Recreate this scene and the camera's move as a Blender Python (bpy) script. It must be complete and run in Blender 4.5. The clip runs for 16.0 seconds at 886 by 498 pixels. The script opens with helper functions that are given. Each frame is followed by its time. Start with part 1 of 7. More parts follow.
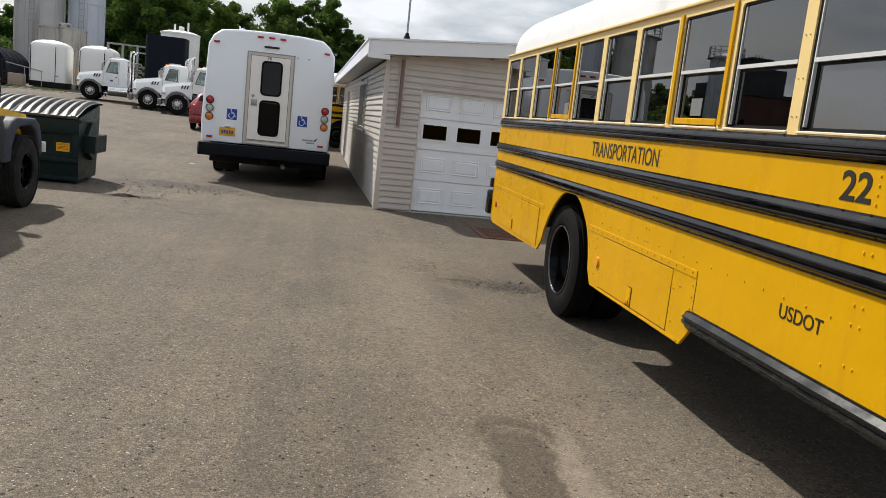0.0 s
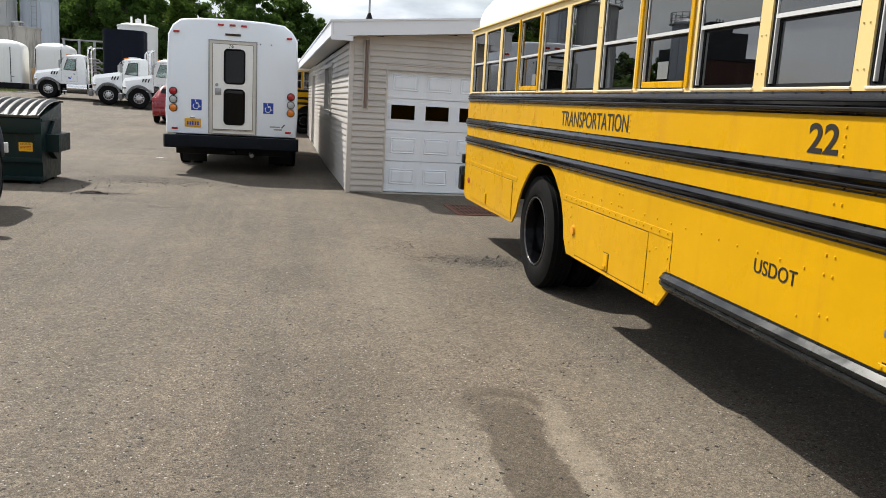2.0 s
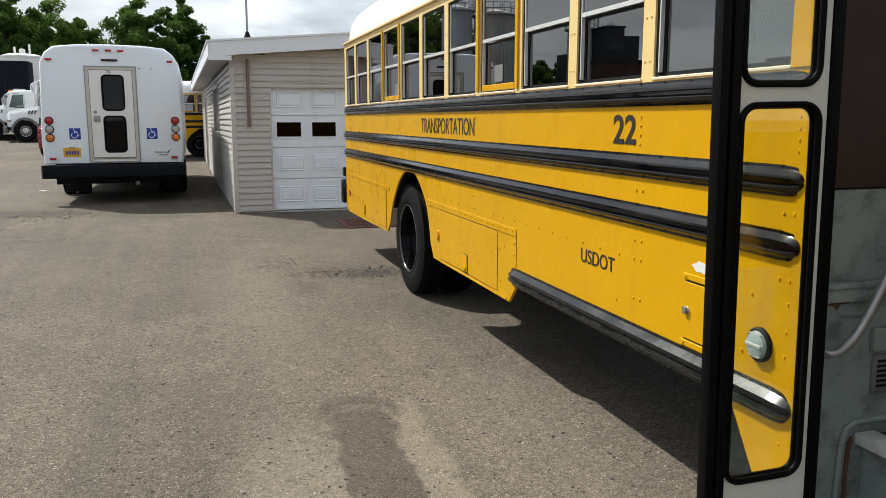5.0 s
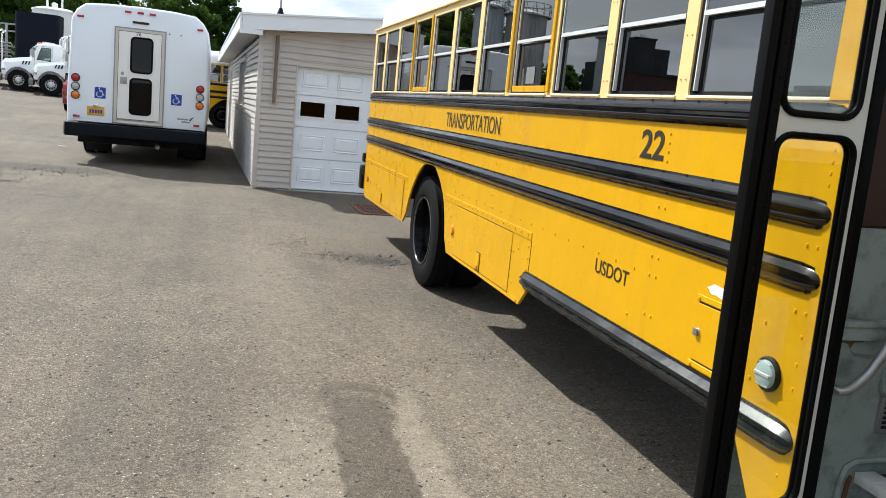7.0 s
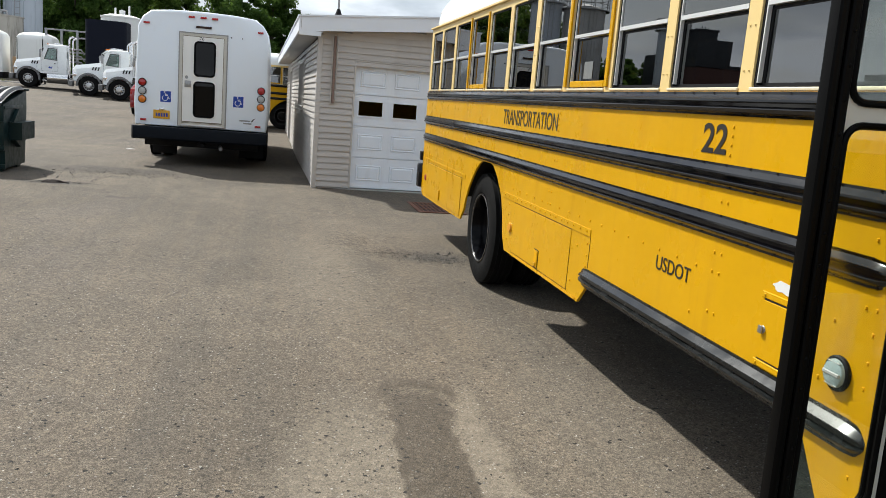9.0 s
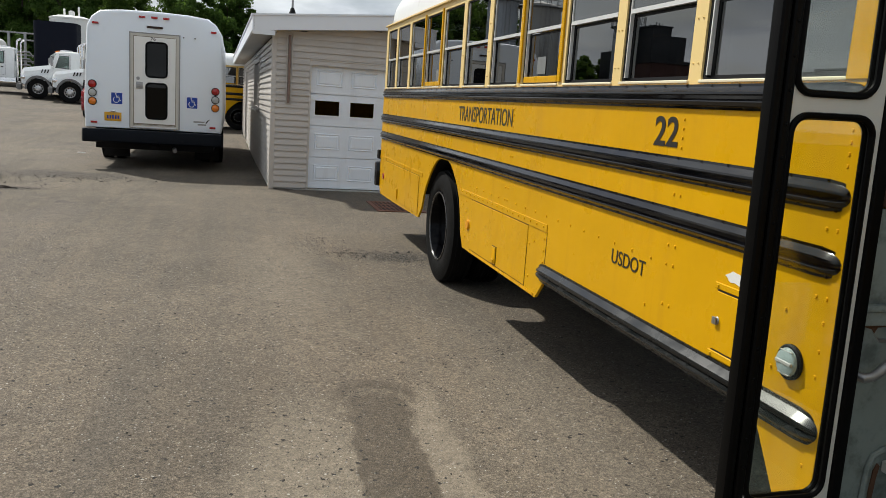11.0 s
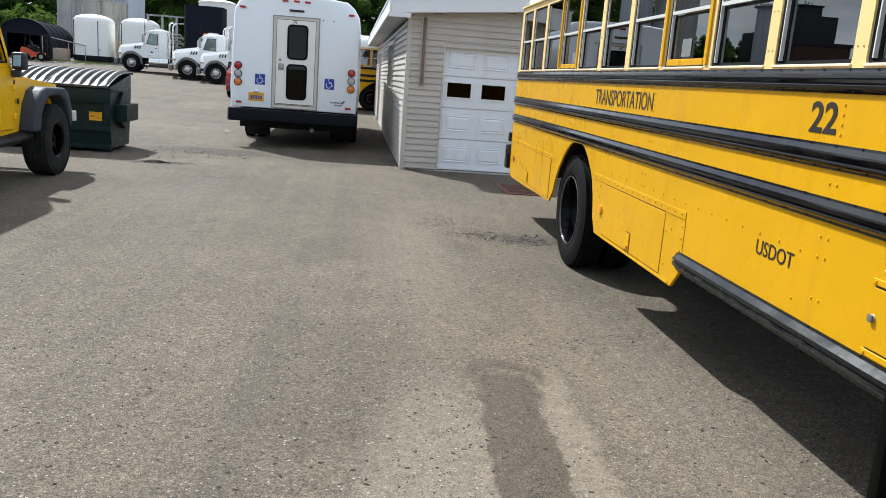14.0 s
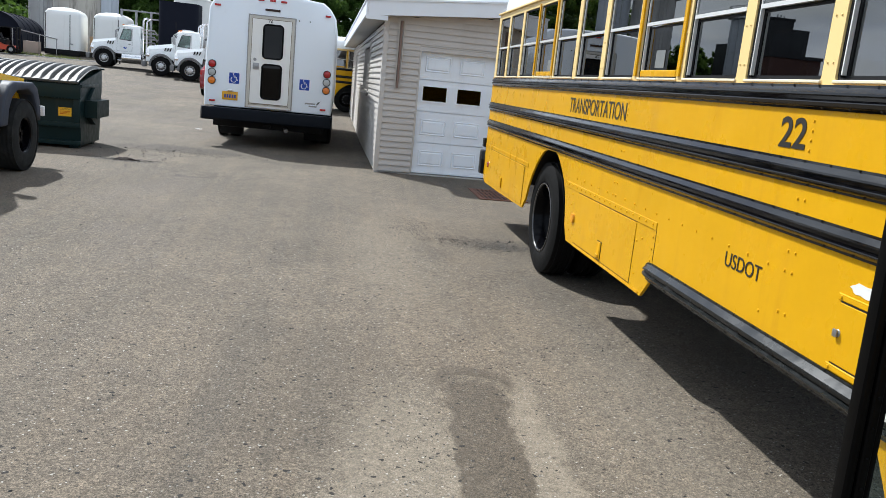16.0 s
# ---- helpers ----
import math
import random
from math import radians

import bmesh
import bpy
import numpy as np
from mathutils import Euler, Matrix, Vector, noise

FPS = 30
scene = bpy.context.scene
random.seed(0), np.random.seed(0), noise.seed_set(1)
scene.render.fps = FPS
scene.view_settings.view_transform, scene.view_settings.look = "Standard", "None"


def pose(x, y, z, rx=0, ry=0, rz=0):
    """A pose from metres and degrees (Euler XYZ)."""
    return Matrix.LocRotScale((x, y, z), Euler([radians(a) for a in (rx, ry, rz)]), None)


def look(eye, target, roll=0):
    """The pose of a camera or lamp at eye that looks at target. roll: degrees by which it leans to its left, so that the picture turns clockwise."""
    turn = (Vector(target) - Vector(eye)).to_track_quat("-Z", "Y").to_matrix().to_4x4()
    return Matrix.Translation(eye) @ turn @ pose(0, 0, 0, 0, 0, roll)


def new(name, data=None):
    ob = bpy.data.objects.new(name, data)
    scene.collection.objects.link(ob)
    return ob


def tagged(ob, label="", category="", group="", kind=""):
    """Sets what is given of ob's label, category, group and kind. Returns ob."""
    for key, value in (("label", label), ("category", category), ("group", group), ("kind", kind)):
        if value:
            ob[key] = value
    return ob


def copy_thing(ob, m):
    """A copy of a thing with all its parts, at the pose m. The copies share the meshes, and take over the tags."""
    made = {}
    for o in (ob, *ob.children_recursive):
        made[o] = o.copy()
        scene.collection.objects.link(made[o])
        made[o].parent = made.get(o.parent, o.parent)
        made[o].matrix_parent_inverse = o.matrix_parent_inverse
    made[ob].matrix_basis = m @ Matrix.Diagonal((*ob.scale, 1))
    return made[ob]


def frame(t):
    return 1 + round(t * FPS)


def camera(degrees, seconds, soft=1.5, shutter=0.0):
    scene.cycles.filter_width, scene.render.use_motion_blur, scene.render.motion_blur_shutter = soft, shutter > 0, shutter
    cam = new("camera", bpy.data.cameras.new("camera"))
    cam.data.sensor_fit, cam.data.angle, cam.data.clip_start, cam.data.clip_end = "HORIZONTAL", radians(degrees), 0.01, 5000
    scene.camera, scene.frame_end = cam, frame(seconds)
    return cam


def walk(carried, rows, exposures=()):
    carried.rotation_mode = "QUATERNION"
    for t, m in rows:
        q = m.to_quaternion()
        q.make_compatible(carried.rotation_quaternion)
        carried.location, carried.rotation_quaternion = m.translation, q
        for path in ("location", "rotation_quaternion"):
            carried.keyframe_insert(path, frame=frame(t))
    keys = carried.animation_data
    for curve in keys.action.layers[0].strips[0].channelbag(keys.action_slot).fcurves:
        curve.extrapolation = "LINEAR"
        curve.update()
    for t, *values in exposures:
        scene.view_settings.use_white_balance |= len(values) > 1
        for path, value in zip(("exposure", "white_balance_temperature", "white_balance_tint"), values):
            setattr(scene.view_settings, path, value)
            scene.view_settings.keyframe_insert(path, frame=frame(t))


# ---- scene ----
cam = camera(57.9, 16.0, soft=0.75)
PATH = [
    (0, (-0.369, 0.392, 1.645), (-0.046, 2.341, 1.331), 6.2),
    (0.5, (-0.456, 0.375, 1.621), (-0.222, 2.334, 1.296), 6.1),
    (1, (-0.462, 0.387, 1.602), (-0.326, 2.338, 1.186), 2.8),
    (1.5, (-0.438, 0.378, 1.593), (-0.252, 2.326, 1.177), 3.4),
    (2, (-0.39, 0.373, 1.619), (-0.002, 2.302, 1.262), 3.2),
    (2.5, (-0.393, 0.367, 1.619), (0.075, 2.283, 1.291), 3.1),
    (3, (-0.381, 0.347, 1.604), (0.095, 2.262, 1.278), 2.8),
    (3.5, (-0.215, 0.276, 1.616), (0.275, 2.188, 1.293), 1.1),
    (4, (-0.045, 0.211, 1.61), (0.525, 2.101, 1.29), 0.3),
    (4.5, (0.001, 0.221, 1.606), (0.575, 2.111, 1.287), -0.3),
    (7, (-0.029, 0.245, 1.612), (0.533, 2.135, 1.276), 5.7),
    (7.5, (-0.052, 0.253, 1.618), (0.35, 2.18, 1.263), 5.7),
    (8, (-0.04, 0.242, 1.608), (0.364, 2.169, 1.254), 5.4),
    (8.5, (-0.036, 0.24, 1.612), (0.37, 2.166, 1.257), 4.9),
    (11, (0.012, 0.271, 1.604), (0.526, 2.172, 1.253), 3.9),
    (11.5, (0.011, 0.28, 1.601), (0.528, 2.18, 1.248), 3.6),
    (12, (-0.004, 0.268, 1.607), (0.512, 2.169, 1.258), 3.9),
    (12.5, (-0.04, 0.247, 1.62), (0.416, 2.162, 1.268), 4.6),
    (13, (-0.074, 0.252, 1.607), (0.134, 2.206, 1.235), 4.2),
    (13.5, (-0.06, 0.249, 1.6), (0.154, 2.196, 1.193), 4.2),
    (14, (-0.056, 0.249, 1.6), (0.16, 2.194, 1.186), 4.3),
    (14.5, (-0.038, 0.256, 1.599), (0.185, 2.2, 1.184), 4.1),
    (15, (-0.049, 0.269, 1.603), (0.173, 2.213, 1.188), 4.1),
    (15.5, (-0.037, 0.259, 1.612), (0.208, 2.201, 1.199), 5.3),
    (16, (-0.042, 0.273, 1.615), (0.239, 2.212, 1.214), 5.7),
]
EXPOSURE = [(0.0, 0.0, 6400, 11), (0.5, -0.52, 6500, 15), (1.0, -0.13, 6450, 11), (1.5, 0.17, 6350, 11), (2.0, 0.28, 6300, 10), (2.5, -0.21, 6450, 10), (3.0, -0.39, 6500, 13), (3.5, -0.22, 6450, 11), (4.0, -0.12, 6350, 8), (4.5, -0.02, 6300, 8), (7.0, 0.52, 5950, 8), (7.5, 0.14, 6100, 8), (8.0, 0.08, 6100, 9), (8.5, 0.25, 6100, 8), (11.0, -0.09, 6300, 8), (11.5, 0.18, 6150, 8), (12.0, 0.39, 6000, 8), (12.5, 0.32, 6050, 8), (13.0, 0.10, 6200, 11), (13.5, 0.23, 6150, 8), (14.0, 0.4, 5850, 8), (15.0, 0.43, 5780, 8), (16.0, 0.39, 5780, 8)]
walk(cam, [(t, look(eye, target, roll)) for t, eye, target, roll in PATH], EXPOSURE)

# ---- light: hazy sun ahead and to the left, bright broken cloud ----
SUN_DIR = Vector((0.56, -0.75, -1.0)).normalized()
sun = new("sun", bpy.data.lights.new("sun", "SUN"))
sun.data.energy, sun.data.angle, sun.data.color = 5.0, radians(1.2), (1.0, 0.94, 0.84)
sun.rotation_euler = SUN_DIR.to_track_quat("-Z", "Y").to_euler()
sun.location = (-8, 20, 30)

world = bpy.data.worlds.new("sky")
scene.world = world
world.use_nodes = True
wn, wl = world.node_tree.nodes, world.node_tree.links
wn.clear()
sky = wn.new("ShaderNodeTexSky")
sky.sky_type, sky.sun_disc = "NISHITA", False
sky.sun_elevation = math.asin(-SUN_DIR.z)
sky.sun_rotation = math.atan2(-SUN_DIR.x, -SUN_DIR.y)
sky.dust_density = 2.5
wcoord = wn.new("ShaderNodeTexCoord")
wmap = wn.new("ShaderNodeMapping")
wmap.inputs["Scale"].default_value = (1.0, 1.0, 3.2)
cloud = wn.new("ShaderNodeTexNoise")
cloud.inputs["Scale"].default_value, cloud.inputs["Detail"].default_value, cloud.inputs["Roughness"].default_value = 3.4, 8.0, 0.55
ramp = wn.new("ShaderNodeValToRGB")
ramp.color_ramp.elements[0].position, ramp.color_ramp.elements[0].color = 0.36, (0.0, 0.0, 0.0, 1)
ramp.color_ramp.elements[1].position, ramp.color_ramp.elements[1].color = 0.56, (1.0, 1.0, 1.0, 1)
shade = wn.new("ShaderNodeTexNoise")
shade.inputs["Scale"].default_value, shade.inputs["Detail"].default_value = 5.2, 6.0
shade_ramp = wn.new("ShaderNodeValToRGB")
shade_ramp.color_ramp.elements[0].position, shade_ramp.color_ramp.elements[0].color = 0.32, (6.0, 6.5, 7.3, 1)
shade_ramp.color_ramp.elements[1].position, shade_ramp.color_ramp.elements[1].color = 0.52, (11.3, 11.6, 11.9, 1)
wmix = wn.new("ShaderNodeMixRGB")
wbg = wn.new("ShaderNodeBackground")
wbg.inputs["Strength"].default_value = 0.084
wout = wn.new("ShaderNodeOutputWorld")
wl.new(wcoord.outputs["Generated"], wmap.inputs["Vector"])
wl.new(wmap.outputs[0], cloud.inputs["Vector"])
wl.new(wmap.outputs[0], shade.inputs["Vector"])
wl.new(cloud.outputs[0], ramp.inputs[0])
wl.new(shade.outputs[0], shade_ramp.inputs[0])
wl.new(ramp.outputs[0], wmix.inputs[0])
wl.new(sky.outputs[0], wmix.inputs[1])
wl.new(shade_ramp.outputs[0], wmix.inputs[2])
wl.new(wmix.outputs[0], wbg.inputs[0])
wl.new(wbg.outputs[0], wout.inputs[0])


# ---- mesh helpers ----
def bm_new():
    return bmesh.new()


def box(bm, x0, x1, y0, y1, z0, z1, bev=0.0, seg=2):
    m = Matrix.Translation(((x0 + x1) / 2, (y0 + y1) / 2, (z0 + z1) / 2)) @ Matrix.Diagonal((abs(x1 - x0), abs(y1 - y0), abs(z1 - z0), 1))
    vs = bmesh.ops.create_cube(bm, size=1.0, matrix=m)["verts"]
    if bev:
        es = list({e for v in vs for e in v.link_edges})
        bmesh.ops.bevel(bm, geom=es, offset=bev, segments=seg, affect="EDGES", profile=0.6)
    return bm


def cyl(bm, p0, p1, r0, r1=None, seg=16, caps=True):
    p0, p1 = Vector(p0), Vector(p1)
    d = p1 - p0
    m = Matrix.Translation((p0 + p1) / 2) @ d.to_track_quat("Z", "Y").to_matrix().to_4x4()
    bmesh.ops.create_cone(bm, cap_ends=caps, segments=seg, radius1=r0, radius2=r0 if r1 is None else r1, depth=d.length, matrix=m)
    return bm


def soften(bm, off, seg=2):
    """Round every sharp edge of what is built so far."""
    bmesh.ops.recalc_face_normals(bm, faces=bm.faces)
    es = [e for e in bm.edges if len(e.link_faces) == 2 and e.calc_face_angle(0.0) > 0.6]
    bmesh.ops.bevel(bm, geom=es, offset=off, segments=seg, affect="EDGES", profile=0.6, clamp_overlap=True)
    return bm


def put3(axis, a, p, q):
    return {"x": (a, p, q), "y": (p, a, q), "z": (p, q, a)}[axis]


def plate(bm, outer, holes, axis, a0, a1):
    """A flat piece with an outline and holes, from a0 to a1 along an axis."""
    edges = []
    for loop in [outer, *holes]:
        vs = [bm.verts.new(put3(axis, a0, p, q)) for p, q in loop]
        edges += [bm.edges.new((vs[i], vs[(i + 1) % len(vs)])) for i in range(len(vs))]
    got = bmesh.ops.triangle_fill(bm, use_beauty=True, use_dissolve=False, edges=edges)["geom"]
    faces = [g for g in got if isinstance(g, bmesh.types.BMFace)]
    ext = bmesh.ops.extrude_face_region(bm, geom=faces)["geom"]
    vs = [g for g in ext if isinstance(g, bmesh.types.BMVert)]
    bmesh.ops.translate(bm, verts=vs, vec=Vector(put3(axis, a1 - a0, 0, 0)))
    return bm


def prism(bm, pts, axis, a0, a1):
    return plate(bm, pts, [], axis, a0, a1)


def rect(p0, p1, q0, q1):
    return [(p0, q0), (p1, q0), (p1, q1), (p0, q1)]


def rrect(p0, p1, q0, q1, r, n=4):
    out = []
    for cx, cy, a in ((p1 - r, q1 - r, 0), (p0 + r, q1 - r, 90), (p0 + r, q0 + r, 180), (p1 - r, q0 + r, 270)):
        out += [(cx + r * math.cos(radians(a + 90 * k / n)), cy + r * math.sin(radians(a + 90 * k / n))) for k in range(n + 1)]
    return out


def disc(cx, cy, r, n=20, a0=0, a1=360):
    return [(cx + r * math.cos(radians(a0 + (a1 - a0) * k / n)), cy + r * math.sin(radians(a0 + (a1 - a0) * k / n))) for k in range(n)]


def loft(bm, rings, closed=True, caps=True):
    vs = [[bm.verts.new(p) for p in ring] for ring in rings]
    n = len(rings[0])
    for a, b in zip(vs, vs[1:]):
        for i in range(n if closed else n - 1):
            bm.faces.new((a[i], a[(i + 1) % n], b[(i + 1) % n], b[i]))
    if caps and closed:
        bm.faces.new(vs[0][::-1])
        bm.faces.new(vs[-1])
    return bm


def lathe(bm, prof, c, axis, seg=24):
    """prof: (radius, along) pairs, turned round an axis through c."""
    rings = []
    for k in range(seg):
        a = 2 * math.pi * k / seg
        rings.append([Vector(c) + Vector(put3(axis, h, r * math.cos(a), r * math.sin(a))) for r, h in prof])
    vs = [[bm.verts.new(p) for p in ring] for ring in rings]
    for k in range(seg):
        a, b = vs[k], vs[(k + 1) % seg]
        for i in range(len(prof) - 1):
            bm.faces.new((a[i], a[i + 1], b[i + 1], b[i]))
    bmesh.ops.remove_doubles(bm, verts=[v for ring in vs for v in ring], dist=1e-5)
    return bm


def tube(bm, pts, r, seg=8, closed=False):
    pts = [Vector(p) for p in pts]
    rings, n = [], len(pts)
    for i, p in enumerate(pts):
        d = (pts[(i + 1) % n] - pts[i - 1]) if closed else (pts[min(i + 1, n - 1)] - pts[max(i - 1, 0)])
        d = d.normalized()
        if i == 0:
            u = d.orthogonal().normalized()
        u = (u - d * u.dot(d)).normalized()
        v = d.cross(u)
        rings.append([p + r * math.cos(2 * math.pi * k / seg) * u + r * math.sin(2 * math.pi * k / seg) * v for k in range(seg)])
    if closed:
        rings.append(rings[0])
    return loft(bm, rings, True, not closed)


def finish(name, bm, material, sharp=32.0):
    bmesh.ops.recalc_face_normals(bm, faces=bm.faces)
    me = bpy.data.meshes.new(name)
    bm.to_mesh(me)
    bm.free()
    me.materials.append(material)
    me.shade_smooth()
    me.set_sharp_from_angle(angle=radians(sharp))
    return me


def part(name, bm, material, parent, label="", sharp=32.0):
    ob = new(name, finish(name, bm, material, sharp))
    ob.parent = parent
    return tagged(ob, label)


def share(name, me, parent, m):
    ob = new(name, me)
    ob.parent = parent
    ob.matrix_basis = m
    return ob


def thing(name, label, category, m=None, group="", kind=""):
    ob = new(name)
    ob.empty_display_size = 0.2
    if m is not None:
        ob.matrix_basis = m
    return tagged(ob, label, category, group, kind)


def single(name, bm, material, label, category, m=None, group="", kind="", sharp=32.0):
    ob = new(name, finish(name, bm, material, sharp))
    if m is not None:
        ob.matrix_basis = m
    return tagged(ob, label, category, group, kind)


def lettering(name, text, material, parent, m, width, height, label="", bold=0.006):
    """Text whose lower left corner lies at the pose m, width along its x and height along its y."""
    cu = bpy.data.curves.new(name, "FONT")
    cu.body, cu.extrude, cu.offset = text, 0.001, bold
    ob = new(name + "_curve", cu)
    bpy.context.view_layer.update()
    me = bpy.data.meshes.new_from_object(ob.evaluated_get(bpy.context.evaluated_depsgraph_get()))
    bpy.data.objects.remove(ob)
    co = np.array([v.co[:] for v in me.vertices])
    lo, hi = co.min(0), co.max(0)
    s = Matrix.Diagonal((width / (hi[0] - lo[0]), height / (hi[1] - lo[1]), 1, 1))
    me.transform(m @ s @ Matrix.Translation((-lo[0], -lo[1], 0)))
    me.materials.clear()
    me.materials.append(material)
    out = new(name, me)
    out.parent = parent
    return tagged(out, label)


# ---- materials ----
class Nodes:
    def __init__(self, name):
        self.mat = bpy.data.materials.new(name)
        self.mat.use_nodes = True
        self.n, self.l = self.mat.node_tree.nodes, self.mat.node_tree.links
        self.bsdf = self.n["Principled BSDF"]
        self.out = self.n["Material Output"]
        self.coord = self.n.new("ShaderNodeTexCoord").outputs["Object"]

    def noise(self, scale, detail=4.0, rough=0.6, vec=None):
        t = self.n.new("ShaderNodeTexNoise")
        t.inputs["Scale"].default_value, t.inputs["Detail"].default_value, t.inputs["Roughness"].default_value = scale, detail, rough
        self.l.new(vec or self.coord, t.inputs["Vector"])
        return t.outputs[0]

    def stretch(self, sx, sy, sz):
        m = self.n.new("ShaderNodeMapping")
        m.inputs["Scale"].default_value = (sx, sy, sz)
        self.l.new(self.coord, m.inputs["Vector"])
        return m.outputs[0]

    def voronoi(self, scale, feature="F1", vec=None):
        t = self.n.new("ShaderNodeTexVoronoi")
        t.feature = feature
        t.inputs["Scale"].default_value = scale
        self.l.new(vec or self.coord, t.inputs["Vector"])
        return t

    def cell(self, scale):
        """An even random number for each stone of a given size."""
        s = self.n.new("ShaderNodeSeparateColor")
        v = self.voronoi(scale)
        self.l.new(v.outputs["Color"], s.inputs[0])
        return s.outputs[0], s.outputs[1], v.outputs["Distance"]

    def ramp(self, fac, lo, hi, a=0.0, b=1.0):
        t = self.n.new("ShaderNodeMapRange")
        t.interpolation_type = "SMOOTHSTEP"
        for i, v in enumerate((lo, hi, a, b)):
            t.inputs[1 + i].default_value = v
        self.l.new(fac, t.inputs[0])
        return t.outputs[0]

    def math(self, op, a, b=0.0):
        t = self.n.new("ShaderNodeMath")
        t.operation = op
        for i, v in enumerate((a, b)):
            if isinstance(v, (int, float)):
                t.inputs[i].default_value = v
            else:
                self.l.new(v, t.inputs[i])
        return t.outputs[0]

    def mix(self, fac, a, b, mode="MIX"):
        t = self.n.new("ShaderNodeMixRGB")
        t.blend_type = mode
        for i, v in enumerate((fac, a, b)):
            if isinstance(v, (int, float)):
                t.inputs[i].default_value = v
            elif isinstance(v, tuple):
                t.inputs[i].default_value = (*v, 1.0)
            else:
                self.l.new(v, t.inputs[i])
        return t.outputs[0]

    def set(self, name, value):
        if isinstance(value, (int, float)):
            self.bsdf.inputs[name].default_value = value
        elif isinstance(value, tuple):
            self.bsdf.inputs[name].default_value = (*value, 1.0)
        else:
            self.l.new(value, self.bsdf.inputs[name])
        return self

    def bump(self, height, strength, dist=0.01, after=None):
        t = self.n.new("ShaderNodeBump")
        t.inputs["Strength"].default_value, t.inputs["Distance"].default_value = strength, dist
        self.l.new(height, t.inputs["Height"])
        if after is not None:
            self.l.new(after, t.inputs["Normal"])
        self.l.new(t.outputs[0], self.bsdf.inputs["Normal"])
        return t.outputs[0]


def tone(c, k):
    return tuple(min(1.0, v * k) for v in c)


def pbr(name, c, rough=0.5, metal=0.0, var=0.12, scale=2.0, fine=60.0, bump=0.0, coat=0.0, dirt=None, dirt_at=(0.55, 0.75), dirt_max=0.6, dirt_scale=1.6, vary=0.0, streak=False, spec=0.4, wavy=0.0):
    k = Nodes(name)
    base = k.mix(k.noise(scale, 5.0), tone(c, 1 - var), tone(c, 1 + var))
    grain = k.noise(fine, 3.0)
    base = k.mix(0.35 * var * 2, base, k.mix(grain, tone(c, 0.7), tone(c, 1.25)))
    if vary:
        info = k.n.new("ShaderNodeObjectInfo")
        base = k.mix(k.math("MULTIPLY", info.outputs["Random"], vary), base, tone(c, 0.45))
    wear = k.noise(dirt_scale, 8.0, 0.65, k.stretch(3.0, 3.0, 0.35) if streak else None)
    if dirt:
        base = k.mix(k.ramp(wear, *dirt_at, 0.0, dirt_max), base, dirt)
    k.set("Base Color", base).set("Metallic", metal).set("Specular IOR Level", spec)
    k.set("Roughness", k.ramp(k.noise(scale * 3, 5.0), 0.25, 0.75, max(0.02, rough - 0.08), min(1.0, rough + 0.1)))
    if coat:
        k.set("Coat Weight", coat).set("Coat Roughness", 0.06)
    if bump:
        k.bump(grain, bump, 0.004)
    if wavy:
        k.bump(k.noise(2.2, 2.0, 0.5), wavy, 0.02)
    return k.mat


def glass(name, tint, rough=0.01, gloss=0.05):
    """Tinted pane: clear body with a mirror gloss that rises at grazing angles."""
    k = Nodes(name)
    tr = k.n.new("ShaderNodeBsdfTransparent")
    tr.inputs[0].default_value = (*tint, 1)
    gl = k.n.new("ShaderNodeBsdfGlossy")
    gl.inputs["Roughness"].default_value = rough
    lw = k.n.new("ShaderNodeLayerWeight")
    lw.inputs[0].default_value = 0.5
    ms = k.n.new("ShaderNodeMixShader")
    k.l.new(k.math("ADD", k.math("MULTIPLY", k.math("POWER", lw.outputs["Facing"], 5.0), 0.94), gloss), ms.inputs[0])
    k.l.new(tr.outputs[0], ms.inputs[1])
    k.l.new(gl.outputs[0], ms.inputs[2])
    k.l.new(ms.outputs[0], k.out.inputs[0])
    return k.mat


YELLOW = pbr("bus_yellow", (0.625, 0.334, 0.0008), 0.30, var=0.11, scale=1.1, fine=25, spec=0.12, dirt=(0.40, 0.18, 0.02), dirt_at=(0.5, 0.8), dirt_max=0.42, streak=True, wavy=0.6)
CREAM = pbr("faded_yellow_post", (0.80, 0.60, 0.25), 0.45, var=0.06, dirt=(0.5, 0.36, 0.15), dirt_max=0.3)
RIVETYELLOW = pbr("matt_rivet_yellow", (0.70, 0.36, 0.002), 0.7, var=0.05, spec=0.1)
BUSWHITE = pbr("bus_white_roof", (0.80, 0.81, 0.80), 0.35, var=0.04, dirt=(0.50, 0.46, 0.38), dirt_at=(0.56, 0.76), dirt_max=0.5, dirt_scale=2.5)
BLACKRAIL = pbr("black_rail_paint", (0.002, 0.002, 0.003), 0.13, var=0.15, spec=0.36, dirt=(0.05, 0.05, 0.06), dirt_at=(0.64, 0.76), dirt_max=0.10, dirt_scale=9)
SKIRTBLACK = pbr("dusty_black_rail_paint", (0.006, 0.0075, 0.008), 0.24, var=0.25, spec=0.42, dirt=(0.13, 0.13, 0.12), dirt_at=(0.55, 0.75), dirt_max=0.35, dirt_scale=7)
BLACK = pbr("matt_black", (0.008, 0.008, 0.009), 0.6, var=0.2, spec=0.2)
RUBBER = pbr("black_rubber", (0.0025, 0.0025, 0.0025), 0.40, var=0.2, fine=120, bump=0.1, spec=0.07, dirt=(0.012, 0.012, 0.012), dirt_max=0.3)
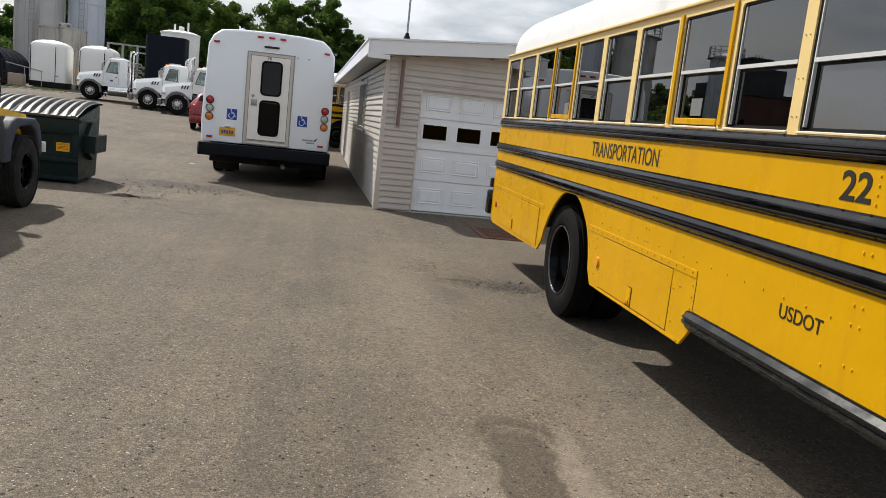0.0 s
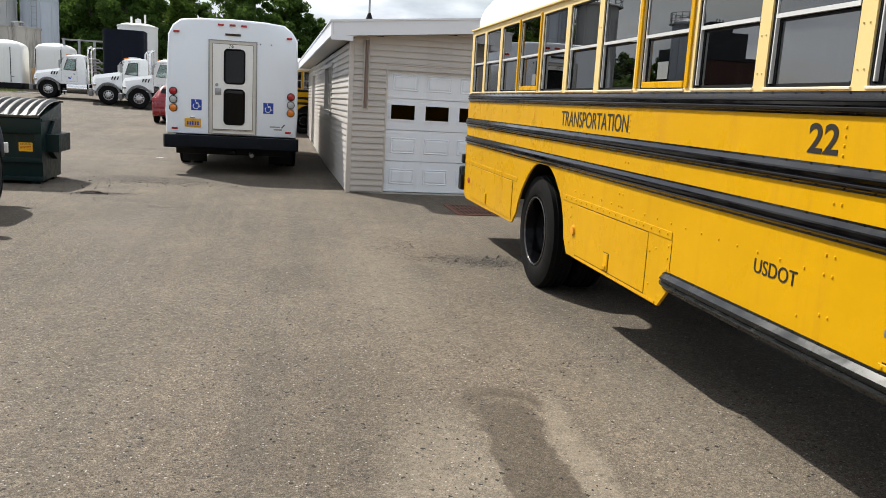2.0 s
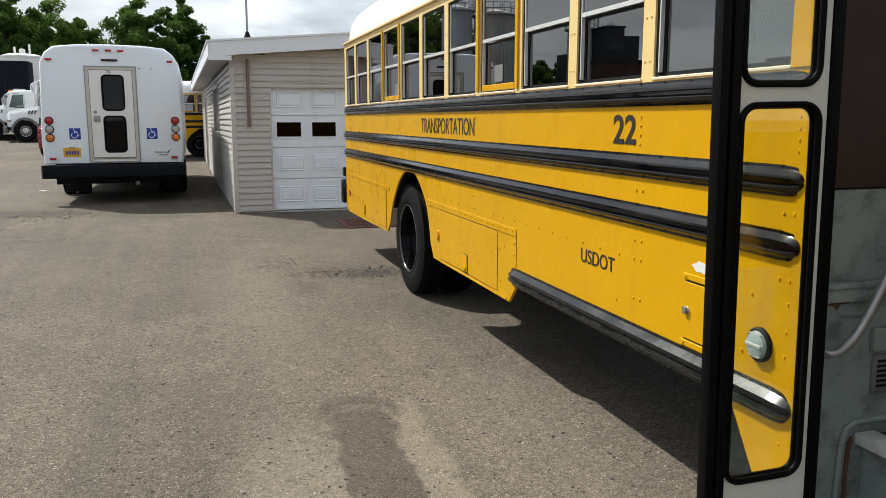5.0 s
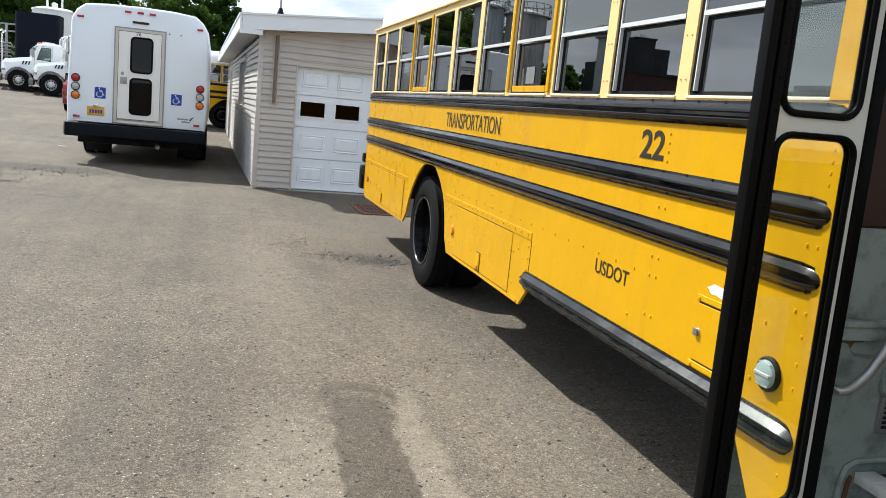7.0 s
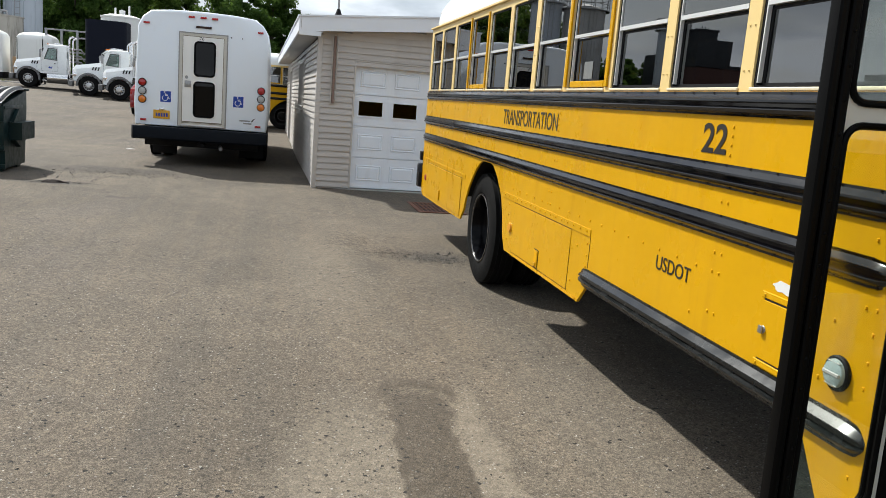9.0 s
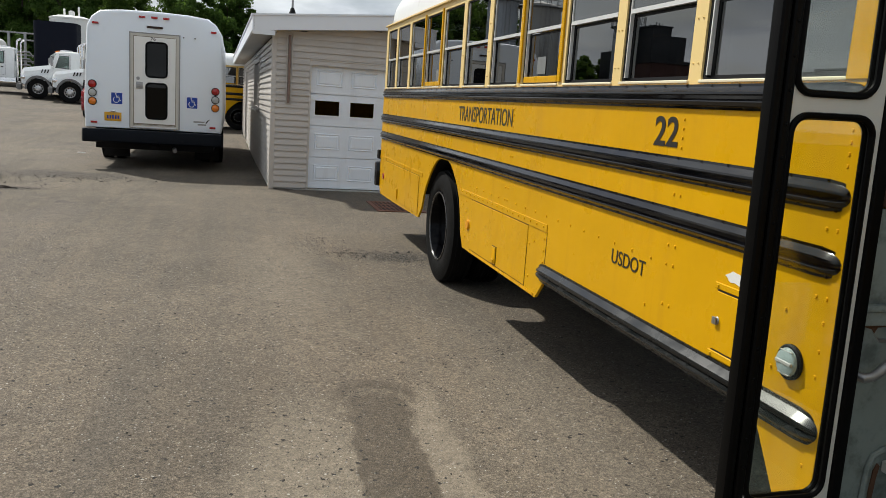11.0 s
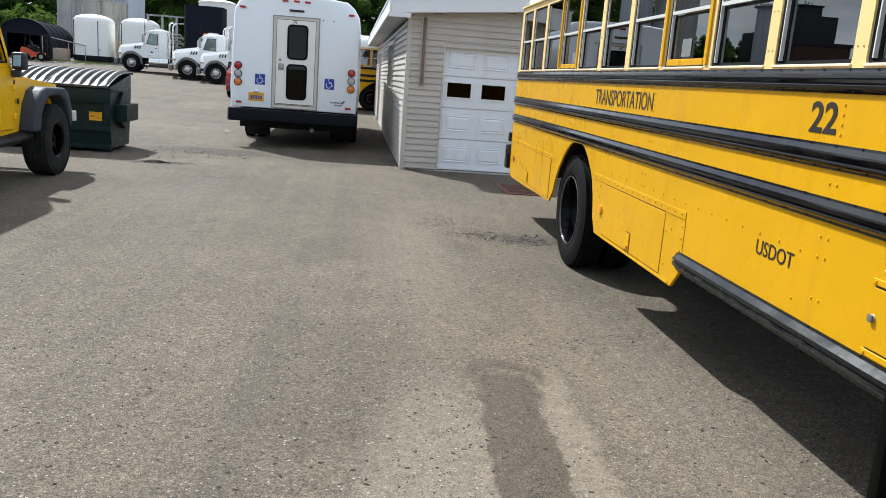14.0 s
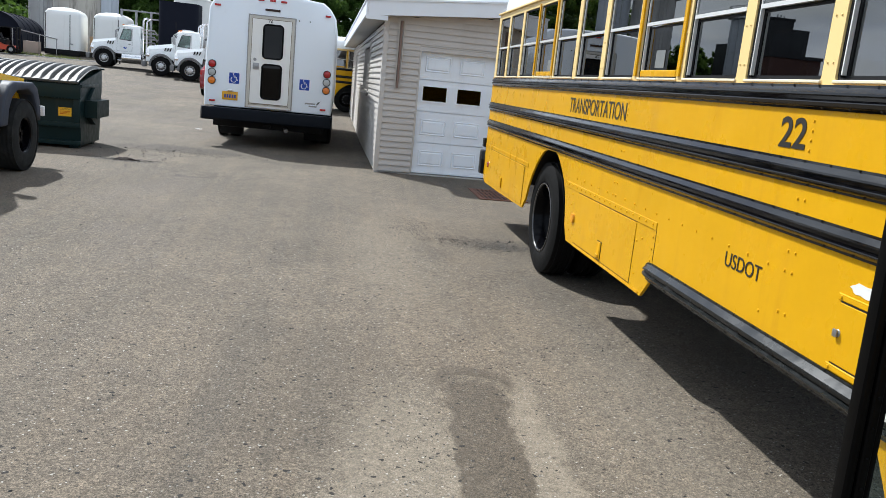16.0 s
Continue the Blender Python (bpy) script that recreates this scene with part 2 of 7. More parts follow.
TYRE = pbr("tyre_rubber", (0.008, 0.008, 0.008), 0.8, spec=0.09, var=0.2, fine=90, bump=0.3, dirt=(0.035, 0.033, 0.030), dirt_at=(0.5, 0.75), dirt_max=0.2, dirt_scale=4)
RIMBLACK = pbr("black_wheel_paint", (0.003, 0.003, 0.004), 0.14, var=0.2, spec=0.10)
RIMLIP = pbr("worn_rim_lip", (0.10, 0.10, 0.10), 0.16, metal=0.7, var=0.3, scale=14)
ALU = pbr("dull_aluminium", (0.62, 0.62, 0.62), 0.38, metal=0.9, var=0.08)
CHROME = pbr("chrome", (0.78, 0.78, 0.78), 0.12, metal=1.0, var=0.03)
STEEL = pbr("grey_steel", (0.35, 0.35, 0.35), 0.42, metal=0.8, var=0.12)
DOORGREY = pbr("grey_door_paint", (0.60, 0.60, 0.55), 0.4, var=0.05, dirt=(0.2, 0.2, 0.19), dirt_max=0.4)
INNERGREY = pbr("grey_green_step_well_paint", (0.235, 0.275, 0.262), 0.5, var=0.3, scale=3, dirt=(0.075, 0.085, 0.078), dirt_at=(0.46, 0.66), dirt_max=0.7, dirt_scale=7)
SASHMETAL = pbr("bright_sash_metal", (0.72, 0.72, 0.70), 0.35, metal=0.35, var=0.08)
# brown door seams, with the shadow under a hinge strip painted in
SEAM = pbr("panel_seam_and_shadow", (0.11, 0.055, 0.004), 0.6, var=0.2)
RUST = pbr("rust", (0.11, 0.055, 0.032), 0.85, var=0.4, scale=12, fine=90, bump=0.4)
BROWNVINYL = pbr("brown_vinyl", (0.035, 0.016, 0.012), 0.6, var=0.2, fine=150, bump=0.2)
DARKFLOOR = pbr("black_floor_mat", (0.02, 0.02, 0.02), 0.7, var=0.2)
INNERROOF = pbr("bus_ceiling_paint", (0.30, 0.31, 0.30), 0.5, var=0.05)
TREAD = pbr("white_step_nosing", (0.55, 0.55, 0.53), 0.5, var=0.1, dirt=(0.15, 0.13, 0.11), dirt_max=0.6, dirt_scale=12)
BUSGLASS = glass("bus_window_glass", (0.18, 0.19, 0.19), 0.006, 0.205)
CLEARGLASS = glass("door_glass", (0.93, 0.95, 0.92), 0.01, 0.065)
DARKGLASS = glass("dark_tinted_glass", (0.05, 0.05, 0.05), 0.01, 0.024)
GARAGEGLASS = glass("garage_pane_glass", (0.05, 0.05, 0.05), 0.04, 0.006)
CABGLASS = glass("cab_glass", (0.76, 0.82, 0.80), 0.01, 0.10)
LETTER = pbr("black_vinyl_letter", (0.018, 0.015, 0.012), 0.45, var=0.1)
PAPER = pbr("white_paper", (0.7, 0.7, 0.68), 0.8, var=0.05)
PAPERGREY = pbr("faded_paper", (0.17, 0.18, 0.18), 0.7, var=0.25, scale=40)
LENS = pbr("clear_ribbed_lens", (0.36, 0.45, 0.45), 0.10, var=0.35, scale=45, fine=55, bump=0.9, coat=0.8)
REDLENS = pbr("red_lens", (0.42, 0.006, 0.008), 0.2, var=0.15, scale=30, coat=0.8)
ORANGEPAINT = pbr("orange_reflector", (0.72, 0.31, 0.003), 0.35, var=0.1, scale=30)
SILLWHITE = pbr("pale_window_sill", (0.74, 0.66, 0.47), 0.45, var=0.06, dirt=(0.4, 0.33, 0.2), dirt_max=0.35, dirt_scale=8)
GRIME = pbr("brown_grime", (0.20, 0.16, 0.11), 0.8, var=0.3, scale=14)
AMBERLENS = pbr("amber_lens", (0.75, 0.20, 0.01), 0.2, var=0.12, scale=30, coat=0.8)
GREYLENS = pbr("clear_lamp_lens", (0.45, 0.46, 0.44), 0.2, var=0.1, scale=30, coat=0.8)
SHUTTLEWHITE = pbr("white_fibreglass", (0.86, 0.91, 0.96), 0.35, var=0.02, scale=0.8, coat=0.2, dirt=(0.55, 0.55, 0.53), dirt_at=(0.6, 0.85), dirt_max=0.35)
SHUTTLEDOOR = pbr("cream_door_paint", (0.88, 0.87, 0.83), 0.4, var=0.03, dirt=(0.5, 0.47, 0.41), dirt_max=0.4)
SHUTTLEFRAME = pbr("weathered_door_frame", (0.62, 0.59, 0.52), 0.45, var=0.1, scale=5, dirt=(0.3, 0.26, 0.19), dirt_max=0.5, dirt_scale=5, streak=True)
BUMPERNAVY = pbr("dark_blue_black_bumper", (0.004, 0.006, 0.010), 0.5, var=0.25, spec=0.12, dirt=(0.03, 0.03, 0.03), dirt_max=0.4)
SIGNBLUE = pbr("sign_blue", (0.012, 0.055, 0.36), 0.4, var=0.05)
SIGNWHITE = pbr("sign_white", (0.8, 0.8, 0.8), 0.4, var=0.03)
PLATEGOLD = pbr("gold_number_plate", (0.72, 0.38, 0.02), 0.35, var=0.08)
SIDING = pbr("beige_vinyl_siding", (0.54, 0.51, 0.475), 0.55, var=0.05, scale=1.5, fine=80, bump=0.12, dirt=(0.27, 0.24, 0.20), dirt_at=(0.5, 0.8), dirt_max=0.45, dirt_scale=1.1, vary=0.14)
TRIMBEIGE = pbr("beige_trim", (0.54, 0.51, 0.47), 0.5, var=0.05, dirt=(0.3, 0.27, 0.23), dirt_max=0.4)
FASCIA = pbr("white_fascia", (0.79, 0.82, 0.86), 0.45, var=0.03, dirt=(0.65, 0.65, 0.65), dirt_max=0.2)
SOFFIT = pbr("beige_soffit", (0.50, 0.48, 0.45), 0.6, var=0.06)
ROOFING = pbr("grey_roll_roofing", (0.16, 0.16, 0.16), 0.9, var=0.2, fine=150, bump=0.5)
DOORWHITE = pbr("white_garage_door_paint", (0.82, 0.87, 0.93), 0.42, var=0.04, dirt=(0.5, 0.5, 0.5), dirt_at=(0.5, 0.8), dirt_max=0.35, streak=True)
CONDUIT = pbr("weathered_brown_pipe", (0.22, 0.15, 0.12), 0.6, var=0.25, scale=9)
CONCRETE = pbr("concrete", (0.36, 0.35, 0.33), 0.85, var=0.15, scale=3, fine=70, bump=0.4, dirt=(0.16, 0.15, 0.14), dirt_max=0.5)

# ---- the yard beyond lies turned a degree to the parked bus ----
TURN = Matrix.Translation((0.64, 14.4, 0)) @ Matrix.Rotation(radians(1.01), 4, "Z") @ Matrix.Rotation(radians(-0.126), 4, "X") @ Matrix.Translation((-0.64, -14.4, 0))


def yard(x, y, z, rz=0):
    return TURN @ pose(x, y, z, 0, 0, rz)


# ---- ground ----
RISE_Y = (-900.0, 18.0, 24.0, 31.0, 46.0, 53.0, 62.0, 80.0, 150.0, 900.0)
RISE_Z = (0.0, 0.0, 0.06, 0.21, 0.48, 0.685, 1.015, 1.355, 1.70, 1.8)


def ground_z(y):
    return float(np.interp(y, RISE_Y, RISE_Z))


def asphalt():
    k = Nodes("worn_asphalt")
    sep = k.n.new("ShaderNodeSeparateXYZ")
    k.l.new(k.coord, sep.inputs[0])
    X, Y = sep.outputs[0], sep.outputs[1]
    wob = k.noise(3.2, 5.0, 0.6)
    wob2 = k.noise(0.9, 5.0, 0.6)
    wx = k.math("ADD", X, k.math("MULTIPLY", k.math("SUBTRACT", wob, 0.5), 0.20))
    wy = k.math("ADD", Y, k.math("MULTIPLY", k.math("SUBTRACT", wob2, 0.5), 0.5))

    def blob(cx, cy, rx, ry, soft=0.35, sharp=2.0, slant=0.0):
        sx = k.math("SUBTRACT", wx, k.math("MULTIPLY", k.math("SUBTRACT", Y, cy), slant))
        dx = k.math("DIVIDE", k.math("SUBTRACT", sx, cx), rx)
        dy = k.math("DIVIDE", k.math("SUBTRACT", wy, cy), ry)
        dx, dy = k.math("POWER", k.math("ABSOLUTE", dx), sharp), k.math("POWER", k.math("ABSOLUTE", dy), sharp)
        d = k.math("POWER", k.math("ADD", dx, dy), 1.0 / sharp)
        return k.ramp(d, 1.0 - soft, 1.0 + soft, 1.0, 0.0)

    patch = k.ramp(k.noise(0.28, 6.0, 0.62), 0.36, 0.66)
    streak = k.ramp(k.noise(0.5, 6.0, 0.62, k.stretch(1.6, 0.22, 1.0)), 0.35, 0.7)
    mott = k.ramp(k.noise(2.6, 6.0, 0.6), 0.3, 0.72)
    base = k.mix(patch, (0.078, 0.070, 0.058), (0.132, 0.116, 0.095))
    base = k.mix(k.math("MULTIPLY", streak, 0.55), base, (0.150, 0.129, 0.104))
    tracks = k.ramp(k.noise(1.6, 5.0, 0.6, k.stretch(3.2, 0.10, 1.0)), 0.42, 0.64)
    base = k.mix(k.math("MULTIPLY", tracks, 0.30), base, (0.160, 0.132, 0.100))
    base = k.mix(k.math("MULTIPLY", mott, 0.35), base, (0.074, 0.067, 0.060))
    blot = k.ramp(k.noise(1.1, 7.0, 0.68, k.stretch(0.55, 1.0, 1.0)), 0.54, 0.66)
    base = k.mix(k.math("MULTIPLY", blot, k.ramp(Y, 9.0, 16.0, 0.10, 0.6)), base, (0.058, 0.052, 0.046))
    # fine cracks in old patches
    edge = k.voronoi(0.42, "DISTANCE_TO_EDGE", k.n.new("ShaderNodeVectorMath").outputs[0])
    warp = edge.inputs["Vector"].links[0].from_node
    warp.operation = "MULTIPLY_ADD"
    grain_col = k.n.new("ShaderNodeTexNoise")
    grain_col.inputs["Scale"].default_value, grain_col.inputs["Detail"].default_value = 1.6, 6.0
    k.l.new(k.coord, grain_col.inputs["Vector"])
    k.l.new(grain_col.outputs["Color"], warp.inputs[0])
    warp.inputs[1].default_value = (1.1, 1.1, 0.0)
    k.l.new(k.coord, warp.inputs[2])
    crack = k.math("MULTIPLY", k.ramp(edge.outputs["Distance"], 0.010, 0.003), k.ramp(k.noise(0.7, 4.0), 0.52, 0.62))
    crack = k.math("MULTIPLY", crack, k.ramp(Y, 8.0, 13.0, 0.0, 0.75))
    base = k.mix(crack, base, (0.030, 0.028, 0.026))
    # dry silt round a damp stain, and a drift of silt running from it along the bus
    silt = k.math("MAXIMUM", k.math("MULTIPLY", blob(0.36, 2.85, 0.36, 1.5, 0.3), 0.86), k.math("MAXIMUM", blob(0.95, 3.0, 0.12, 1.5, 0.4, 2.0, 0.085), k.math("MULTIPLY", blob(0.86, 5.62, 0.09, 0.2, 0.8), 0.3)))
    silt = k.math("MAXIMUM", silt, k.math("MULTIPLY", blob(1.52, 3.66, 0.5, 2.0, 0.8), 0.35))
    silt = k.math("MAXIMUM", silt, k.math("MULTIPLY", blob(0.52, 7.67, 0.4, 1.6, 0.8), 0.45))
    silt = k.math("MULTIPLY", silt, k.ramp(k.noise(11.0, 5.0), 0.25, 0.6, 0.45, 0.9))
    base = k.mix(silt, base, (0.207, 0.188, 0.157))
    damp = k.math("MAXIMUM", k.math("MAXIMUM", blob(0.705, 3.03, 0.165, 1.62, 0.08, 3.2, 0.07), blob(0.80, 4.42, 0.205, 0.27, 0.12, 2.3)), k.math("MULTIPLY", blob(-0.05, 4.35, 0.36, 0.75, 0.9), 0.40))
    damp = k.math("MAXIMUM", damp, k.math("MULTIPLY", blob(-0.525, 3.834, 0.10, 1.4, 0.8), 0.55))
    damp = k.math("MULTIPLY", damp, k.ramp(k.noise(8.0, 5.0), 0.2, 0.65, 0.72, 1.0))
    base = k.mix(damp, base, (0.072, 0.061, 0.047))
    ring = k.math("MULTIPLY", blob(0.80, 4.30, 0.20, 0.24, 0.06), k.ramp(blob(0.79, 4.22, 0.185, 0.20, 0.10), 0.0, 1.0, 1.0, 0.0))
    base = k.mix(k.math("MULTIPLY", ring, 0.38), base, (0.15, 0.132, 0.106))
    mauve = k.math("MULTIPLY", k.ramp(k.noise(0.75, 5.0, 0.55, k.stretch(1.0, 0.45, 1.0)), 0.5, 0.62), k.ramp(X, -1.2, -2.2, 0.0, 0.45))
    base = k.mix(mauve, base, (0.113, 0.100, 0.092))
    # dark broken edges of old patches
    for cx, cy, rx, ry, much in ((-3.27, 13.13, 0.55, 0.16, 0.6), (-2.79, 15.34, 1.1, 0.5, 0.6), (1.64, 8.40, 0.42, 0.24, 0.34), (0.95, 7.9, 0.16, 0.35, 0.3)):
        base = k.mix(k.math("MULTIPLY", blob(cx, cy, rx, ry, 0.6), much), base, (0.046, 0.043, 0.040))
    # fine aggregate, then sparse pale chips and dark pits, fewer chips where it is damp
    dry = k.ramp(damp, 0.0, 1.0, 1.0, 0.3)
    grain = (3.52, 3.52, 3.52)
    for scale, amount in ((26.0, 0.12), (52.0, 0.32), (95.0, 0.38), (165.0, 0.52), (280.0, 0.62)):
        r1, r2, dist = k.cell(scale)
        grain = k.mix(1.0, grain, k.mix(r1, tone((1.0, 1.0, 1.0), 1.0 - amount), (1.0, 1.0, 1.0)), "MULTIPLY")
    grain = k.mix(k.math("MULTIPLY", silt, 0.62), grain, (1.06, 1.06, 1.06))
    base = k.mix(1.0, base, grain, "MULTIPLY")
    base = k.mix(1.0, base, (0.940, 0.888, 0.812), "MULTIPLY")
    r1, r2, relief = k.cell(125.0)
    base = k.mix(k.math("MULTIPLY", k.ramp(r1, 0.986, 0.992, 0.0, 0.7), dry), base, k.mix(r2, (0.26, 0.24, 0.21), (0.55, 0.53, 0.48)))
    base = k.mix(k.math("MULTIPLY", k.ramp(r1, 0.030, 0.020, 0.0, 0.8), k.ramp(silt, 0.0, 0.8, 1.0, 0.35)), base, (0.018, 0.016, 0.015))
    r1, r2, dist = k.cell(58.0)
    base = k.mix(k.ramp(r1, 0.009, 0.006, 0.0, 0.9), base, (0.010, 0.010, 0.010))
    coarse = k.noise(60.0, 4.0, 0.7)
    base = k.mix(k.math("MULTIPLY", k.ramp(coarse, 0.56, 0.74, 0.0, 0.35), k.ramp(silt, 0.0, 0.8, 1.0, 0.4)), base, (0.040, 0.037, 0.034))
    k.set("Base Color", base)
    k.set("Roughness", k.ramp(damp, 0.0, 1.0, 0.86, 0.70)).set("Specular IOR Level", 0.32)
    first = k.bump(relief, 0.5, 0.005)
    k.bump(k.noise(22.0, 5.0), 0.35, 0.008, first)
    return k.mat


ASPHALT = asphalt()
bm = bm_new()
gx = [-900, -400, -200, -120, -80, -50, -30, -20, -12, -8, -5, -3, -1.5, 0, 1.5, 3, 5, 8, 12, 20, 30, 50, 80, 120, 200, 400, 900]
gy = [-900, -400, -150, -60, -25, -10, -4, 0, 3, 6, 9, 12, 15, 18, 19.5, 21, 24, 27, 31, 35, 40, 46, 53, 57, 62, 70, 80, 100, 150, 300, 900]
grid = [[bm.verts.new((x, y, ground_z(y))) for y in gy] for x in gx]
for i in range(len(gx) - 1):
    for j in range(len(gy) - 1):
        bm.faces.new((grid[i][j], grid[i + 1][j], grid[i + 1][j + 1], grid[i][j + 1]))
single("ground", bm, ASPHALT, "worn grey asphalt yard with silt stains", "ground", kind="structure")

# ---- garage ----
GX0, GX1, GY0, GY1 = 0.64, 8.2, 14.39, 30.6
EAVE, RIDGE, RX = 2.60, 2.94, 4.4


def roof_z(x):
    return EAVE + (RIDGE - EAVE) * (1 - abs(x - RX) / (RX - 0.31))


garage = thing("garage", "single-storey garage with beige vinyl siding and a white roof edge", "garage", TURN @ pose(0.012, 0, 0))
GD0, GD1, GDT = 1.285, 3.72, 2.215
front_out = [(GX0, 0.0), (GX0, roof_z(GX0)), (RX, RIDGE), (GX1, roof_z(GX1)), (GX1, 0.0), (GD1, 0.0), (GD1, GDT), (GD0, GDT), (GD0, 0.0)]
bm = plate(bm_new(), front_out, [], "y", GY0 + 0.03, GY0 + 0.2)
wall_front = part("wall_front", bm, SOFFIT, garage)
WINY0, WINY1, WINZ0, WINZ1 = 18.6, 20.9, 1.30, 2.33
DRY0, DRY1, DRT = 25.9, 27.3, 2.28
bm = plate(bm_new(), [(GY0 + 0.2, 0.0), (DRY0, 0.0), (DRY0, DRT), (DRY1, DRT), (DRY1, 0.0), (GY1, 0.0), (GY1, 2.56), (GY0 + 0.2, 2.56)], [rect(WINY0, WINY1, WINZ0, WINZ1)], "x", GX0 + 0.03, GX0 + 0.2)
wall_side = part("wall_side", bm, SOFFIT, garage)
bm = box(bm_new(), GX1 - 0.2, GX1, GY0 + 0.2, GY1 - 0.2, 0, 2.54)
part("wall_right", bm, SIDING, garage)
bm = box(bm_new(), GX0 + 0.2, GX1, GY1 - 0.2, GY1, 0, 2.56)
part("wall_back", bm, SIDING, garage)

# roof slab in two slopes, fascias, soffits
for sx, name in ((0, "roof"), (1, "roof")):
    xa, xb = (0.31, RX) if sx == 0 else (RX, 8.5)
    bm = plate(bm_new(), [(xa, roof_z(xa) + 0.12), (xb, roof_z(xb) + 0.12), (xb, roof_z(xb) + 0.26), (xa, roof_z(xa) + 0.26)], [], "y", GY0 - 0.28, GY1 + 0.25)
    part(name, bm, ROOFING, garage, "grey roofing felt with a low slope")
    bm = plate(bm_new(), [(xa, roof_z(xa) + 0.015), (xb, roof_z(xb) + 0.015), (xb, roof_z(xb) + 0.245), (xa, roof_z(xa) + 0.245)], [], "y", GY0 - 0.31, GY0 - 0.283)
    part("fascia", bm, FASCIA, garage, "white metal fascia")
    bm = plate(bm_new(), [(xa, roof_z(xa) + 0.246), (xb, roof_z(xb) + 0.246), (xb, roof_z(xb) + 0.275), (xa, roof_z(xa) + 0.275)], [], "y", GY0 - 0.33, GY0 - 0.27)
    part("drip_edge", bm, FASCIA, garage)
    bm = plate(bm_new(), [(max(xa, GX0), roof_z(max(xa, GX0)) + 0.02), (xb, roof_z(xb) + 0.02), (xb, roof_z(xb) + 0.04), (max(xa, GX0), roof_z(max(xa, GX0)) + 0.04)], [], "y", GY0 - 0.28, GY0 + 0.03)
    part("soffit", bm, SOFFIT, garage)
bm = box(bm_new(), 0.275, 0.307, GY0 - 0.31, GY1 + 0.25, EAVE + 0.02, EAVE + 0.245)
part("fascia", bm, FASCIA, garage, "white metal fascia")
bm = box(bm_new(), 0.255, 0.312, GY0 - 0.33, GY1 + 0.25, EAVE + 0.246, EAVE + 0.272)
part("drip_edge", bm, FASCIA, garage)
bm = box(bm_new(), 0.308, GX0 + 0.03, GY0 - 0.28, GY1, EAVE + 0.022, EAVE + 0.04)
part("soffit", bm, SOFFIT, garage)
bm = box(bm_new(), 0.275, GX0, GY0 - 0.313, GY0 - 0.29, EAVE - 0.045, EAVE + 0.03)
part("fascia_return", bm, FASCIA, garage)

# corner boards and door trim
bm = box(bm_new(), GX0 - 0.025, GX0 + 0.055, GY0 - 0.025, GY0 + 0.03, 0.0, EAVE + 0.02, 0.006)
box(bm, GX0 - 0.025, GX0 + 0.0299, GY0 + 0.031, GY0 + 0.11, 0.0, EAVE + 0.02, 0.006)
part("corner_board", bm, TRIMBEIGE, garage)
bm = box(bm_new(), GD0 - 0.028, GD0 + 0.002, GY0 - 0.02, GY0 + 0.16, 0.0, GDT, 0.006)
part("door_jamb", bm, TRIMBEIGE, garage)
bm = box(bm_new(), GD1 - 0.012, GD1 + 0.07, GY0 - 0.02, GY0 + 0.16, 0.0, GDT, 0.006)
part("door_jamb", bm, TRIMBEIGE, garage)
bm = box(bm_new(), GD0 - 0.028, GD1 + 0.07, GY0 - 0.02, GY0 + 0.16, GDT, GDT + 0.025, 0.006)
part("door_head", bm, TRIMBEIGE, garage)
bm = box(bm_new(), GD0 - 0.25, GD1 + 0.2, GY0 - 0.03, GY0 + 0.5, -0.05, 0.014, 0.005)
part("sill_slab", bm, CONCRETE, garage)

# sectional door: four sections with raised panels, one row of panes
gdoor = part("garage_door", box(bm_new(), GD0, GD1, GY0 + 0.13, GY0 + 0.15, 0.02, GDT), DOORWHITE, garage, "white sectional overhead door, closed")
SEC = (0.03, 0.575, 1.12, 1.665, 2.21)
for i in range(4):
    z0, z1 = SEC[i] + 0.004, SEC[i + 1] - 0.006
    wins = [rect(1.373 + 0.612 * j, 1.80 + 0.612 * j, 1.30, 1.555) for j in range(4)] if i == 2 else []
    bm = plate(bm_new(), rect(GD0 + 0.013, GD1 - 0.013, z0, z1), wins, "y", GY0 + 0.085, GY0 + 0.128)
    sec = part("section", bm, DOORWHITE, gdoor)
    if i != 2:
        for j in range(4):
            p0, p1, q0, q1 = 1.385 + 0.605 * j, 1.385 + 0.605 * j + 0.45, z0 + 0.13, z1 - 0.13
            bm = bm_new()
            rings = []
            for d, o in ((0, 0.0842), (0.012, 0.070), (0.030, 0.081), (0.050, 0.068)):
                rings.append([(p, GY0 + o, q) for p, q in rect(p0 + d, p1 - d, q0 + d, q1 - d)])
            loft(bm, rings, True, True)
            part("raised_panel", bm, DOORWHITE, gdoor)
for j in range(4):
    p0, p1 = 1.373 + 0.612 * j, 1.80 + 0.612 * j
    part("pane", plate(bm_new(), rect(p0, p1, 1.30, 1.555), [], "y", GY0 + 0.10, GY0 + 0.104), GARAGEGLASS, gdoor, "dark door pane")
    part("pane_frame", plate(bm_new(), rect(p0 - 0.02, p1 + 0.02, 1.28, 1.575), [rect(p0 + 0.004, p1 - 0.004, 1.304, 1.551)], "y", GY0 + 0.07, GY0 + 0.0849), DOORWHITE, gdoor)
part("backing", box(bm_new(), GD0 - 0.3, GD1 + 0.3, GY0 + 0.6, GY0 + 0.62, 0.0, 2.4), BLACK, garage)

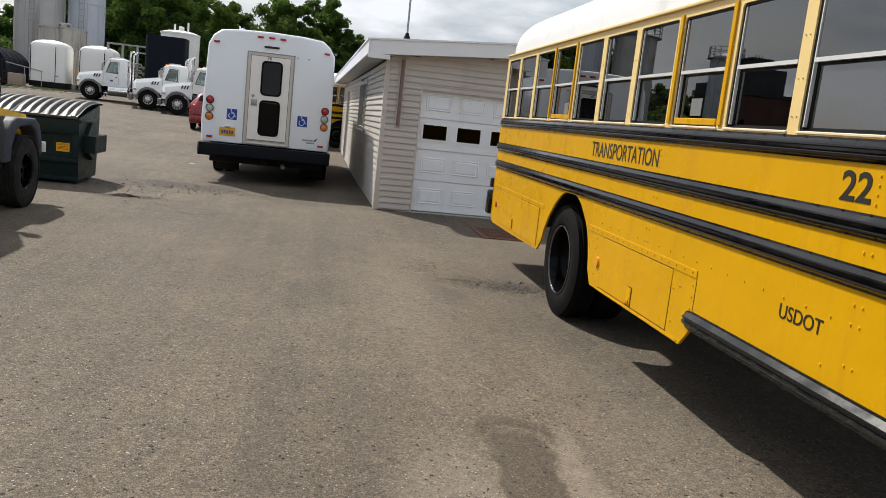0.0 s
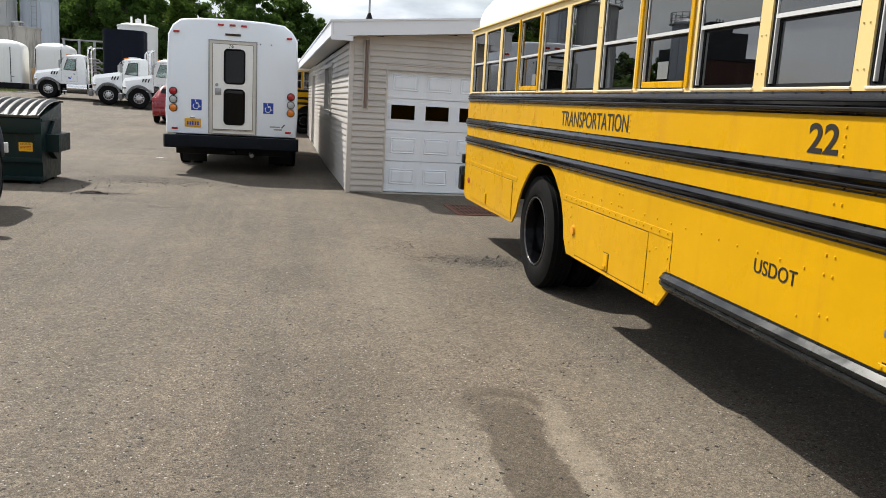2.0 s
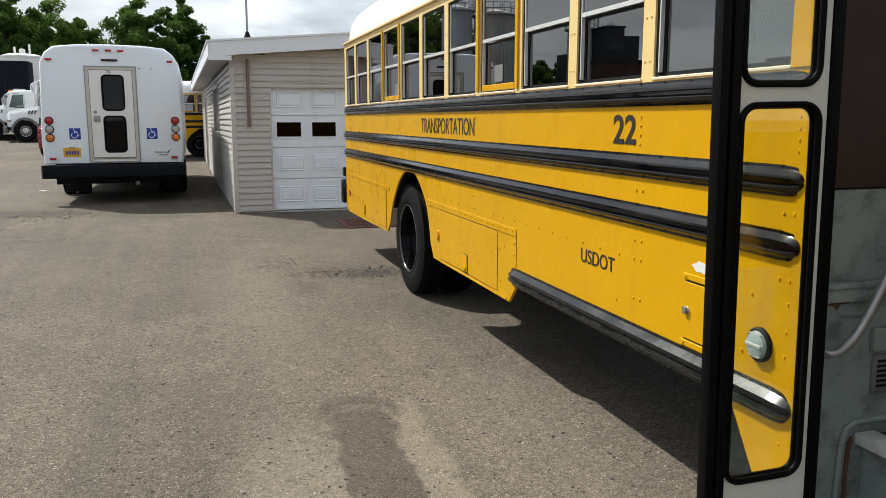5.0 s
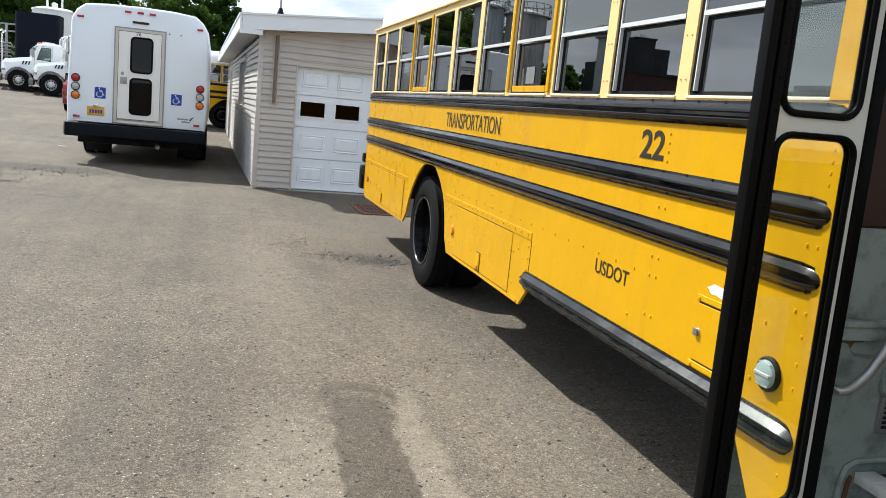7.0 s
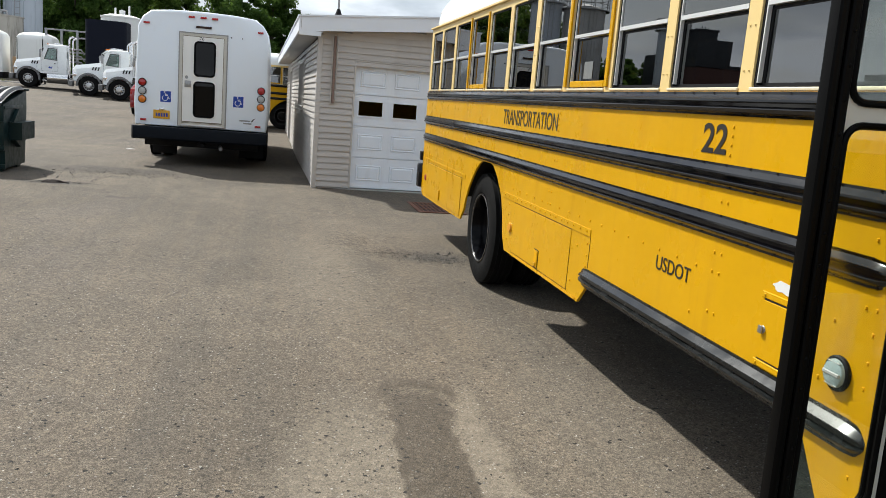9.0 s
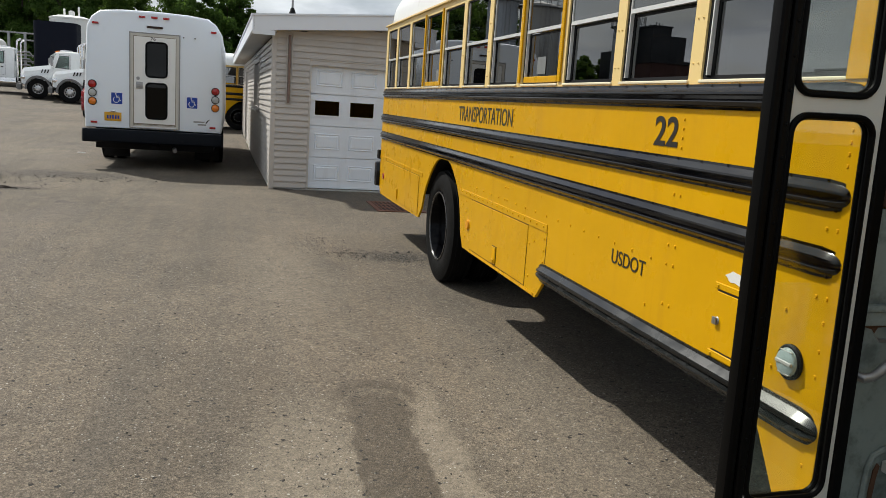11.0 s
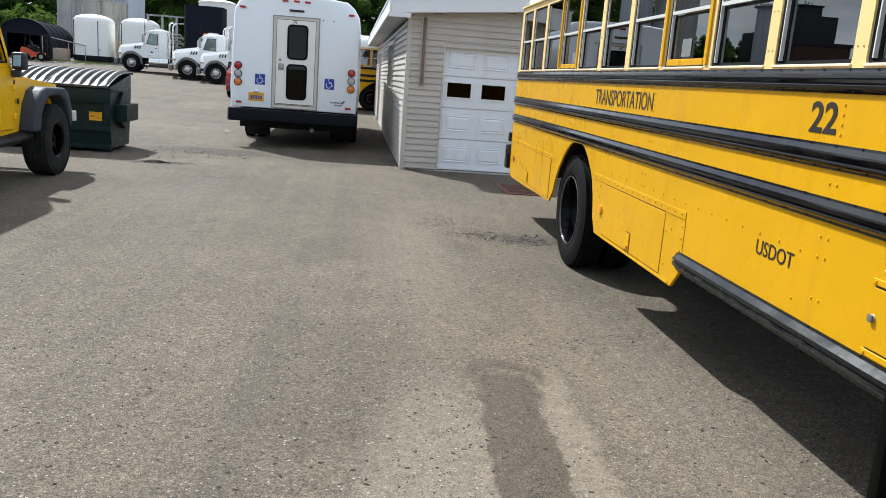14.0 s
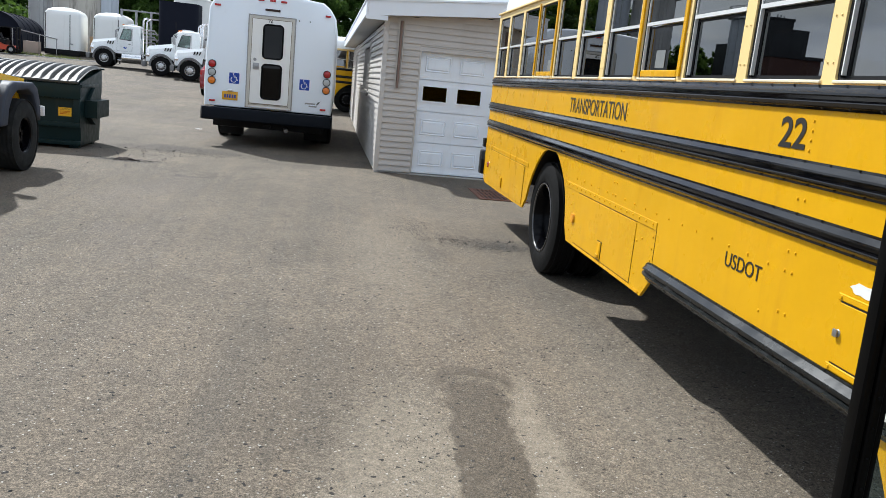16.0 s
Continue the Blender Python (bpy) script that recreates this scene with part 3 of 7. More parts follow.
# rain pipe on the front, side window and side door
bm = bm_new()
tube(bm, [(0.905, GY0 - 0.05, 1.476), (0.905, GY0 - 0.05, 2.60)], 0.022, 10)
conduit = part("conduit", bm, CONDUIT, garage, "weathered brown pipe in a pale channel")
part("channel", plate(bm_new(), rect(0.862, 0.950, 1.455, 2.62), [], "y", GY0 - 0.030, GY0 - 0.012), TRIMBEIGE, conduit)
for x in (0.858, 0.945):
    part("channel_lip", box(bm_new(), x, x + 0.012, GY0 - 0.062, GY0 - 0.0301, 1.455, 2.62), TRIMBEIGE, conduit)
win = part("side_window", plate(bm_new(), rect(WINY0 - 0.06, WINY1 + 0.06, WINZ0 - 0.06, WINZ1 + 0.06), [rect(WINY0 + 0.03, WINY1 - 0.03, WINZ0 + 0.03, WINZ1 - 0.03)], "x", GX0 - 0.035, GX0 + 0.06), TRIMBEIGE, garage)
part("pane", plate(bm_new(), rect(WINY0, WINY1, WINZ0, WINZ1), [], "x", GX0 + 0.06, GX0 + 0.065), GARAGEGLASS, win)
part("mullion", box(bm_new(), GX0 + 0.0, GX0 + 0.059, 19.72, 19.78, WINZ0, WINZ1), TRIMBEIGE, win)
part("sill", box(bm_new(), GX0 - 0.07, GX0 - 0.036, WINY0 - 0.1, WINY1 + 0.1, WINZ0 - 0.09, WINZ0 - 0.04), TRIMBEIGE, win)
sd = part("side_door", box(bm_new(), GX0 + 0.05, GX0 + 0.09, DRY0 + 0.01, DRY1 - 0.01, 0.02, DRT - 0.01, 0.004), BROWNVINYL, garage, "dark side door")
part("door_frame", plate(bm_new(), [(DRY0 - 0.08, 0.0), (DRY0 - 0.08, DRT + 0.08), (DRY1 + 0.08, DRT + 0.08), (DRY1 + 0.08, 0.0), (DRY1, 0.0), (DRY1, DRT), (DRY0, DRT), (DRY0, 0.0)], [], "x", GX0 - 0.03, GX0 + 0.04), TRIMBEIGE, sd)
bm = bm_new()
cyl(bm, (0.95, 14.6, roof_z(0.95) + 0.255), (0.95, 14.6, roof_z(0.95) + 0.42), 0.085, 0.025, 12)
mast = thing("roof_mast", "thin grey mast with a black boot on the garage roof", "mast", TURN @ pose(0.012, 0, 0))
part("boot", bm, BLACK, mast)
part("pole", tube(bm_new(), [(0.95, 14.6, roof_z(0.95) + 0.3), (0.95, 14.6, 4.2), (0.955, 14.6, 6.2)], 0.018, 10), STEEL, mast)


# ---- school buses ----
POSTS = tuple(9.576 - 0.70 * k for k in range(10)) + (2.374,)
BW = 2.44


def wheel(bm_tyre, bm_rim, c, r, w, rim_r, side=-1, seg=40, lugs=0):
    """Tyre and rim on the x axis; side -1: its face looks to -x. c is the middle of the tyre."""
    h = w / 2
    s = side
    prof = [(rim_r, h * 0.86), (rim_r + 0.02, h * 0.97), (rim_r + (r - rim_r) * 0.45, h * 1.02), (r - 0.05, h * 0.94), (r - 0.012, h * 0.82)]
    for g in (0.55, 0.18, -0.18, -0.55):
        prof += [(r, h * (g + 0.14)), (r, h * (g + 0.03)), (r - 0.012, h * (g + 0.02)), (r - 0.012, h * (g - 0.02))]
    prof += [(r - 0.012, -h * 0.82), (r - 0.05, -h * 0.94), (rim_r + (r - rim_r) * 0.45, -h * 1.02), (rim_r + 0.02, -h * 0.97), (rim_r, -h * 0.86), (rim_r, h * 0.86)]
    lathe(bm_tyre, prof, c, "x", seg)
    if lugs:
        for k in range(lugs):
            a = 2 * math.pi * k / lugs
            m = Matrix.Translation(c) @ Matrix.Rotation(a, 4, "X")
            for x0 in (-0.36, 0.36):
                vs = bmesh.ops.create_cube(bm_tyre, size=1.0, matrix=m @ Matrix.Translation((w * x0, 0, r - 0.012)) @ Matrix.Diagonal((w * 0.25, r * 0.072, 0.009, 1)))["verts"]


def school_bus(m, full, label):
    bus = thing("school_bus", label, "bus", m, group="school buses")
    P = lambda name, bm, mat, parent=None, lab="", sharp=32.0: part(name, bm, mat, parent or bus, lab, sharp)  # noqa: E731
    # right side below the windows, with wheel arch and the dipped skirt at the steps
    arch = [(7.78, 0.74), (7.69, 0.86), (7.58, 0.96), (7.46, 1.05), (7.34, 1.115), (7.24, 1.14), (6.96, 1.145), (6.87, 1.125), (6.77, 1.075), (6.69, 1.02), (6.60, 0.95), (6.54, 0.88), (6.49, 0.79), (6.455, 0.70)]
    arch.reverse()
    out = [(2.25, 0.30), (2.375, 0.30), (2.573, 0.61), (4.607, 0.61), (4.719, 0.495), (6.343, 0.50), (6.43, 0.61), *arch, (7.84, 0.61), (7.965, 0.50), (9.13, 0.482), (10.06, 0.478), (10.16, 0.52), (10.20, 0.60), (10.20, 1.757), (2.25, 1.757)]
    P("side_panel", plate(bm_new(), out, [], "x", 0.0, 0.018), YELLOW, lab="yellow riveted side panel")
    P("side_panel", plate(bm_new(), [(0.9, 0.5)] + [(6.343, 0.5)] + arch + [(7.965, 0.5), (10.2, 0.5), (10.2, 1.757), (0.9, 1.757)], [], "x", BW - 0.045, BW), YELLOW)
    # window band with openings
    wins = []
    for i in range(len(POSTS)):
        hi = 10.09 if i == 0 else POSTS[i - 1] - 0.090
        wins.append((POSTS[i], hi))
    band = [(2.25, 1.758), (10.2, 1.758), (10.2, 2.515), (2.25, 2.515)]
    holes = [rrect(a, b, 1.768, 2.44, 0.02, 2) for a, b in wins]
    P("window_band", plate(bm_new(), band, holes, "x", 0.006, 0.05), CREAM, lab="faded yellow window posts")
    P("window_band", plate(bm_new(), [(0.9, 1.758), (10.2, 1.758), (10.2, 2.515), (0.9, 2.515)], holes, "x", BW - 0.05, BW - 0.006), CREAM)
    for i, (a, b) in enumerate(wins):
        wf = P("window", plate(bm_new(), rrect(a + 0.004, b - 0.004, 1.771, 2.436, 0.02, 2), [rrect(a + 0.014, b - 0.014, 1.782, 2.426, 0.02, 2)], "x", 0.014, 0.052), BLACK, lab="dark-framed split sash window")
        part("sash_stile", box(bm_new(), 0.016, 0.034, b - 0.026, b - 0.018, 1.795, 2.423), SASHMETAL, wf)
        part("upper_sash", plate(bm_new(), rect(a + 0.017, b - 0.027, 2.091, 2.111), [], "x", 0.012, 0.031), SASHMETAL, wf)
        part("lower_sash", plate(bm_new(), rect(a + 0.017, b - 0.017, 1.783, 2.087), [rect(a + 0.03, b - 0.04, 1.795, 2.076)], "x", 0.036, 0.048), BLACK, wf)
        part("pane", plate(bm_new(), rect(a + 0.016, b - 0.030, 2.112, 2.424), [], "x", 0.022, 0.025), BUSGLASS, wf)
        part("pane", plate(bm_new(), rect(a + 0.02, b - 0.03, 1.787, 2.086), [], "x", 0.040, 0.043), BUSGLASS, wf)
        part("sill", box(bm_new(), -0.002, 0.020, a - 0.004, b + 0.004, 1.7625, 1.776, 0.003, 1), SILLWHITE, wf)
        if i in (3, 7):
            part("lift_bar", box(bm_new(), 0.008, 0.031, a + 0.03, b - 0.03, 1.784, 1.822, 0.004, 1), YELLOW, wf, "yellow emergency window bar")
            for y0 in (b + 0.012, a - 0.052):
                part("post_cover", box(bm_new(), -0.006, 0.0058, y0, y0 + 0.04, 1.785, 2.46, 0.002, 1), YELLOW, wf)
        lf = P("left_window", plate(bm_new(), rect(a + 0.004, b - 0.004, 1.781, 2.436), [rect(a + 0.03, b - 0.03, 1.807, 2.415)], "x", BW - 0.052, BW - 0.012), ALU)
        part("pane", plate(bm_new(), rect(a + 0.02, b - 0.02, 1.802, 2.42), [], "x", BW - 0.036, BW - 0.032), BUSGLASS, lf)
    # papers behind two panes
    if full:
        P("notice", plate(bm_new(), rect(4.96, 5.10, 1.838, 1.942), [], "x", 0.0365, 0.038), PAPERGREY)
        P("notice", plate(bm_new(), rect(7.62, 7.74, 1.83, 1.93), [], "x", 0.0365, 0.038), PAPERGREY)
    # drip rail and roof with a domed rear end
    P("drip_rail", box(bm_new(), -0.018, 0.0055, 2.17, 10.21, 2.494, 2.513, 0.006), CREAM)
    half = BW / 2
    sec = []
    for k in range(0, 25):
        a = math.pi * k / 24
        c, s = math.cos(a), math.sin(a)
        sec.append((half - half * math.copysign(abs(c) ** 0.62, c), 0.50 * s ** 0.72))
    rows = []
    for y, f, inset in ((1.0, 1, 0), (9.47, 1, 0), (9.74, 0.985, 0.005), (9.92, 0.94, 0.02), (10.05, 0.86, 0.04), (10.14, 0.73, 0.07), (10.19, 0.52, 0.10), (10.205, 0.20, 0.14)):
        rows.append([(inset + x * (BW - 2 * inset) / BW, y, 2.513 + z * f) for x, z in sec])
    P("roof", loft(bm_new(), rows, False, False), BUSWHITE, lab="domed roof with rivet rows")
    P("ceiling", loft(bm_new(), [[(0.05 + x * (BW - 0.1) / BW, y, 2.475 + z * 0.95) for x, z in sec] for y in (1.0, 10.02)], False, False), INNERROOF)
    # rear wall, floor, underframe, bumper
    P("rear_wall", plate(bm_new(), [(0.046, 0.6), (BW - 0.046, 0.6), (BW - 0.05, 2.512), (0.05, 2.512)], [rrect(0.25, 0.75, 1.7, 2.3, 0.05), rrect(BW - 0.75, BW - 0.25, 1.7, 2.3, 0.05)], "y", 10.15, 10.198), YELLOW)
    P("rear_bumper", box(bm_new(), -0.045, BW + 0.045, 10.215, 10.37, 0.56, 0.86, 0.03), BLACKRAIL, lab="black steel rear bumper")
    P("tail_bracket", box(bm_new(), -0.03, 0.12, 10.202, 10.30, 0.90, 1.01, 0.012), BLACK)
    P("bus_floor", plate(bm_new(), [(0.05, 2.31), (BW - 0.05, 2.31), (BW - 0.05, 6.40), (BW - 0.72, 6.40), (BW - 0.72, 7.90), (BW - 0.05, 7.90), (BW - 0.05, 10.14), (0.05, 10.14), (0.05, 7.90), (0.72, 7.90), (0.72, 6.40), (0.05, 6.40)], [], "z", 0.96, 1.0), DARKFLOOR)
    P("underframe", box(bm_new(), 0.62, BW - 0.62, 0.6, 10.0, 0.56, 0.84, 0.02), BLACK)
    P("wheel_liner", loft(bm_new(), [[(x, 7.13 + (y - 7.13) * f, z + 0.012) for y, z in arch] for x, f in ((0.0185, 1.01), (0.66, 1.01))], False, False), BLACK)
    P("wheel_house", plate(bm_new(), [(7.85, 0.52), *[(7.13 + 0.70 * math.cos(radians(a)), 0.52 + 0.70 * math.sin(radians(a))) for a in range(170, 8, -12)], (6.42, 0.52)][::-1], [], "x", 0.66, 0.70), BLACK)
    for xw in (0.170, BW - 0.170):
        bt = bm_new()
        sgn = -1 if xw < 1 else 1
        wheel(bt, None, (xw, 7.35, 0.515), 0.515, 0.25, 0.315)
        ty = P("rear_wheel", bt, TYRE, lab="dual rear wheel with a black rim")
        bt = bm_new()
        wheel(bt, None, (xw - sgn * 0.30, 7.35, 0.515), 0.515, 0.25, 0.315, seg=28)
        part("inner_tyre", bt, TYRE, ty)
        br = bm_new()
        lathe(br, [(0.315, sgn * 0.105), (0.322, sgn * 0.118), (0.305, sgn * 0.12), (0.292, sgn * 0.10), (0.288, sgn * 0.02), (0.268, -sgn * 0.035), (0.255, -sgn * 0.055), (0.19, -sgn * 0.10), (0.15, -sgn * 0.10), (0.14, -sgn * 0.06), (0.10, -sgn * 0.05), (0.09, sgn * 0.02), (0.0, sgn * 0.03)], (xw, 7.35, 0.515), "x", 40)
        rim = part("rim", br, RIMBLACK, ty, "glossy black dished rim")
        part("rim_lip", lathe(bm_new(), [(0.314, sgn * 0.119), (0.312, sgn * 0.1235), (0.304, sgn * 0.1235), (0.2985, sgn * 0.114)], (xw, 7.35, 0.515), "x", 48), RIMLIP, ty, "worn shiny rim lip")
        bn = bm_new()
        for k in range(10):
            a = 2 * math.pi * k / 10
            cyl(bn, (xw - sgn * 0.10, 7.35 + 0.168 * math.cos(a), 0.508 + 0.168 * math.sin(a)), (xw - sgn * 0.065, 7.35 + 0.168 * math.cos(a), 0.508 + 0.168 * math.sin(a)), 0.016, seg=6)
        part("wheel_nuts", bn, STEEL, ty)
        bt = bm_new()
        wheel(bt, None, (xw + sgn * 0.0, 0.15, 0.508), 0.508, 0.25, 0.31, seg=28)
        fw = P("front_wheel", bt, TYRE)
        bt = bm_new()
        lathe(bt, [(0.315, sgn * 0.11), (0.29, sgn * 0.09), (0.26, sgn * 0.02), (0.15, sgn * 0.05), (0.0, sgn * 0.06)], (xw, 0.15, 0.508), "x", 28)
        part("rim", bt, RIMBLACK, fw)
    P("axle", cyl(bm_new(), (0.3, 7.35, 0.508), (BW - 0.3, 7.35, 0.508), 0.09, seg=12), BLACK)
    # front end
    P("front_pillar", box(bm_new(), 0.0, 0.06, 0.98, 1.42, 0.5, 2.512, 0.01), YELLOW)
    P("header", box(bm_new(), 0.006, 0.06, 1.42, 2.248, 2.29, 2.512), YELLOW)
    P("cowl", box(bm_new(), 0.06, BW - 0.06, 0.95, 1.02, 0.6, 1.55, 0.01), YELLOW)
    P("windscreen", box(bm_new(), 0.06, BW - 0.06, 0.96, 0.98, 1.56, 2.5), CLEARGLASS)
    P("hood", loft(bm_new(), [[(0.34 + d, y, 0.75), (0.30 + d, y, t - 0.25), (0.45 + d, y, t), (BW - 0.45 - d, y, t), (BW - 0.30 - d, y, t - 0.25), (BW - 0.34 - d, y, 0.75)] for y, t, d in ((0.94, 1.52, 0.0), (0.2, 1.44, 0.04), (-0.5, 1.34, 0.1), (-0.72, 1.2, 0.14))], True, True), YELLOW)
    P("front_bumper", box(bm_new(), 0.02, BW - 0.02, -0.98, -0.80, 0.48, 0.78, 0.03), BLACKRAIL)

    # black rub rails
    def rail(z0, z1, y0, y1, name="rub_rail", cap=0.10, mat=BLACKRAIL, deep=1.0):
        mid = (z0 + z1) / 2
        h = (z1 - z0) / 2
        pr = [(0.0, h), (-0.005, h), (-0.006, h * 0.80), (-0.010, h * 0.70), (-0.026, h * 0.36), (-0.027, h * 0.20), (-0.013, h * 0.10), (-0.013, -h * 0.16), (-0.017, -h * 0.22), (-0.026, -h * 0.32), (-0.027, -h * 0.40), (-0.024, -h * 0.50), (-0.008, -h * 0.78), (-0.006, -h * 0.82), (-0.005, -h), (0.0, -h)]
        stations = [(y0, 0.30, 0.25), (y0 + cap * 0.12, 0.62, 0.6), (y0 + cap * 0.4, 0.88, 0.9), (y0 + cap, 1, 1)]
        n = max(2, int((y1 - y0) / 0.9))
        stations += [(y0 + cap + (y1 - y0 - 2 * cap) * k / n, 1, 1) for k in range(1, n)]
        stations += [(y1 - cap, 1, 1), (y1 - cap * 0.4, 0.88, 0.9), (y1 - cap * 0.12, 0.62, 0.6), (y1, 0.30, 0.25)]
        return P(name, loft(bm_new(), [[(x * fx * deep - 0.001, y, mid + z * fz) for x, z in pr] for y, fz, fx in stations], True, True), mat, lab="ribbed black rub rail", sharp=18)

    rail(1.660, 1.757, 2.27, 10.18)
    rail(1.362, 1.462, 2.272, 10.23)
    rail(1.154, 1.251, 2.268, 10.22)
    rail(0.611, 0.724, 2.258, 4.69, "skirt_rail", 0.10, SKIRTBLACK, 1.3)
    if not full:
        return bus
    # rivets
    STEP = 0.1775
    spots = []
    for y in (3.255, 5.35, 7.455, 9.56):
        spots += [(y, z) for z in (1.500, 1.540, 1.578, 1.616)] + [(y - 0.035, 1.305), (y + 0.015, 1.305)]
    spots += [(2.312, z) for z in (1.506, 1.542, 1.578, 1.615, 1.307, 1.092, 1.014, 0.922, 0.839, 0.54)]
    spots += [(2.360, 1.307), (2.360, 1.090), (2.490, 1.014), (2.524, 0.805), (3.409, 0.794)]
    for y in (3.24, 5.38):
        spots += [(y + d, z) for d in (0.028, -0.026) for z in (1.090, 1.008)]
    spots += [(3.235 + d, 0.835) for d in (0.027, -0.026)]
    spots += [(3.399 + STEP * k, 1.008) for k in range(17)]
    spots += [(4.64, 0.73 + 0.07 * k) for k in range(3)] + [(4.80, 0.83), (4.88, 0.80), (4.86, 0.60), (6.30, 0.60), (6.30, 0.80), (6.30, 0.88)]
    spots += [(7.99 + STEP * k, 1.0) for k in range(12)] + [(7.93, z) for z in (0.60, 0.72, 0.84)] + [(8.1, 0.75), (8.02, 0.75)]
    bm = bm_new()
    for y, z in spots:
        cyl(bm, (0.001, y, z), (-0.0048, y, z), 0.0085, 0.005, seg=8)
    for y in [4.66 + STEP * k * 0.62 for k in range(17)]:
        cyl(bm, (-0.004, y, 0.943), (-0.0098, y, 0.943), 0.0085, 0.005, seg=8)
    for y in [7.95 + STEP * k * 0.62 for k in range(20)]:
        cyl(bm, (-0.004, y, 0.940), (-0.0098, y, 0.940), 0.0085, 0.005, seg=8)
    tagged(P("rivets", bm, RIVETYELLOW), kind="stuff")
    bm = bm_new()
    for z0, y0 in ((1.7525, 2.369), (1.669, 2.323), (1.457, 2.374), (1.368, 2.325), (1.247, 2.360), (1.160, 2.323)):
        for k in range(44):
            cyl(bm, (-0.005, y0 + STEP * k, z0), (-0.0100, y0 + STEP * k, z0), 0.0065, 0.004, seg=6)
    for z0, y0 in ((0.719, 2.347), (0.617, 2.40)):
        for k in range(13):
            cyl(bm, (-0.005, y0 + STEP * k, z0), (-0.0105, y0 + STEP * k, z0), 0.007, 0.004, seg=6)
    tagged(P("rail_bolts", bm, BLACKRAIL), kind="stuff")
    bm = bm_new()
    for y in np.arange(2.3, 10.1, 0.11):
        cyl(bm, (0.012, y, 2.545), (0.002, y, 2.547), 0.009, 0.004, seg=6)
        cyl(bm, (0.06, y, 2.680), (0.048, y, 2.687), 0.009, 0.004, seg=6)
    tagged(P("roof_rivets", bm, BUSWHITE), kind="stuff")
    bm = bm_new()
    for yp in POSTS:
        for z in (1.842, 2.02, 2.22):
            for d in (0.025, 0.062):
                cyl(bm, (0.007, yp - d, z), (0.001, yp - d, z), 0.0055, 0.003, seg=6)
    tagged(P("post_screws", bm, CREAM), kind="stuff")

    # seams, bays, fuel flap, latches, reflectors
    P("corner_post", box(bm_new(), -0.006, 0.0, 2.25, 2.302, 0.31, 1.655, 0.002, 1), YELLOW)
    P("corner_post", box(bm_new(), -0.006, 0.0055, 2.25, 2.372, 1.765, 2.465, 0.002, 1), YELLOW)
    bay = P("bay_door", box(bm_new(), -0.0035, 0.0, 4.915, 6.141, 0.527, 0.905, 0.002, 1), YELLOW, lab="yellow luggage bay door")
    part("hinge_strip", box(bm_new(), -0.0045, -0.0005, 4.607, 6.51, 0.914, 0.960, 0.0015, 1), YELLOW, bay)
    part("latch_gap", box(bm_new(), -0.0050, -0.0036, 5.485, 5.583, 0.530, 0.661), LETTER, bay)
    part("latch", box(bm_new(), -0.010, -0.0052, 5.49, 5.578, 0.535, 0.656, 0.003, 1), YELLOW, bay)
    part("latch_cup", box(bm_new(), -0.0112, -0.0102, 5.506, 5.562, 0.572, 0.643), RIVETYELLOW, bay)
    part("latch_bolt", box(bm_new(), -0.018, -0.0102, 5.51, 5.56, 0.545, 0.570, 0.003, 1), YELLOW, bay)
    part("lower_lip", box(bm_new(), -0.005, -0.0005, 4.75, 6.15, 0.499, 0.515, 0.0015, 1), YELLOW, bay)
    # seam lines; the long top strip paints the shadow below the hinge strip
    for y0, y1, z0, z1 in ((4.9125, 4.9145, 0.520, 0.80), (6.1415, 6.144, 0.518, 0.908), (4.915, 6.141, 0.5232, 0.5265), (4.915, 6.15, 0.909, 0.9132), (4.602, 4.605, 0.728, 0.912)):
        P("seam", box(bm_new(), -0.0022, 0.0, y0, y1, z0, z1), SEAM)
    rb = P("bay_door", box(bm_new(), -0.006, 0.0, 8.00, 9.785, 0.525, 0.905, 0.003, 1), YELLOW, lab="yellow rear luggage bay door")
    part("hinge_strip", box(bm_new(), -0.005, -0.0005, 7.855, 10.19, 0.912, 0.955, 0.0015, 1), YELLOW, rb)
    part("latch", box(bm_new(), -0.02, -0.0062, 9.01, 9.06, 0.55, 0.66, 0.004, 1), YELLOW, rb)
    for y0, y1, z0, z1 in ((7.996, 7.999, 0.60, 0.908), (9.786, 9.790, 0.52, 0.908), (8.0, 9.785, 0.907, 0.9115)):
        P("seam", box(bm_new(), -0.0022, 0.0, y0, y1, z0, z1), SEAM)
    P("reflector", cyl(bm_new(), (0.0, 6.223, 0.704), (-0.014, 6.223, 0.704), 0.040, 0.036, 16), ORANGEPAINT)
    P("reflector", cyl(bm_new(), (0.0, 9.934, 0.713), (-0.012, 9.934, 0.713), 0.036, 0.032, 16), REDLENS)
    fuel = P("fuel_flap", box(bm_new(), -0.006, 0.0, 2.645, 2.872, 0.760, 0.984, 0.002, 1), YELLOW, lab="yellow fuel flap with a latch")
    for z0, z1 in ((0.992, 1.018), (0.728, 0.754)):
        part("hinge_strip", box(bm_new(), -0.008, -0.0005, 2.635, 2.890, z0, z1, 0.003, 1), YELLOW, fuel)
        for y in (2.660, 2.868):
            part("screw", cyl(bm_new(), (-0.0082, y, (z0 + z1) / 2), (-0.0122, y, (z0 + z1) / 2), 0.008, 0.005, 8), YELLOW, fuel)
    part("shadow_gap", box(bm_new(), -0.004, -0.0005, 2.640, 2.872, 0.9850, 0.9915), LETTER, fuel)
    part("shadow_gap", box(bm_new(), -0.004, -0.0005, 2.640, 2.872, 0.7545, 0.7595), LETTER, fuel)
    lt = bm_new()
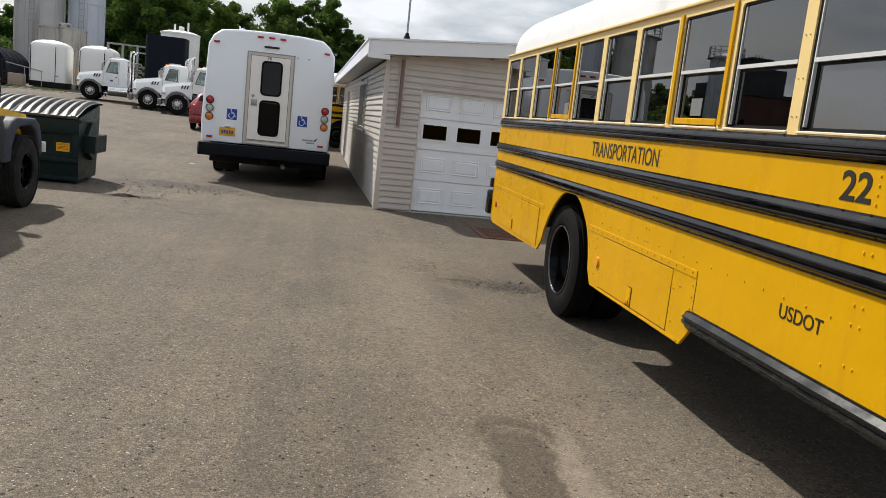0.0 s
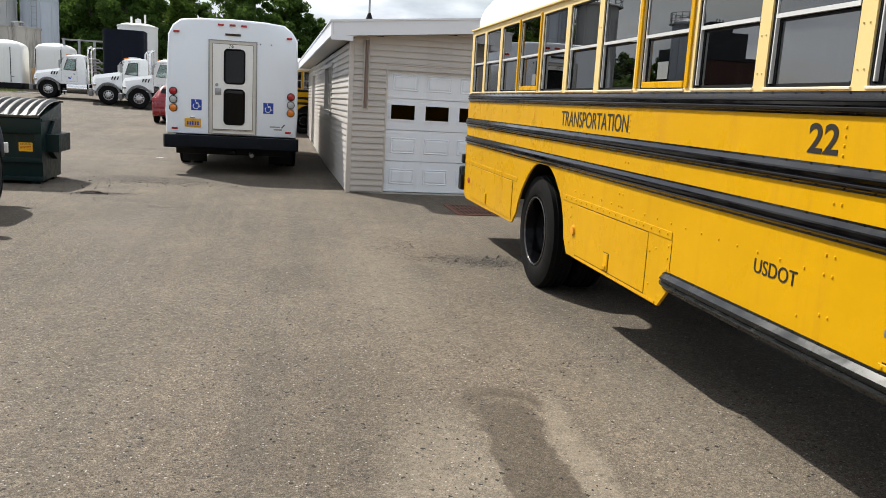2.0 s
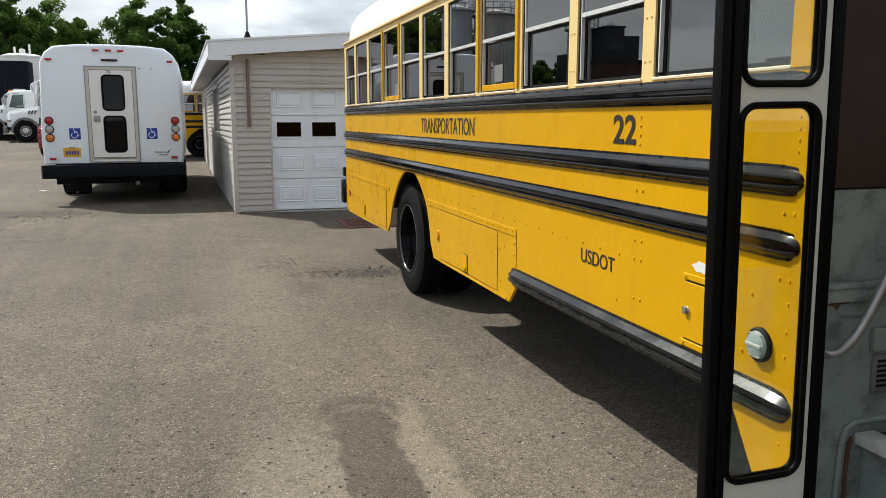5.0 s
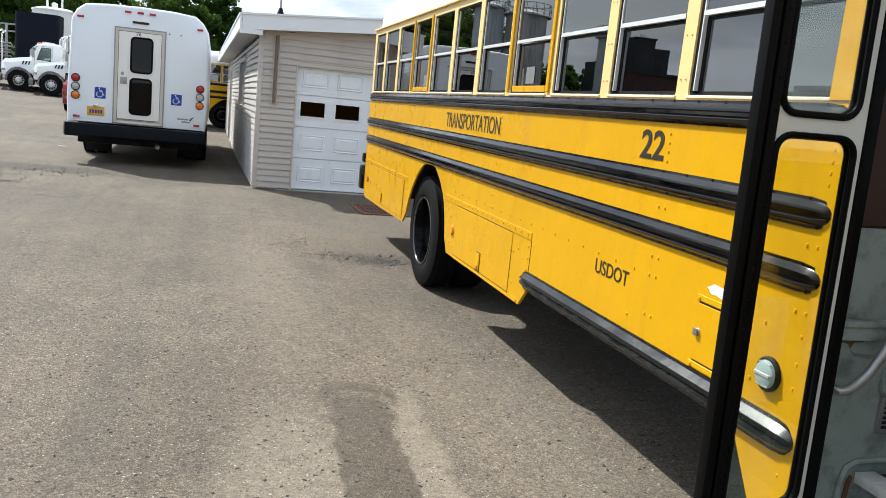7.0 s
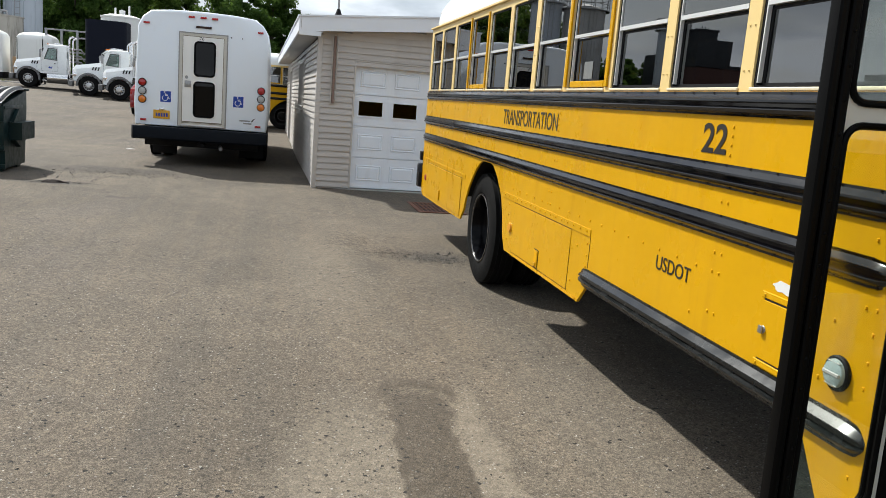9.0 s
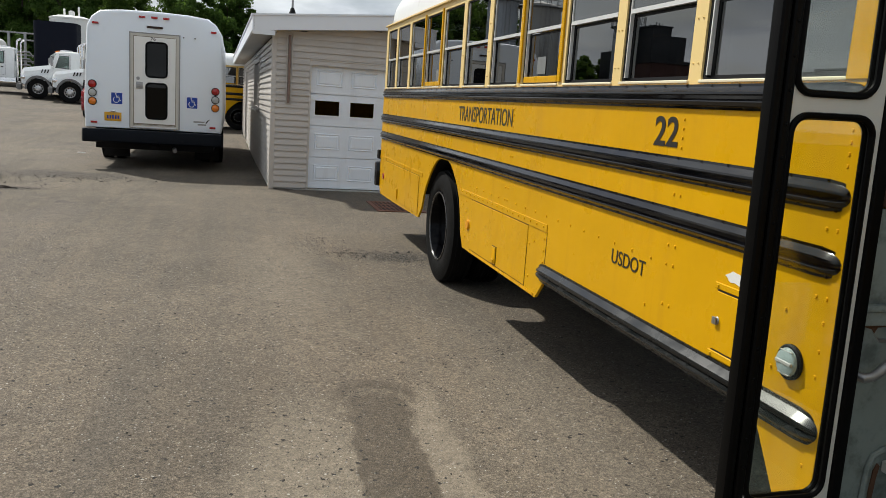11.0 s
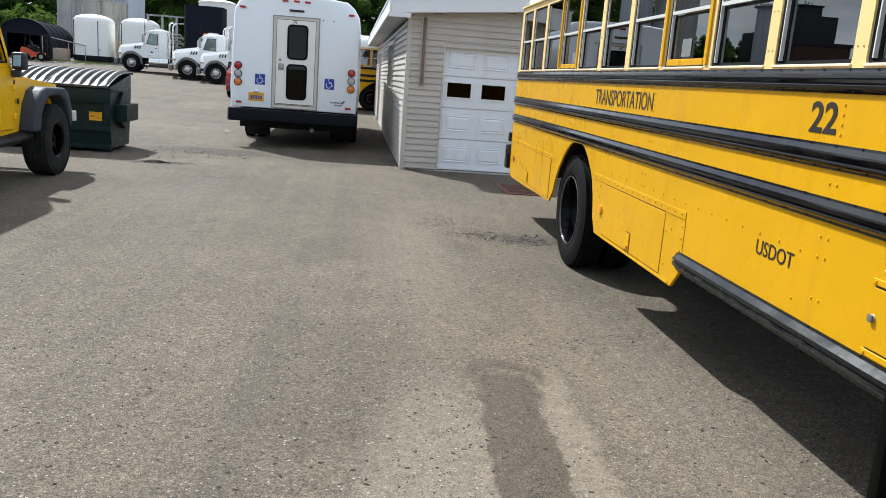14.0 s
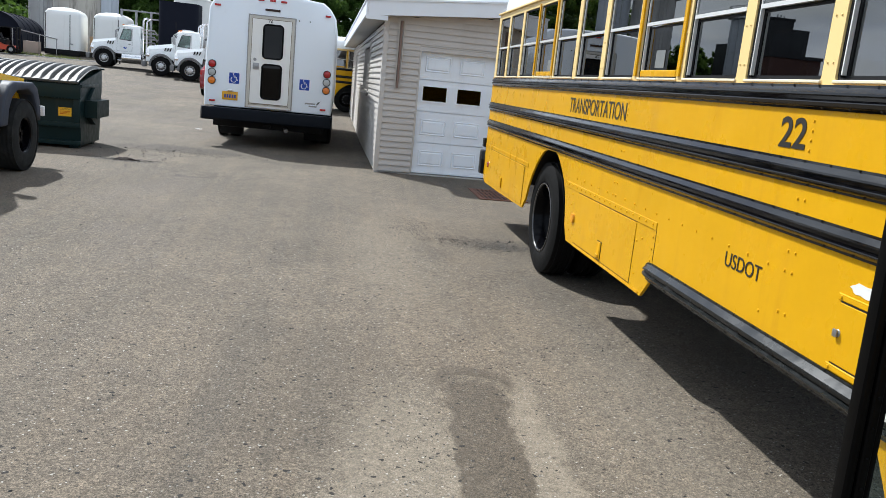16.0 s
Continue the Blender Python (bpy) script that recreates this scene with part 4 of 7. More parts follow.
    cyl(lt, (-0.006, 2.853, 0.873), (-0.012, 2.853, 0.873), 0.016, 0.012, 10)
    box(lt, -0.020, -0.0121, 2.843, 2.868, 0.858, 0.888, 0.004, 2)
    part("latch", lt, STEEL, fuel, "small metal twist latch")
    st = [(2.765 + 0.080 * math.cos(radians(a)) * (1 + 0.16 * math.sin(3.1 * a)), 1.052 + 0.022 * math.sin(radians(a)) * (1 + 0.2 * math.cos(2.3 * a))) for a in range(0, 360, 20)]
    P("torn_sticker", plate(bm_new(), st, [], "x", -0.0015, -0.0004), PAPER, lab="torn white sticker")
    lamp = P("side_lamp", lathe(bm_new(), [(0.0, 0.0), (0.060, 0.0), (0.060, -0.010), (0.055, -0.015), (0.047, -0.015)], (0.0, 2.430, 0.850), "x", 28), BLACK, lab="round clear side lamp in a black bezel")
    bl = bm_new()
    lathe(bl, [(0.049, -0.011), (0.049, -0.017), (0.044, -0.025), (0.030, -0.030), (0.0, -0.032)], (0.0, 2.430, 0.850), "x", 28)
    lens = part("lens", bl, LENS, lamp)
    part("lens_bar", box(bm_new(), -0.0345, -0.020, 2.390, 2.470, 0.843, 0.857, 0.003, 1), GREYLENS, lens)
    for z in (0.812, 0.888):
        part("lens_rib", box(bm_new(), -0.0275, -0.020, 2.40, 2.46, z - 0.002, z + 0.002, 0.001, 1), GREYLENS, lens)
    side = Matrix(((0, 0, -1, 0), (-1, 0, 0, 0), (0, 1, 0, 0), (0, 0, 0, 1)))
    lettering("route_word", "TRANSPORTATION", LETTER, bus, Matrix.Translation((-0.0015, 6.700, 1.496)) @ side, 1.327, 0.118, "black word on the side", 0.003)
    lettering("fleet_number", "22", LETTER, bus, Matrix.Translation((-0.0015, 3.486, 1.498)) @ side, 0.197, 0.127, "black fleet number", 0.018)
    lettering("usdot_word", "USDOT", LETTER, bus, Matrix.Translation((-0.0015, 3.766, 0.911)) @ side, 0.330, 0.069, "black letters on the skirt", 0.0)

    # step well
    P("step_well_wall", plate(bm_new(), [(0.05, 0.30), (1.0, 0.30), (1.0, 1.385), (0.05, 1.385)], [], "y", 2.27, 2.30), INNERGREY, lab="scuffed grey-green step well panel")
    P("barrier", box(bm_new(), 0.05, 1.0, 2.27, 2.315, 1.39, 2.10, 0.01), BROWNVINYL, lab="dark brown vinyl barrier")
    P("ledge", box(bm_new(), 0.05, 1.0, 2.235, 2.269, 1.070, 1.092, 0.008), INNERGREY)
    P("ledge_face", box(bm_new(), 0.05, 1.0, 2.245, 2.2695, 1.026, 1.0695, 0.003), INNERGREY)
    P("rust_patch", plate(bm_new(), [(0.09, 1.022), (0.14, 1.024), (0.19, 1.022), (0.21, 1.024), (0.20, 1.016), (0.165, 1.014), (0.155, 0.996), (0.145, 1.008), (0.12, 1.014)], [], "y", 2.2665, 2.2695), RUST)
    P("paint_chip", plate(bm_new(), [(0.15, 0.996), (0.17, 0.980), (0.24, 0.972), (0.30, 0.978), (0.25, 0.964), (0.18, 0.966)], [], "y", 2.2670, 2.2695), STEEL)
    P("well_front", box(bm_new(), 0.05, 1.0, 1.40, 1.43, 0.30, 1.0), INNERGREY)
    P("well_bottom", box(bm_new(), 0.02, 0.30, 1.43, 2.269, 0.28, 0.305, 0.004), INNERGREY)
    P("riser", box(bm_new(), 0.305, 0.325, 1.43, 2.269, 0.28, 0.535), INNERGREY)
    P("riser", box(bm_new(), 0.58, 0.60, 1.43, 2.269, 0.565, 0.76), INNERGREY)
    P("riser", box(bm_new(), 0.84, 0.86, 1.43, 2.269, 0.785, 0.955), INNERGREY)
    for x0, x1, z in ((0.275, 0.58, 0.55), (0.56, 0.84, 0.775)):
        P("step", box(bm_new(), x0, x1, 1.43, 2.269, z - 0.014, z + 0.004, 0.004), DARKFLOOR)
        nos = P("step_nosing", box(bm_new(), x0 - 0.012, x0 + 0.07, 1.44, 2.262, z - 0.020, z + 0.02, 0.006), TREAD, lab="worn white step nosing")
        for k in range(11):
            part("nosing_rib", box(bm_new(), x0 - 0.015, x0 + 0.066, 1.47 + 0.07 * k, 1.485 + 0.07 * k, z + 0.018, z + 0.024, 0.002, 1), TREAD, nos)
    P("rust_patch", plate(bm_new(), [(0.238, 0.306), (0.252, 0.306), (0.250, 0.40), (0.255, 0.50), (0.262, 0.545), (0.252, 0.556), (0.240, 0.53), (0.234, 0.45), (0.237, 0.38)], [], "y", 2.265, 2.2695), RUST)
    P("well_moulding", tube(bm_new(), [(0.20, 2.262, 0.306), (0.205, 2.262, 0.42), (0.21, 2.262, 0.54), (0.225, 2.262, 0.585), (0.26, 2.262, 0.605), (0.55, 2.262, 0.61)], 0.010, 8), INNERGREY)
    vent = P("vent", box(bm_new(), 0.315, 0.53, 2.258, 2.2695, 0.705, 0.832, 0.004), STEEL)
    for k in range(6):
        part("vent_slot", box(bm_new(), 0.330, 0.515, 2.2555, 2.2578, 0.722 + 0.017 * k, 0.731 + 0.017 * k), BLACK, vent)
    P("cover_plate", box(bm_new(), 0.300, 0.47, 2.252, 2.2695, 0.845, 0.928, 0.006), INNERGREY)
    bm = bm_new()
    tube(bm, [(0.060, 2.265, 0.886), (0.060, 2.235, 0.882), (0.063, 2.21, 0.878), (0.070, 2.195, 0.876), (0.095, 2.19, 0.880), (0.122, 2.19, 0.894), (0.148, 2.19, 0.916), (0.173, 2.19, 0.943), (0.211, 2.19, 1.003), (0.252, 2.19, 1.082), (0.42, 2.19, 1.41)], 0.015, 12)
    P("grab_rail", bm, STEEL, lab="bent aluminium grab rail")
    P("rail_foot", cyl(bm_new(), (0.060, 2.2693, 0.886), (0.060, 2.256, 0.886), 0.028, 0.022, 14), STEEL)
    # outward-opened door leaf
    Y0 = 2.172
    gl = [rrect(-0.322, -0.055, 0.510, 1.646, 0.050, 5), rrect(-0.322, -0.062, 1.706, 2.30, 0.050, 5)]
    leaf = P("door_leaf", plate(bm_new(), rect(-0.3345, -0.0255, 0.33, 2.40), gl, "y", Y0, Y0 + 0.018), DOORGREY, lab="open grey folding door leaf with two panes")
    for loop in gl:
        for yy in (Y0 - 0.003, Y0 + 0.020):
            part("gasket", tube(bm_new(), [(p, yy, q) for p, q in loop], 0.0105, 8, True), RUBBER, leaf)
        part("pane", plate(bm_new(), loop, [], "y", Y0 + 0.007, Y0 + 0.011), CLEARGLASS, leaf)
    part("edge_seal", box(bm_new(), -0.397, -0.366, Y0 - 0.012, Y0 + 0.040, 0.31, 2.42, 0.014, 3), RUBBER, leaf, "thick black rubber door edge")
    part("edge_seal", box(bm_new(), -0.3655, -0.335, Y0 - 0.020, Y0 + 0.030, 0.31, 2.42, 0.012, 3), RUBBER, leaf)
    part("edge_seal", box(bm_new(), -0.025, 0.017, Y0 - 0.012, Y0 + 0.04, 0.31, 2.42, 0.012, 3), RUBBER, leaf)
    bm = bm_new()
    for z in np.arange(0.36, 2.36, 0.09):
        cyl(bm, (-0.351, Y0 - 0.0202, z), (-0.351, Y0 - 0.024, z), 0.006, 0.003, seg=6)
    tagged(part("seal_screws", bm, RUBBER, leaf), kind="stuff")
    # the leaf leans a little on its hinges
    leaf.matrix_basis = Matrix.Translation((-0.2, Y0, 1.2)) @ Matrix.Rotation(radians(-1.0), 4, "Y") @ Matrix.Translation((0.2, -Y0, -1.2))
    return bus


school_bus(pose(1.81, 0, 0), True, "yellow school bus with black rails and its door open")
school_bus(yard(7.27, 31.0, 0.26, 90) @ Matrix.Diagonal((0.92, 0.92, 0.92, 1)), False, "yellow school bus parked behind the garage")


# ---- white shuttle bus ----
shuttle = thing("shuttle_bus", "white shuttle bus with a cream rear door and dark bumper", "bus", pose(-1.45, 16.88, 0))
S = lambda name, bm, mat, lab="", par=None: part(name, bm, mat, par or shuttle, lab)  # noqa: E731


def shell(d, top):
    """Outline of the body's cross section, drawn in by d."""
    return [(-1.255 + d, 0.76 + d * 0.3), (-1.275 + d, 1.2), (-1.215 + d, 2.66 + top), (-1.13 + d, 2.83 + top), (-0.98 + d * 0.8, 2.945 + top), (-0.6, 2.985 + top), (0.0, 3.0 + top), (0.6, 2.985 + top), (0.98 - d * 0.8, 2.945 + top), (1.13 - d, 2.83 + top), (1.235 - d, 2.66 + top), (1.265 - d, 1.2), (1.245 - d, 0.76 + d * 0.3)]


rings = [[(x, y, z) for x, z in shell(d, t)] for y, d, t in ((0.0, 0.055, -0.05), (0.02, 0.022, -0.02), (0.06, 0.005, -0.004), (0.12, 0.0, 0.0), (7.0, 0.0, 0.0), (7.3, 0.1, -0.2))]
body = S("body", loft(bm_new(), rings), SHUTTLEWHITE, "white fibreglass body")
bm = plate(bm_new(), rect(-0.436, 0.44, 0.80, 2.57), [rect(-0.385, 0.39, 0.85, 2.525)], "y", -0.022, -0.0005)
dfr = S("door_frame", bm, SHUTTLEFRAME, "weathered metal door frame")
S("grime_line", plate(bm_new(), rect(-0.3849, 0.3899, 0.851, 2.5249), [rect(-0.372, 0.377, 0.866, 2.512)], "y", -0.012, -0.0006), GRIME, par=dfr)
S("grime_line", plate(bm_new(), rect(-0.458, 0.462, 0.79, 2.592), [rect(-0.4362, 0.4402, 0.801, 2.5695)], "y", -0.003, -0.0006), GRIME, par=dfr)
S("grime_line", box(bm_new(), -0.37, 0.375, -0.0195, -0.0182, 0.866, 0.885), GRIME, par=dfr)
bm = bm_new()
for q0, q1, p0, p1 in ((0.80, 2.57, -0.452, -0.437), (0.80, 2.57, 0.441, 0.456), (2.571, 2.586, -0.452, 0.456)):
    box(bm, p0, p1, -0.028, -0.0005, q0, q1)
S("frame_strip", bm, STEEL, par=dfr)
wh = [rrect(-0.155, 0.222, 1.775, 2.42, 0.07, 5), rrect(-0.155, 0.222, 0.985, 1.655, 0.07, 5)]
door = S("rear_door", plate(bm_new(), rect(-0.375, 0.38, 0.862, 2.515), wh, "y", -0.018, -0.0005), SHUTTLEDOOR, "cream rear door with two dark panes")
for loop in wh:
    S("gasket", tube(bm_new(), [(p, -0.018, q) for p, q in loop], 0.017, 8, True), RUBBER, par=door)
    S("pane", plate(bm_new(), loop, [], "y", -0.010, -0.006), DARKGLASS, par=door)
    S("pane_backing", plate(bm_new(), loop, [], "y", -0.004, -0.001), BLACK, par=door)
bm = box(bm_new(), -0.335, -0.215, -0.032, -0.0182, 1.545, 1.67, 0.006)
S("lock_plate", bm, STEEL, par=door)
bm = cyl(bm_new(), (-0.275, -0.0325, 1.60), (-0.275, -0.055, 1.60), 0.025, 0.02, 12)
S("handle", bm, STEEL, par=door)
S("lock_cylinder", cyl(bm_new(), (-0.30, -0.0182, 1.735), (-0.30, -0.03, 1.735), 0.032, 0.03, 14), STEEL, par=door)
S("threshold", box(bm_new(), -0.39, 0.40, -0.05, -0.023, 0.795, 0.825, 0.004), ALU, par=dfr)
lettering("fleet_number", "76", LETTER, shuttle, Matrix.Translation((-0.075, -0.0185, 2.455)) @ Matrix.Rotation(radians(90), 4, "X"), 0.09, 0.06)
for x, red in ((-1.115, 1), (1.125, 1)):
    for z, mm, nm in ((1.575, REDLENS, "tail_lamp"), (1.415, GREYLENS, "reversing_lamp"), (1.255, AMBERLENS, "turn_lamp")):
        lamp = S(nm, lathe(bm_new(), [(0.0, 0.06), (0.078, 0.06), (0.078, -0.014), (0.07, -0.022), (0.062, -0.02)], (x, 0.0, z), "y", 24), BLACK)
        S("lens", lathe(bm_new(), [(0.066, 0.0), (0.064, -0.02), (0.04, -0.03), (0.0, -0.033)], (x, 0.0, z), "y", 24), mm, par=lamp)
for x, z, w in ((-0.23, 2.875, 0.115), (-0.01, 2.878, 0.115), (0.205, 2.875, 0.115), (-1.05, 2.70, 0.115), (1.075, 2.695, 0.105), (0.0, 2.70, 0.29), (-1.09, 0.865, 0.115), (1.08, 0.868, 0.115)):
    S("marker_lamp", box(bm_new(), x - w / 2, x + w / 2, -0.028, 0.05, z - 0.02, z + 0.02, 0.008), REDLENS if w < 0.2 else BROWNVINYL)
for cx in (-0.683, 0.69):
    sg = S("access_sign", plate(bm_new(), rrect(cx - 0.098, cx + 0.098, 1.225, 1.435, 0.008, 2), [], "y", -0.004, -0.0005), SIGNBLUE, "blue sign with a white wheel shape")
    arc = disc(cx - 0.010, 1.303, 0.058, 18, 120, 385) + disc(cx - 0.010, 1.303, 0.045, 18, 385, 120)
    bm = plate(bm_new(), arc, [], "y", -0.006, -0.0042)
    plate(bm, [(cx - 0.028, 1.395), (cx - 0.013, 1.395), (cx - 0.009, 1.345), (cx + 0.036, 1.345), (cx + 0.058, 1.285), (cx + 0.076, 1.292), (cx + 0.073, 1.303), (cx + 0.063, 1.300), (cx + 0.044, 1.357), (cx + 0.001, 1.357), (cx + 0.001, 1.367), (cx + 0.034, 1.367), (cx + 0.034, 1.378), (cx - 0.002, 1.378), (cx - 0.006, 1.400), (cx - 0.020, 1.405)], [], "y", -0.006, -0.0042)
    plate(bm, disc(cx - 0.018, 1.417, 0.012, 12), [], "y", -0.006, -0.0042)
    S("sign_shape", bm, SIGNWHITE, par=sg)
plate_ob = S("number_plate", box(bm_new(), -0.905, -0.60, -0.012, -0.0005, 0.90, 1.065, 0.003), PLATEGOLD, "gold number plate with dark bars")
bm = bm_new()
for k in range(5):
    box(bm, -0.86 + 0.048 * k, -0.83 + 0.048 * k, -0.0145, -0.0122, 0.94, 1.01)
S("plate_bars", bm, SIGNBLUE, par=plate_ob)
S("plate_lamp", box(bm_new(), -0.80, -0.70, -0.05, -0.0005, 1.075, 1.105, 0.01), CHROME)
bm = bm_new()
for q, p0, p1 in ((0.955, 0.72, 0.93), (0.905, 0.80, 0.96)):
    box(bm, p0, p1, -0.003, -0.0005, q, q + 0.028)
S("maker_bars", bm, STEEL)
S("maker_mark", plate(bm_new(), [(0.94, 0.955), (0.985, 1.01), (1.03, 1.03), (0.99, 0.985), (0.97, 0.95)], [], "y", -0.003, -0.0005), LETTER)
bm = bm_new()
for x in (0.52, 0.73):
    cyl(bm, (x, 0.0, 2.555), (x, -0.012, 2.555), 0.013, seg=8)
S("bolts", bm, BLACK)
bm = loft(bm_new(), [[(x, y, z) for y, z in ((-0.20 + c, 0.50), (-0.235 + c, 0.53), (-0.235 + c, 0.70), (-0.215 + c, 0.745), (0.03, 0.75), (0.03, 0.49))] for x, c in ((-1.285, 0.09), (-1.25, 0.02), (-1.1, 0.0), (1.1, 0.0), (1.255, 0.02), (1.29, 0.09))])
S("rear_bumper", bm, BUMPERNAVY, "dark rubber step bumper")
S("chassis", box(bm_new(), -1.1, 1.1, 0.25, 1.7, 0.36, 0.757, 0.02), BLACK)
S("chassis", box(bm_new(), -0.75, 0.75, 1.701, 6.8, 0.36, 0.757, 0.02), BLACK)
S("tow_bar", box(bm_new(), -0.06, 0.06, -0.02, 0.6, 0.40, 0.47, 0.01), BLACK)
for x in (-1.02, 1.02):
    for dx in (-0.13, 0.13):
        bt = bm_new()
        wheel(bt, None, (x + dx * (1 if x < 0 else 1), 2.35, 0.40), 0.40, 0.22, 0.22, seg=28)
        S("rear_wheel", bt, TYRE)
    bt = bm_new()
    wheel(bt, None, (x * 0.9, 6.4, 0.40), 0.40, 0.22, 0.22, seg=24)
    S("front_wheel", bt, TYRE)
for x0 in (-1.13, 0.68):
    S("mud_flap", box(bm_new(), x0, x0 + 0.50, 1.60, 1.615, 0.10, 0.62, 0.004), BLACK)
S("exhaust", tube(bm_new(), [(0.35, 1.5, 0.42), (0.35, 0.2, 0.40), (0.38, -0.02, 0.38)], 0.04, 10), STEEL)


# ---- jeep-like off-roader ----
JEEPYELLOW = pbr("off_roader_yellow", (1.0, 0.57, 0.002), 0.2, var=0.03, coat=0.35, spec=0.35, dirt=(0.4, 0.22, 0.03), dirt_max=0.15)
FLARE = pbr("grey_black_plastic", (0.036, 0.044, 0.064), 0.6, var=0.15, fine=120, bump=0.15)
MIRRORGLASS = pbr("mirror_glass", (0.60, 0.70, 0.68), 0.05, metal=1.0, var=0.02)
OFFROADTYRE = pbr("dusty_off_road_rubber", (0.018, 0.019, 0.019), 0.85, var=0.25, spec=0.15, fine=90, bump=0.3, dirt=(0.06, 0.06, 0.055), dirt_at=(0.4, 0.7), dirt_max=0.4, dirt_scale=5)
JEEPGLASS = glass("pale_side_glass", (0.55, 0.66, 0.65), 0.01, 0.36)
HARDTOP = pbr("dark_hardtop", (0.03, 0.028, 0.028), 0.5, var=0.15, fine=200, bump=0.2)
jeep = thing("off_road_car", "yellow four-door off-road car with dark flares and hardtop", "car", pose(-4.205, 11.04, 0.094) @ Matrix.Diagonal((0.973, 0.973, 0.973, 1)))
J = lambda name, bm, mat, lab="", par=None: part(name, bm, mat, par or jeep, lab)  # noqa: E731
JW = 1.56  # body width; local x 0 is the right body side, -JW the left
# tub with wheel openings: outline in (y, z)
cut_f = [(0.18 + 0.47 * math.cos(radians(a)), 0.45 + 0.50 * math.sin(radians(a))) for a in range(180, 0, -20)]
cut_r = [(-3.03 + 0.47 * math.cos(radians(a)), 0.45 + 0.50 * math.sin(radians(a))) for a in range(180, 0, -20)]
tub = [(-3.72, 0.60), (-3.52, 0.52), *cut_r, (-2.50, 0.50), (-0.52, 0.50), *cut_f, (0.68, 0.62), (0.74, 0.75), (0.74, 1.08), (-0.70, 1.22), (-0.80, 1.285), (-3.72, 1.30)]
for x0, x1 in ((-0.06, 0.0), (-JW, -JW + 0.06)):
    J("body_side", plate(bm_new(), tub, [], "x", x0, x1), JEEPYELLOW)
J("floor_pan", box(bm_new(), -JW + 0.06, -0.06, -3.7, 0.5, 0.50, 0.56), BLACK)
J("hood", loft(bm_new(), [[(-0.05 - d, y, z - 0.12), (-0.08 - d, y, z - 0.03), (-0.22 - d, y, z), (-0.5, y, z + 0.025), (-JW + 0.5, y, z + 0.025), (-JW + 0.22 + d, y, z), (-JW + 0.08 + d, y, z - 0.03), (-JW + 0.05 + d, y, z - 0.12)] for y, z, d in ((-0.72, 1.25, 0.0), (0.1, 1.20, 0.05), (0.66, 1.14, 0.1), (0.76, 1.06, 0.11))]), JEEPYELLOW, "yellow hood")
J("grille", box(bm_new(), -JW + 0.12, -0.12, 0.741, 0.80, 0.62, 1.08, 0.02), JEEPYELLOW)
J("front_bumper", box(bm_new(), -JW - 0.06, 0.10, 0.90, 1.04, 0.52, 0.68, 0.03), FLARE)
J("tail_panel", box(bm_new(), -JW + 0.06, -0.06, -3.72, -3.68, 0.60, 1.30), JEEPYELLOW)
# doors: lower skins, frames with openings and glass
for name, ya, yb, top in (("front_door", -1.74, -0.70, 0), ("rear_door", -2.60, -1.78, 1)):
    if top == 0:
        lo = [(ya + 0.12, 0.57), (yb - 0.02, 0.57), (yb, 0.70), (yb, 1.30), (ya, 1.30), (ya, 0.80), (ya + 0.03, 0.66)]
        fr = [(ya, 1.301), (yb - 0.02, 1.301), (yb - 0.30, 1.83), (ya, 1.85)]
        gl = [(ya + 0.07, 1.36), (yb - 0.13, 1.36), (yb - 0.36, 1.765), (ya + 0.07, 1.785)]
    else:
        lo = [(ya + 0.36, 0.57), (yb - 0.02, 0.57), (yb, 0.62), (yb, 1.30), (ya, 1.30), (ya, 1.02)]
        fr = [(ya, 1.301), (yb, 1.301), (yb, 1.85), (ya, 1.855)]
        gl = [(ya + 0.07, 1.36), (yb - 0.07, 1.36), (yb - 0.07, 1.785), (ya + 0.07, 1.79)]
    dr = J(name, plate(bm_new(), lo, [], "x", 0.002, 0.022), JEEPYELLOW, "yellow door with a dark handle")
    J("door_gap", tube(bm_new(), [(0.004, p, q) for p, q in lo], 0.007, 6, True), BLACK, par=dr)
    J("window_frame", plate(bm_new(), fr, [gl], "x", -0.045, 0.012), JEEPYELLOW, par=dr)
    J("pane", plate(bm_new(), gl, [], "x", -0.02, -0.016), JEEPGLASS, par=dr)
    J("gasket", tube(bm_new(), [(0.010, p, q) for p, q in gl], 0.012, 6, True), RUBBER, par=dr)
    hb = box(bm_new(), 0.045, 0.062, ya + 0.08, ya + 0.26, 1.17, 1.21, 0.008)
    box(hb, 0.0225, 0.05, ya + 0.085, ya + 0.12, 1.17, 1.21, 0.004)
    box(hb, 0.0225, 0.05, ya + 0.22, ya + 0.255, 1.17, 1.21, 0.004)
    J("handle", hb, FLARE, par=dr)
    for z in (0.68, 1.03):
        J("hinge", box(bm_new(), 0.0225, 0.05, yb - 0.04, yb + 0.07, z, z + 0.075, 0.01), JEEPYELLOW, par=dr)
    J("left_frame", plate(bm_new(), fr, [gl], "x", -JW - 0.012, -JW + 0.045), JEEPYELLOW, par=dr)
    J("left_pane", plate(bm_new(), gl, [], "x", -JW + 0.016, -JW + 0.02), CABGLASS, par=dr)
J("windscreen_frame", loft(bm_new(), [[(-0.06, -0.72, 1.28), (-0.06, -0.66, 1.28), (-0.06, -0.98, 1.84), (-0.06, -1.04, 1.84)], [(0.0, -0.72, 1.28), (0.0, -0.66, 1.28), (0.0, -0.98, 1.84), (0.0, -1.04, 1.84)]]), JEEPYELLOW)
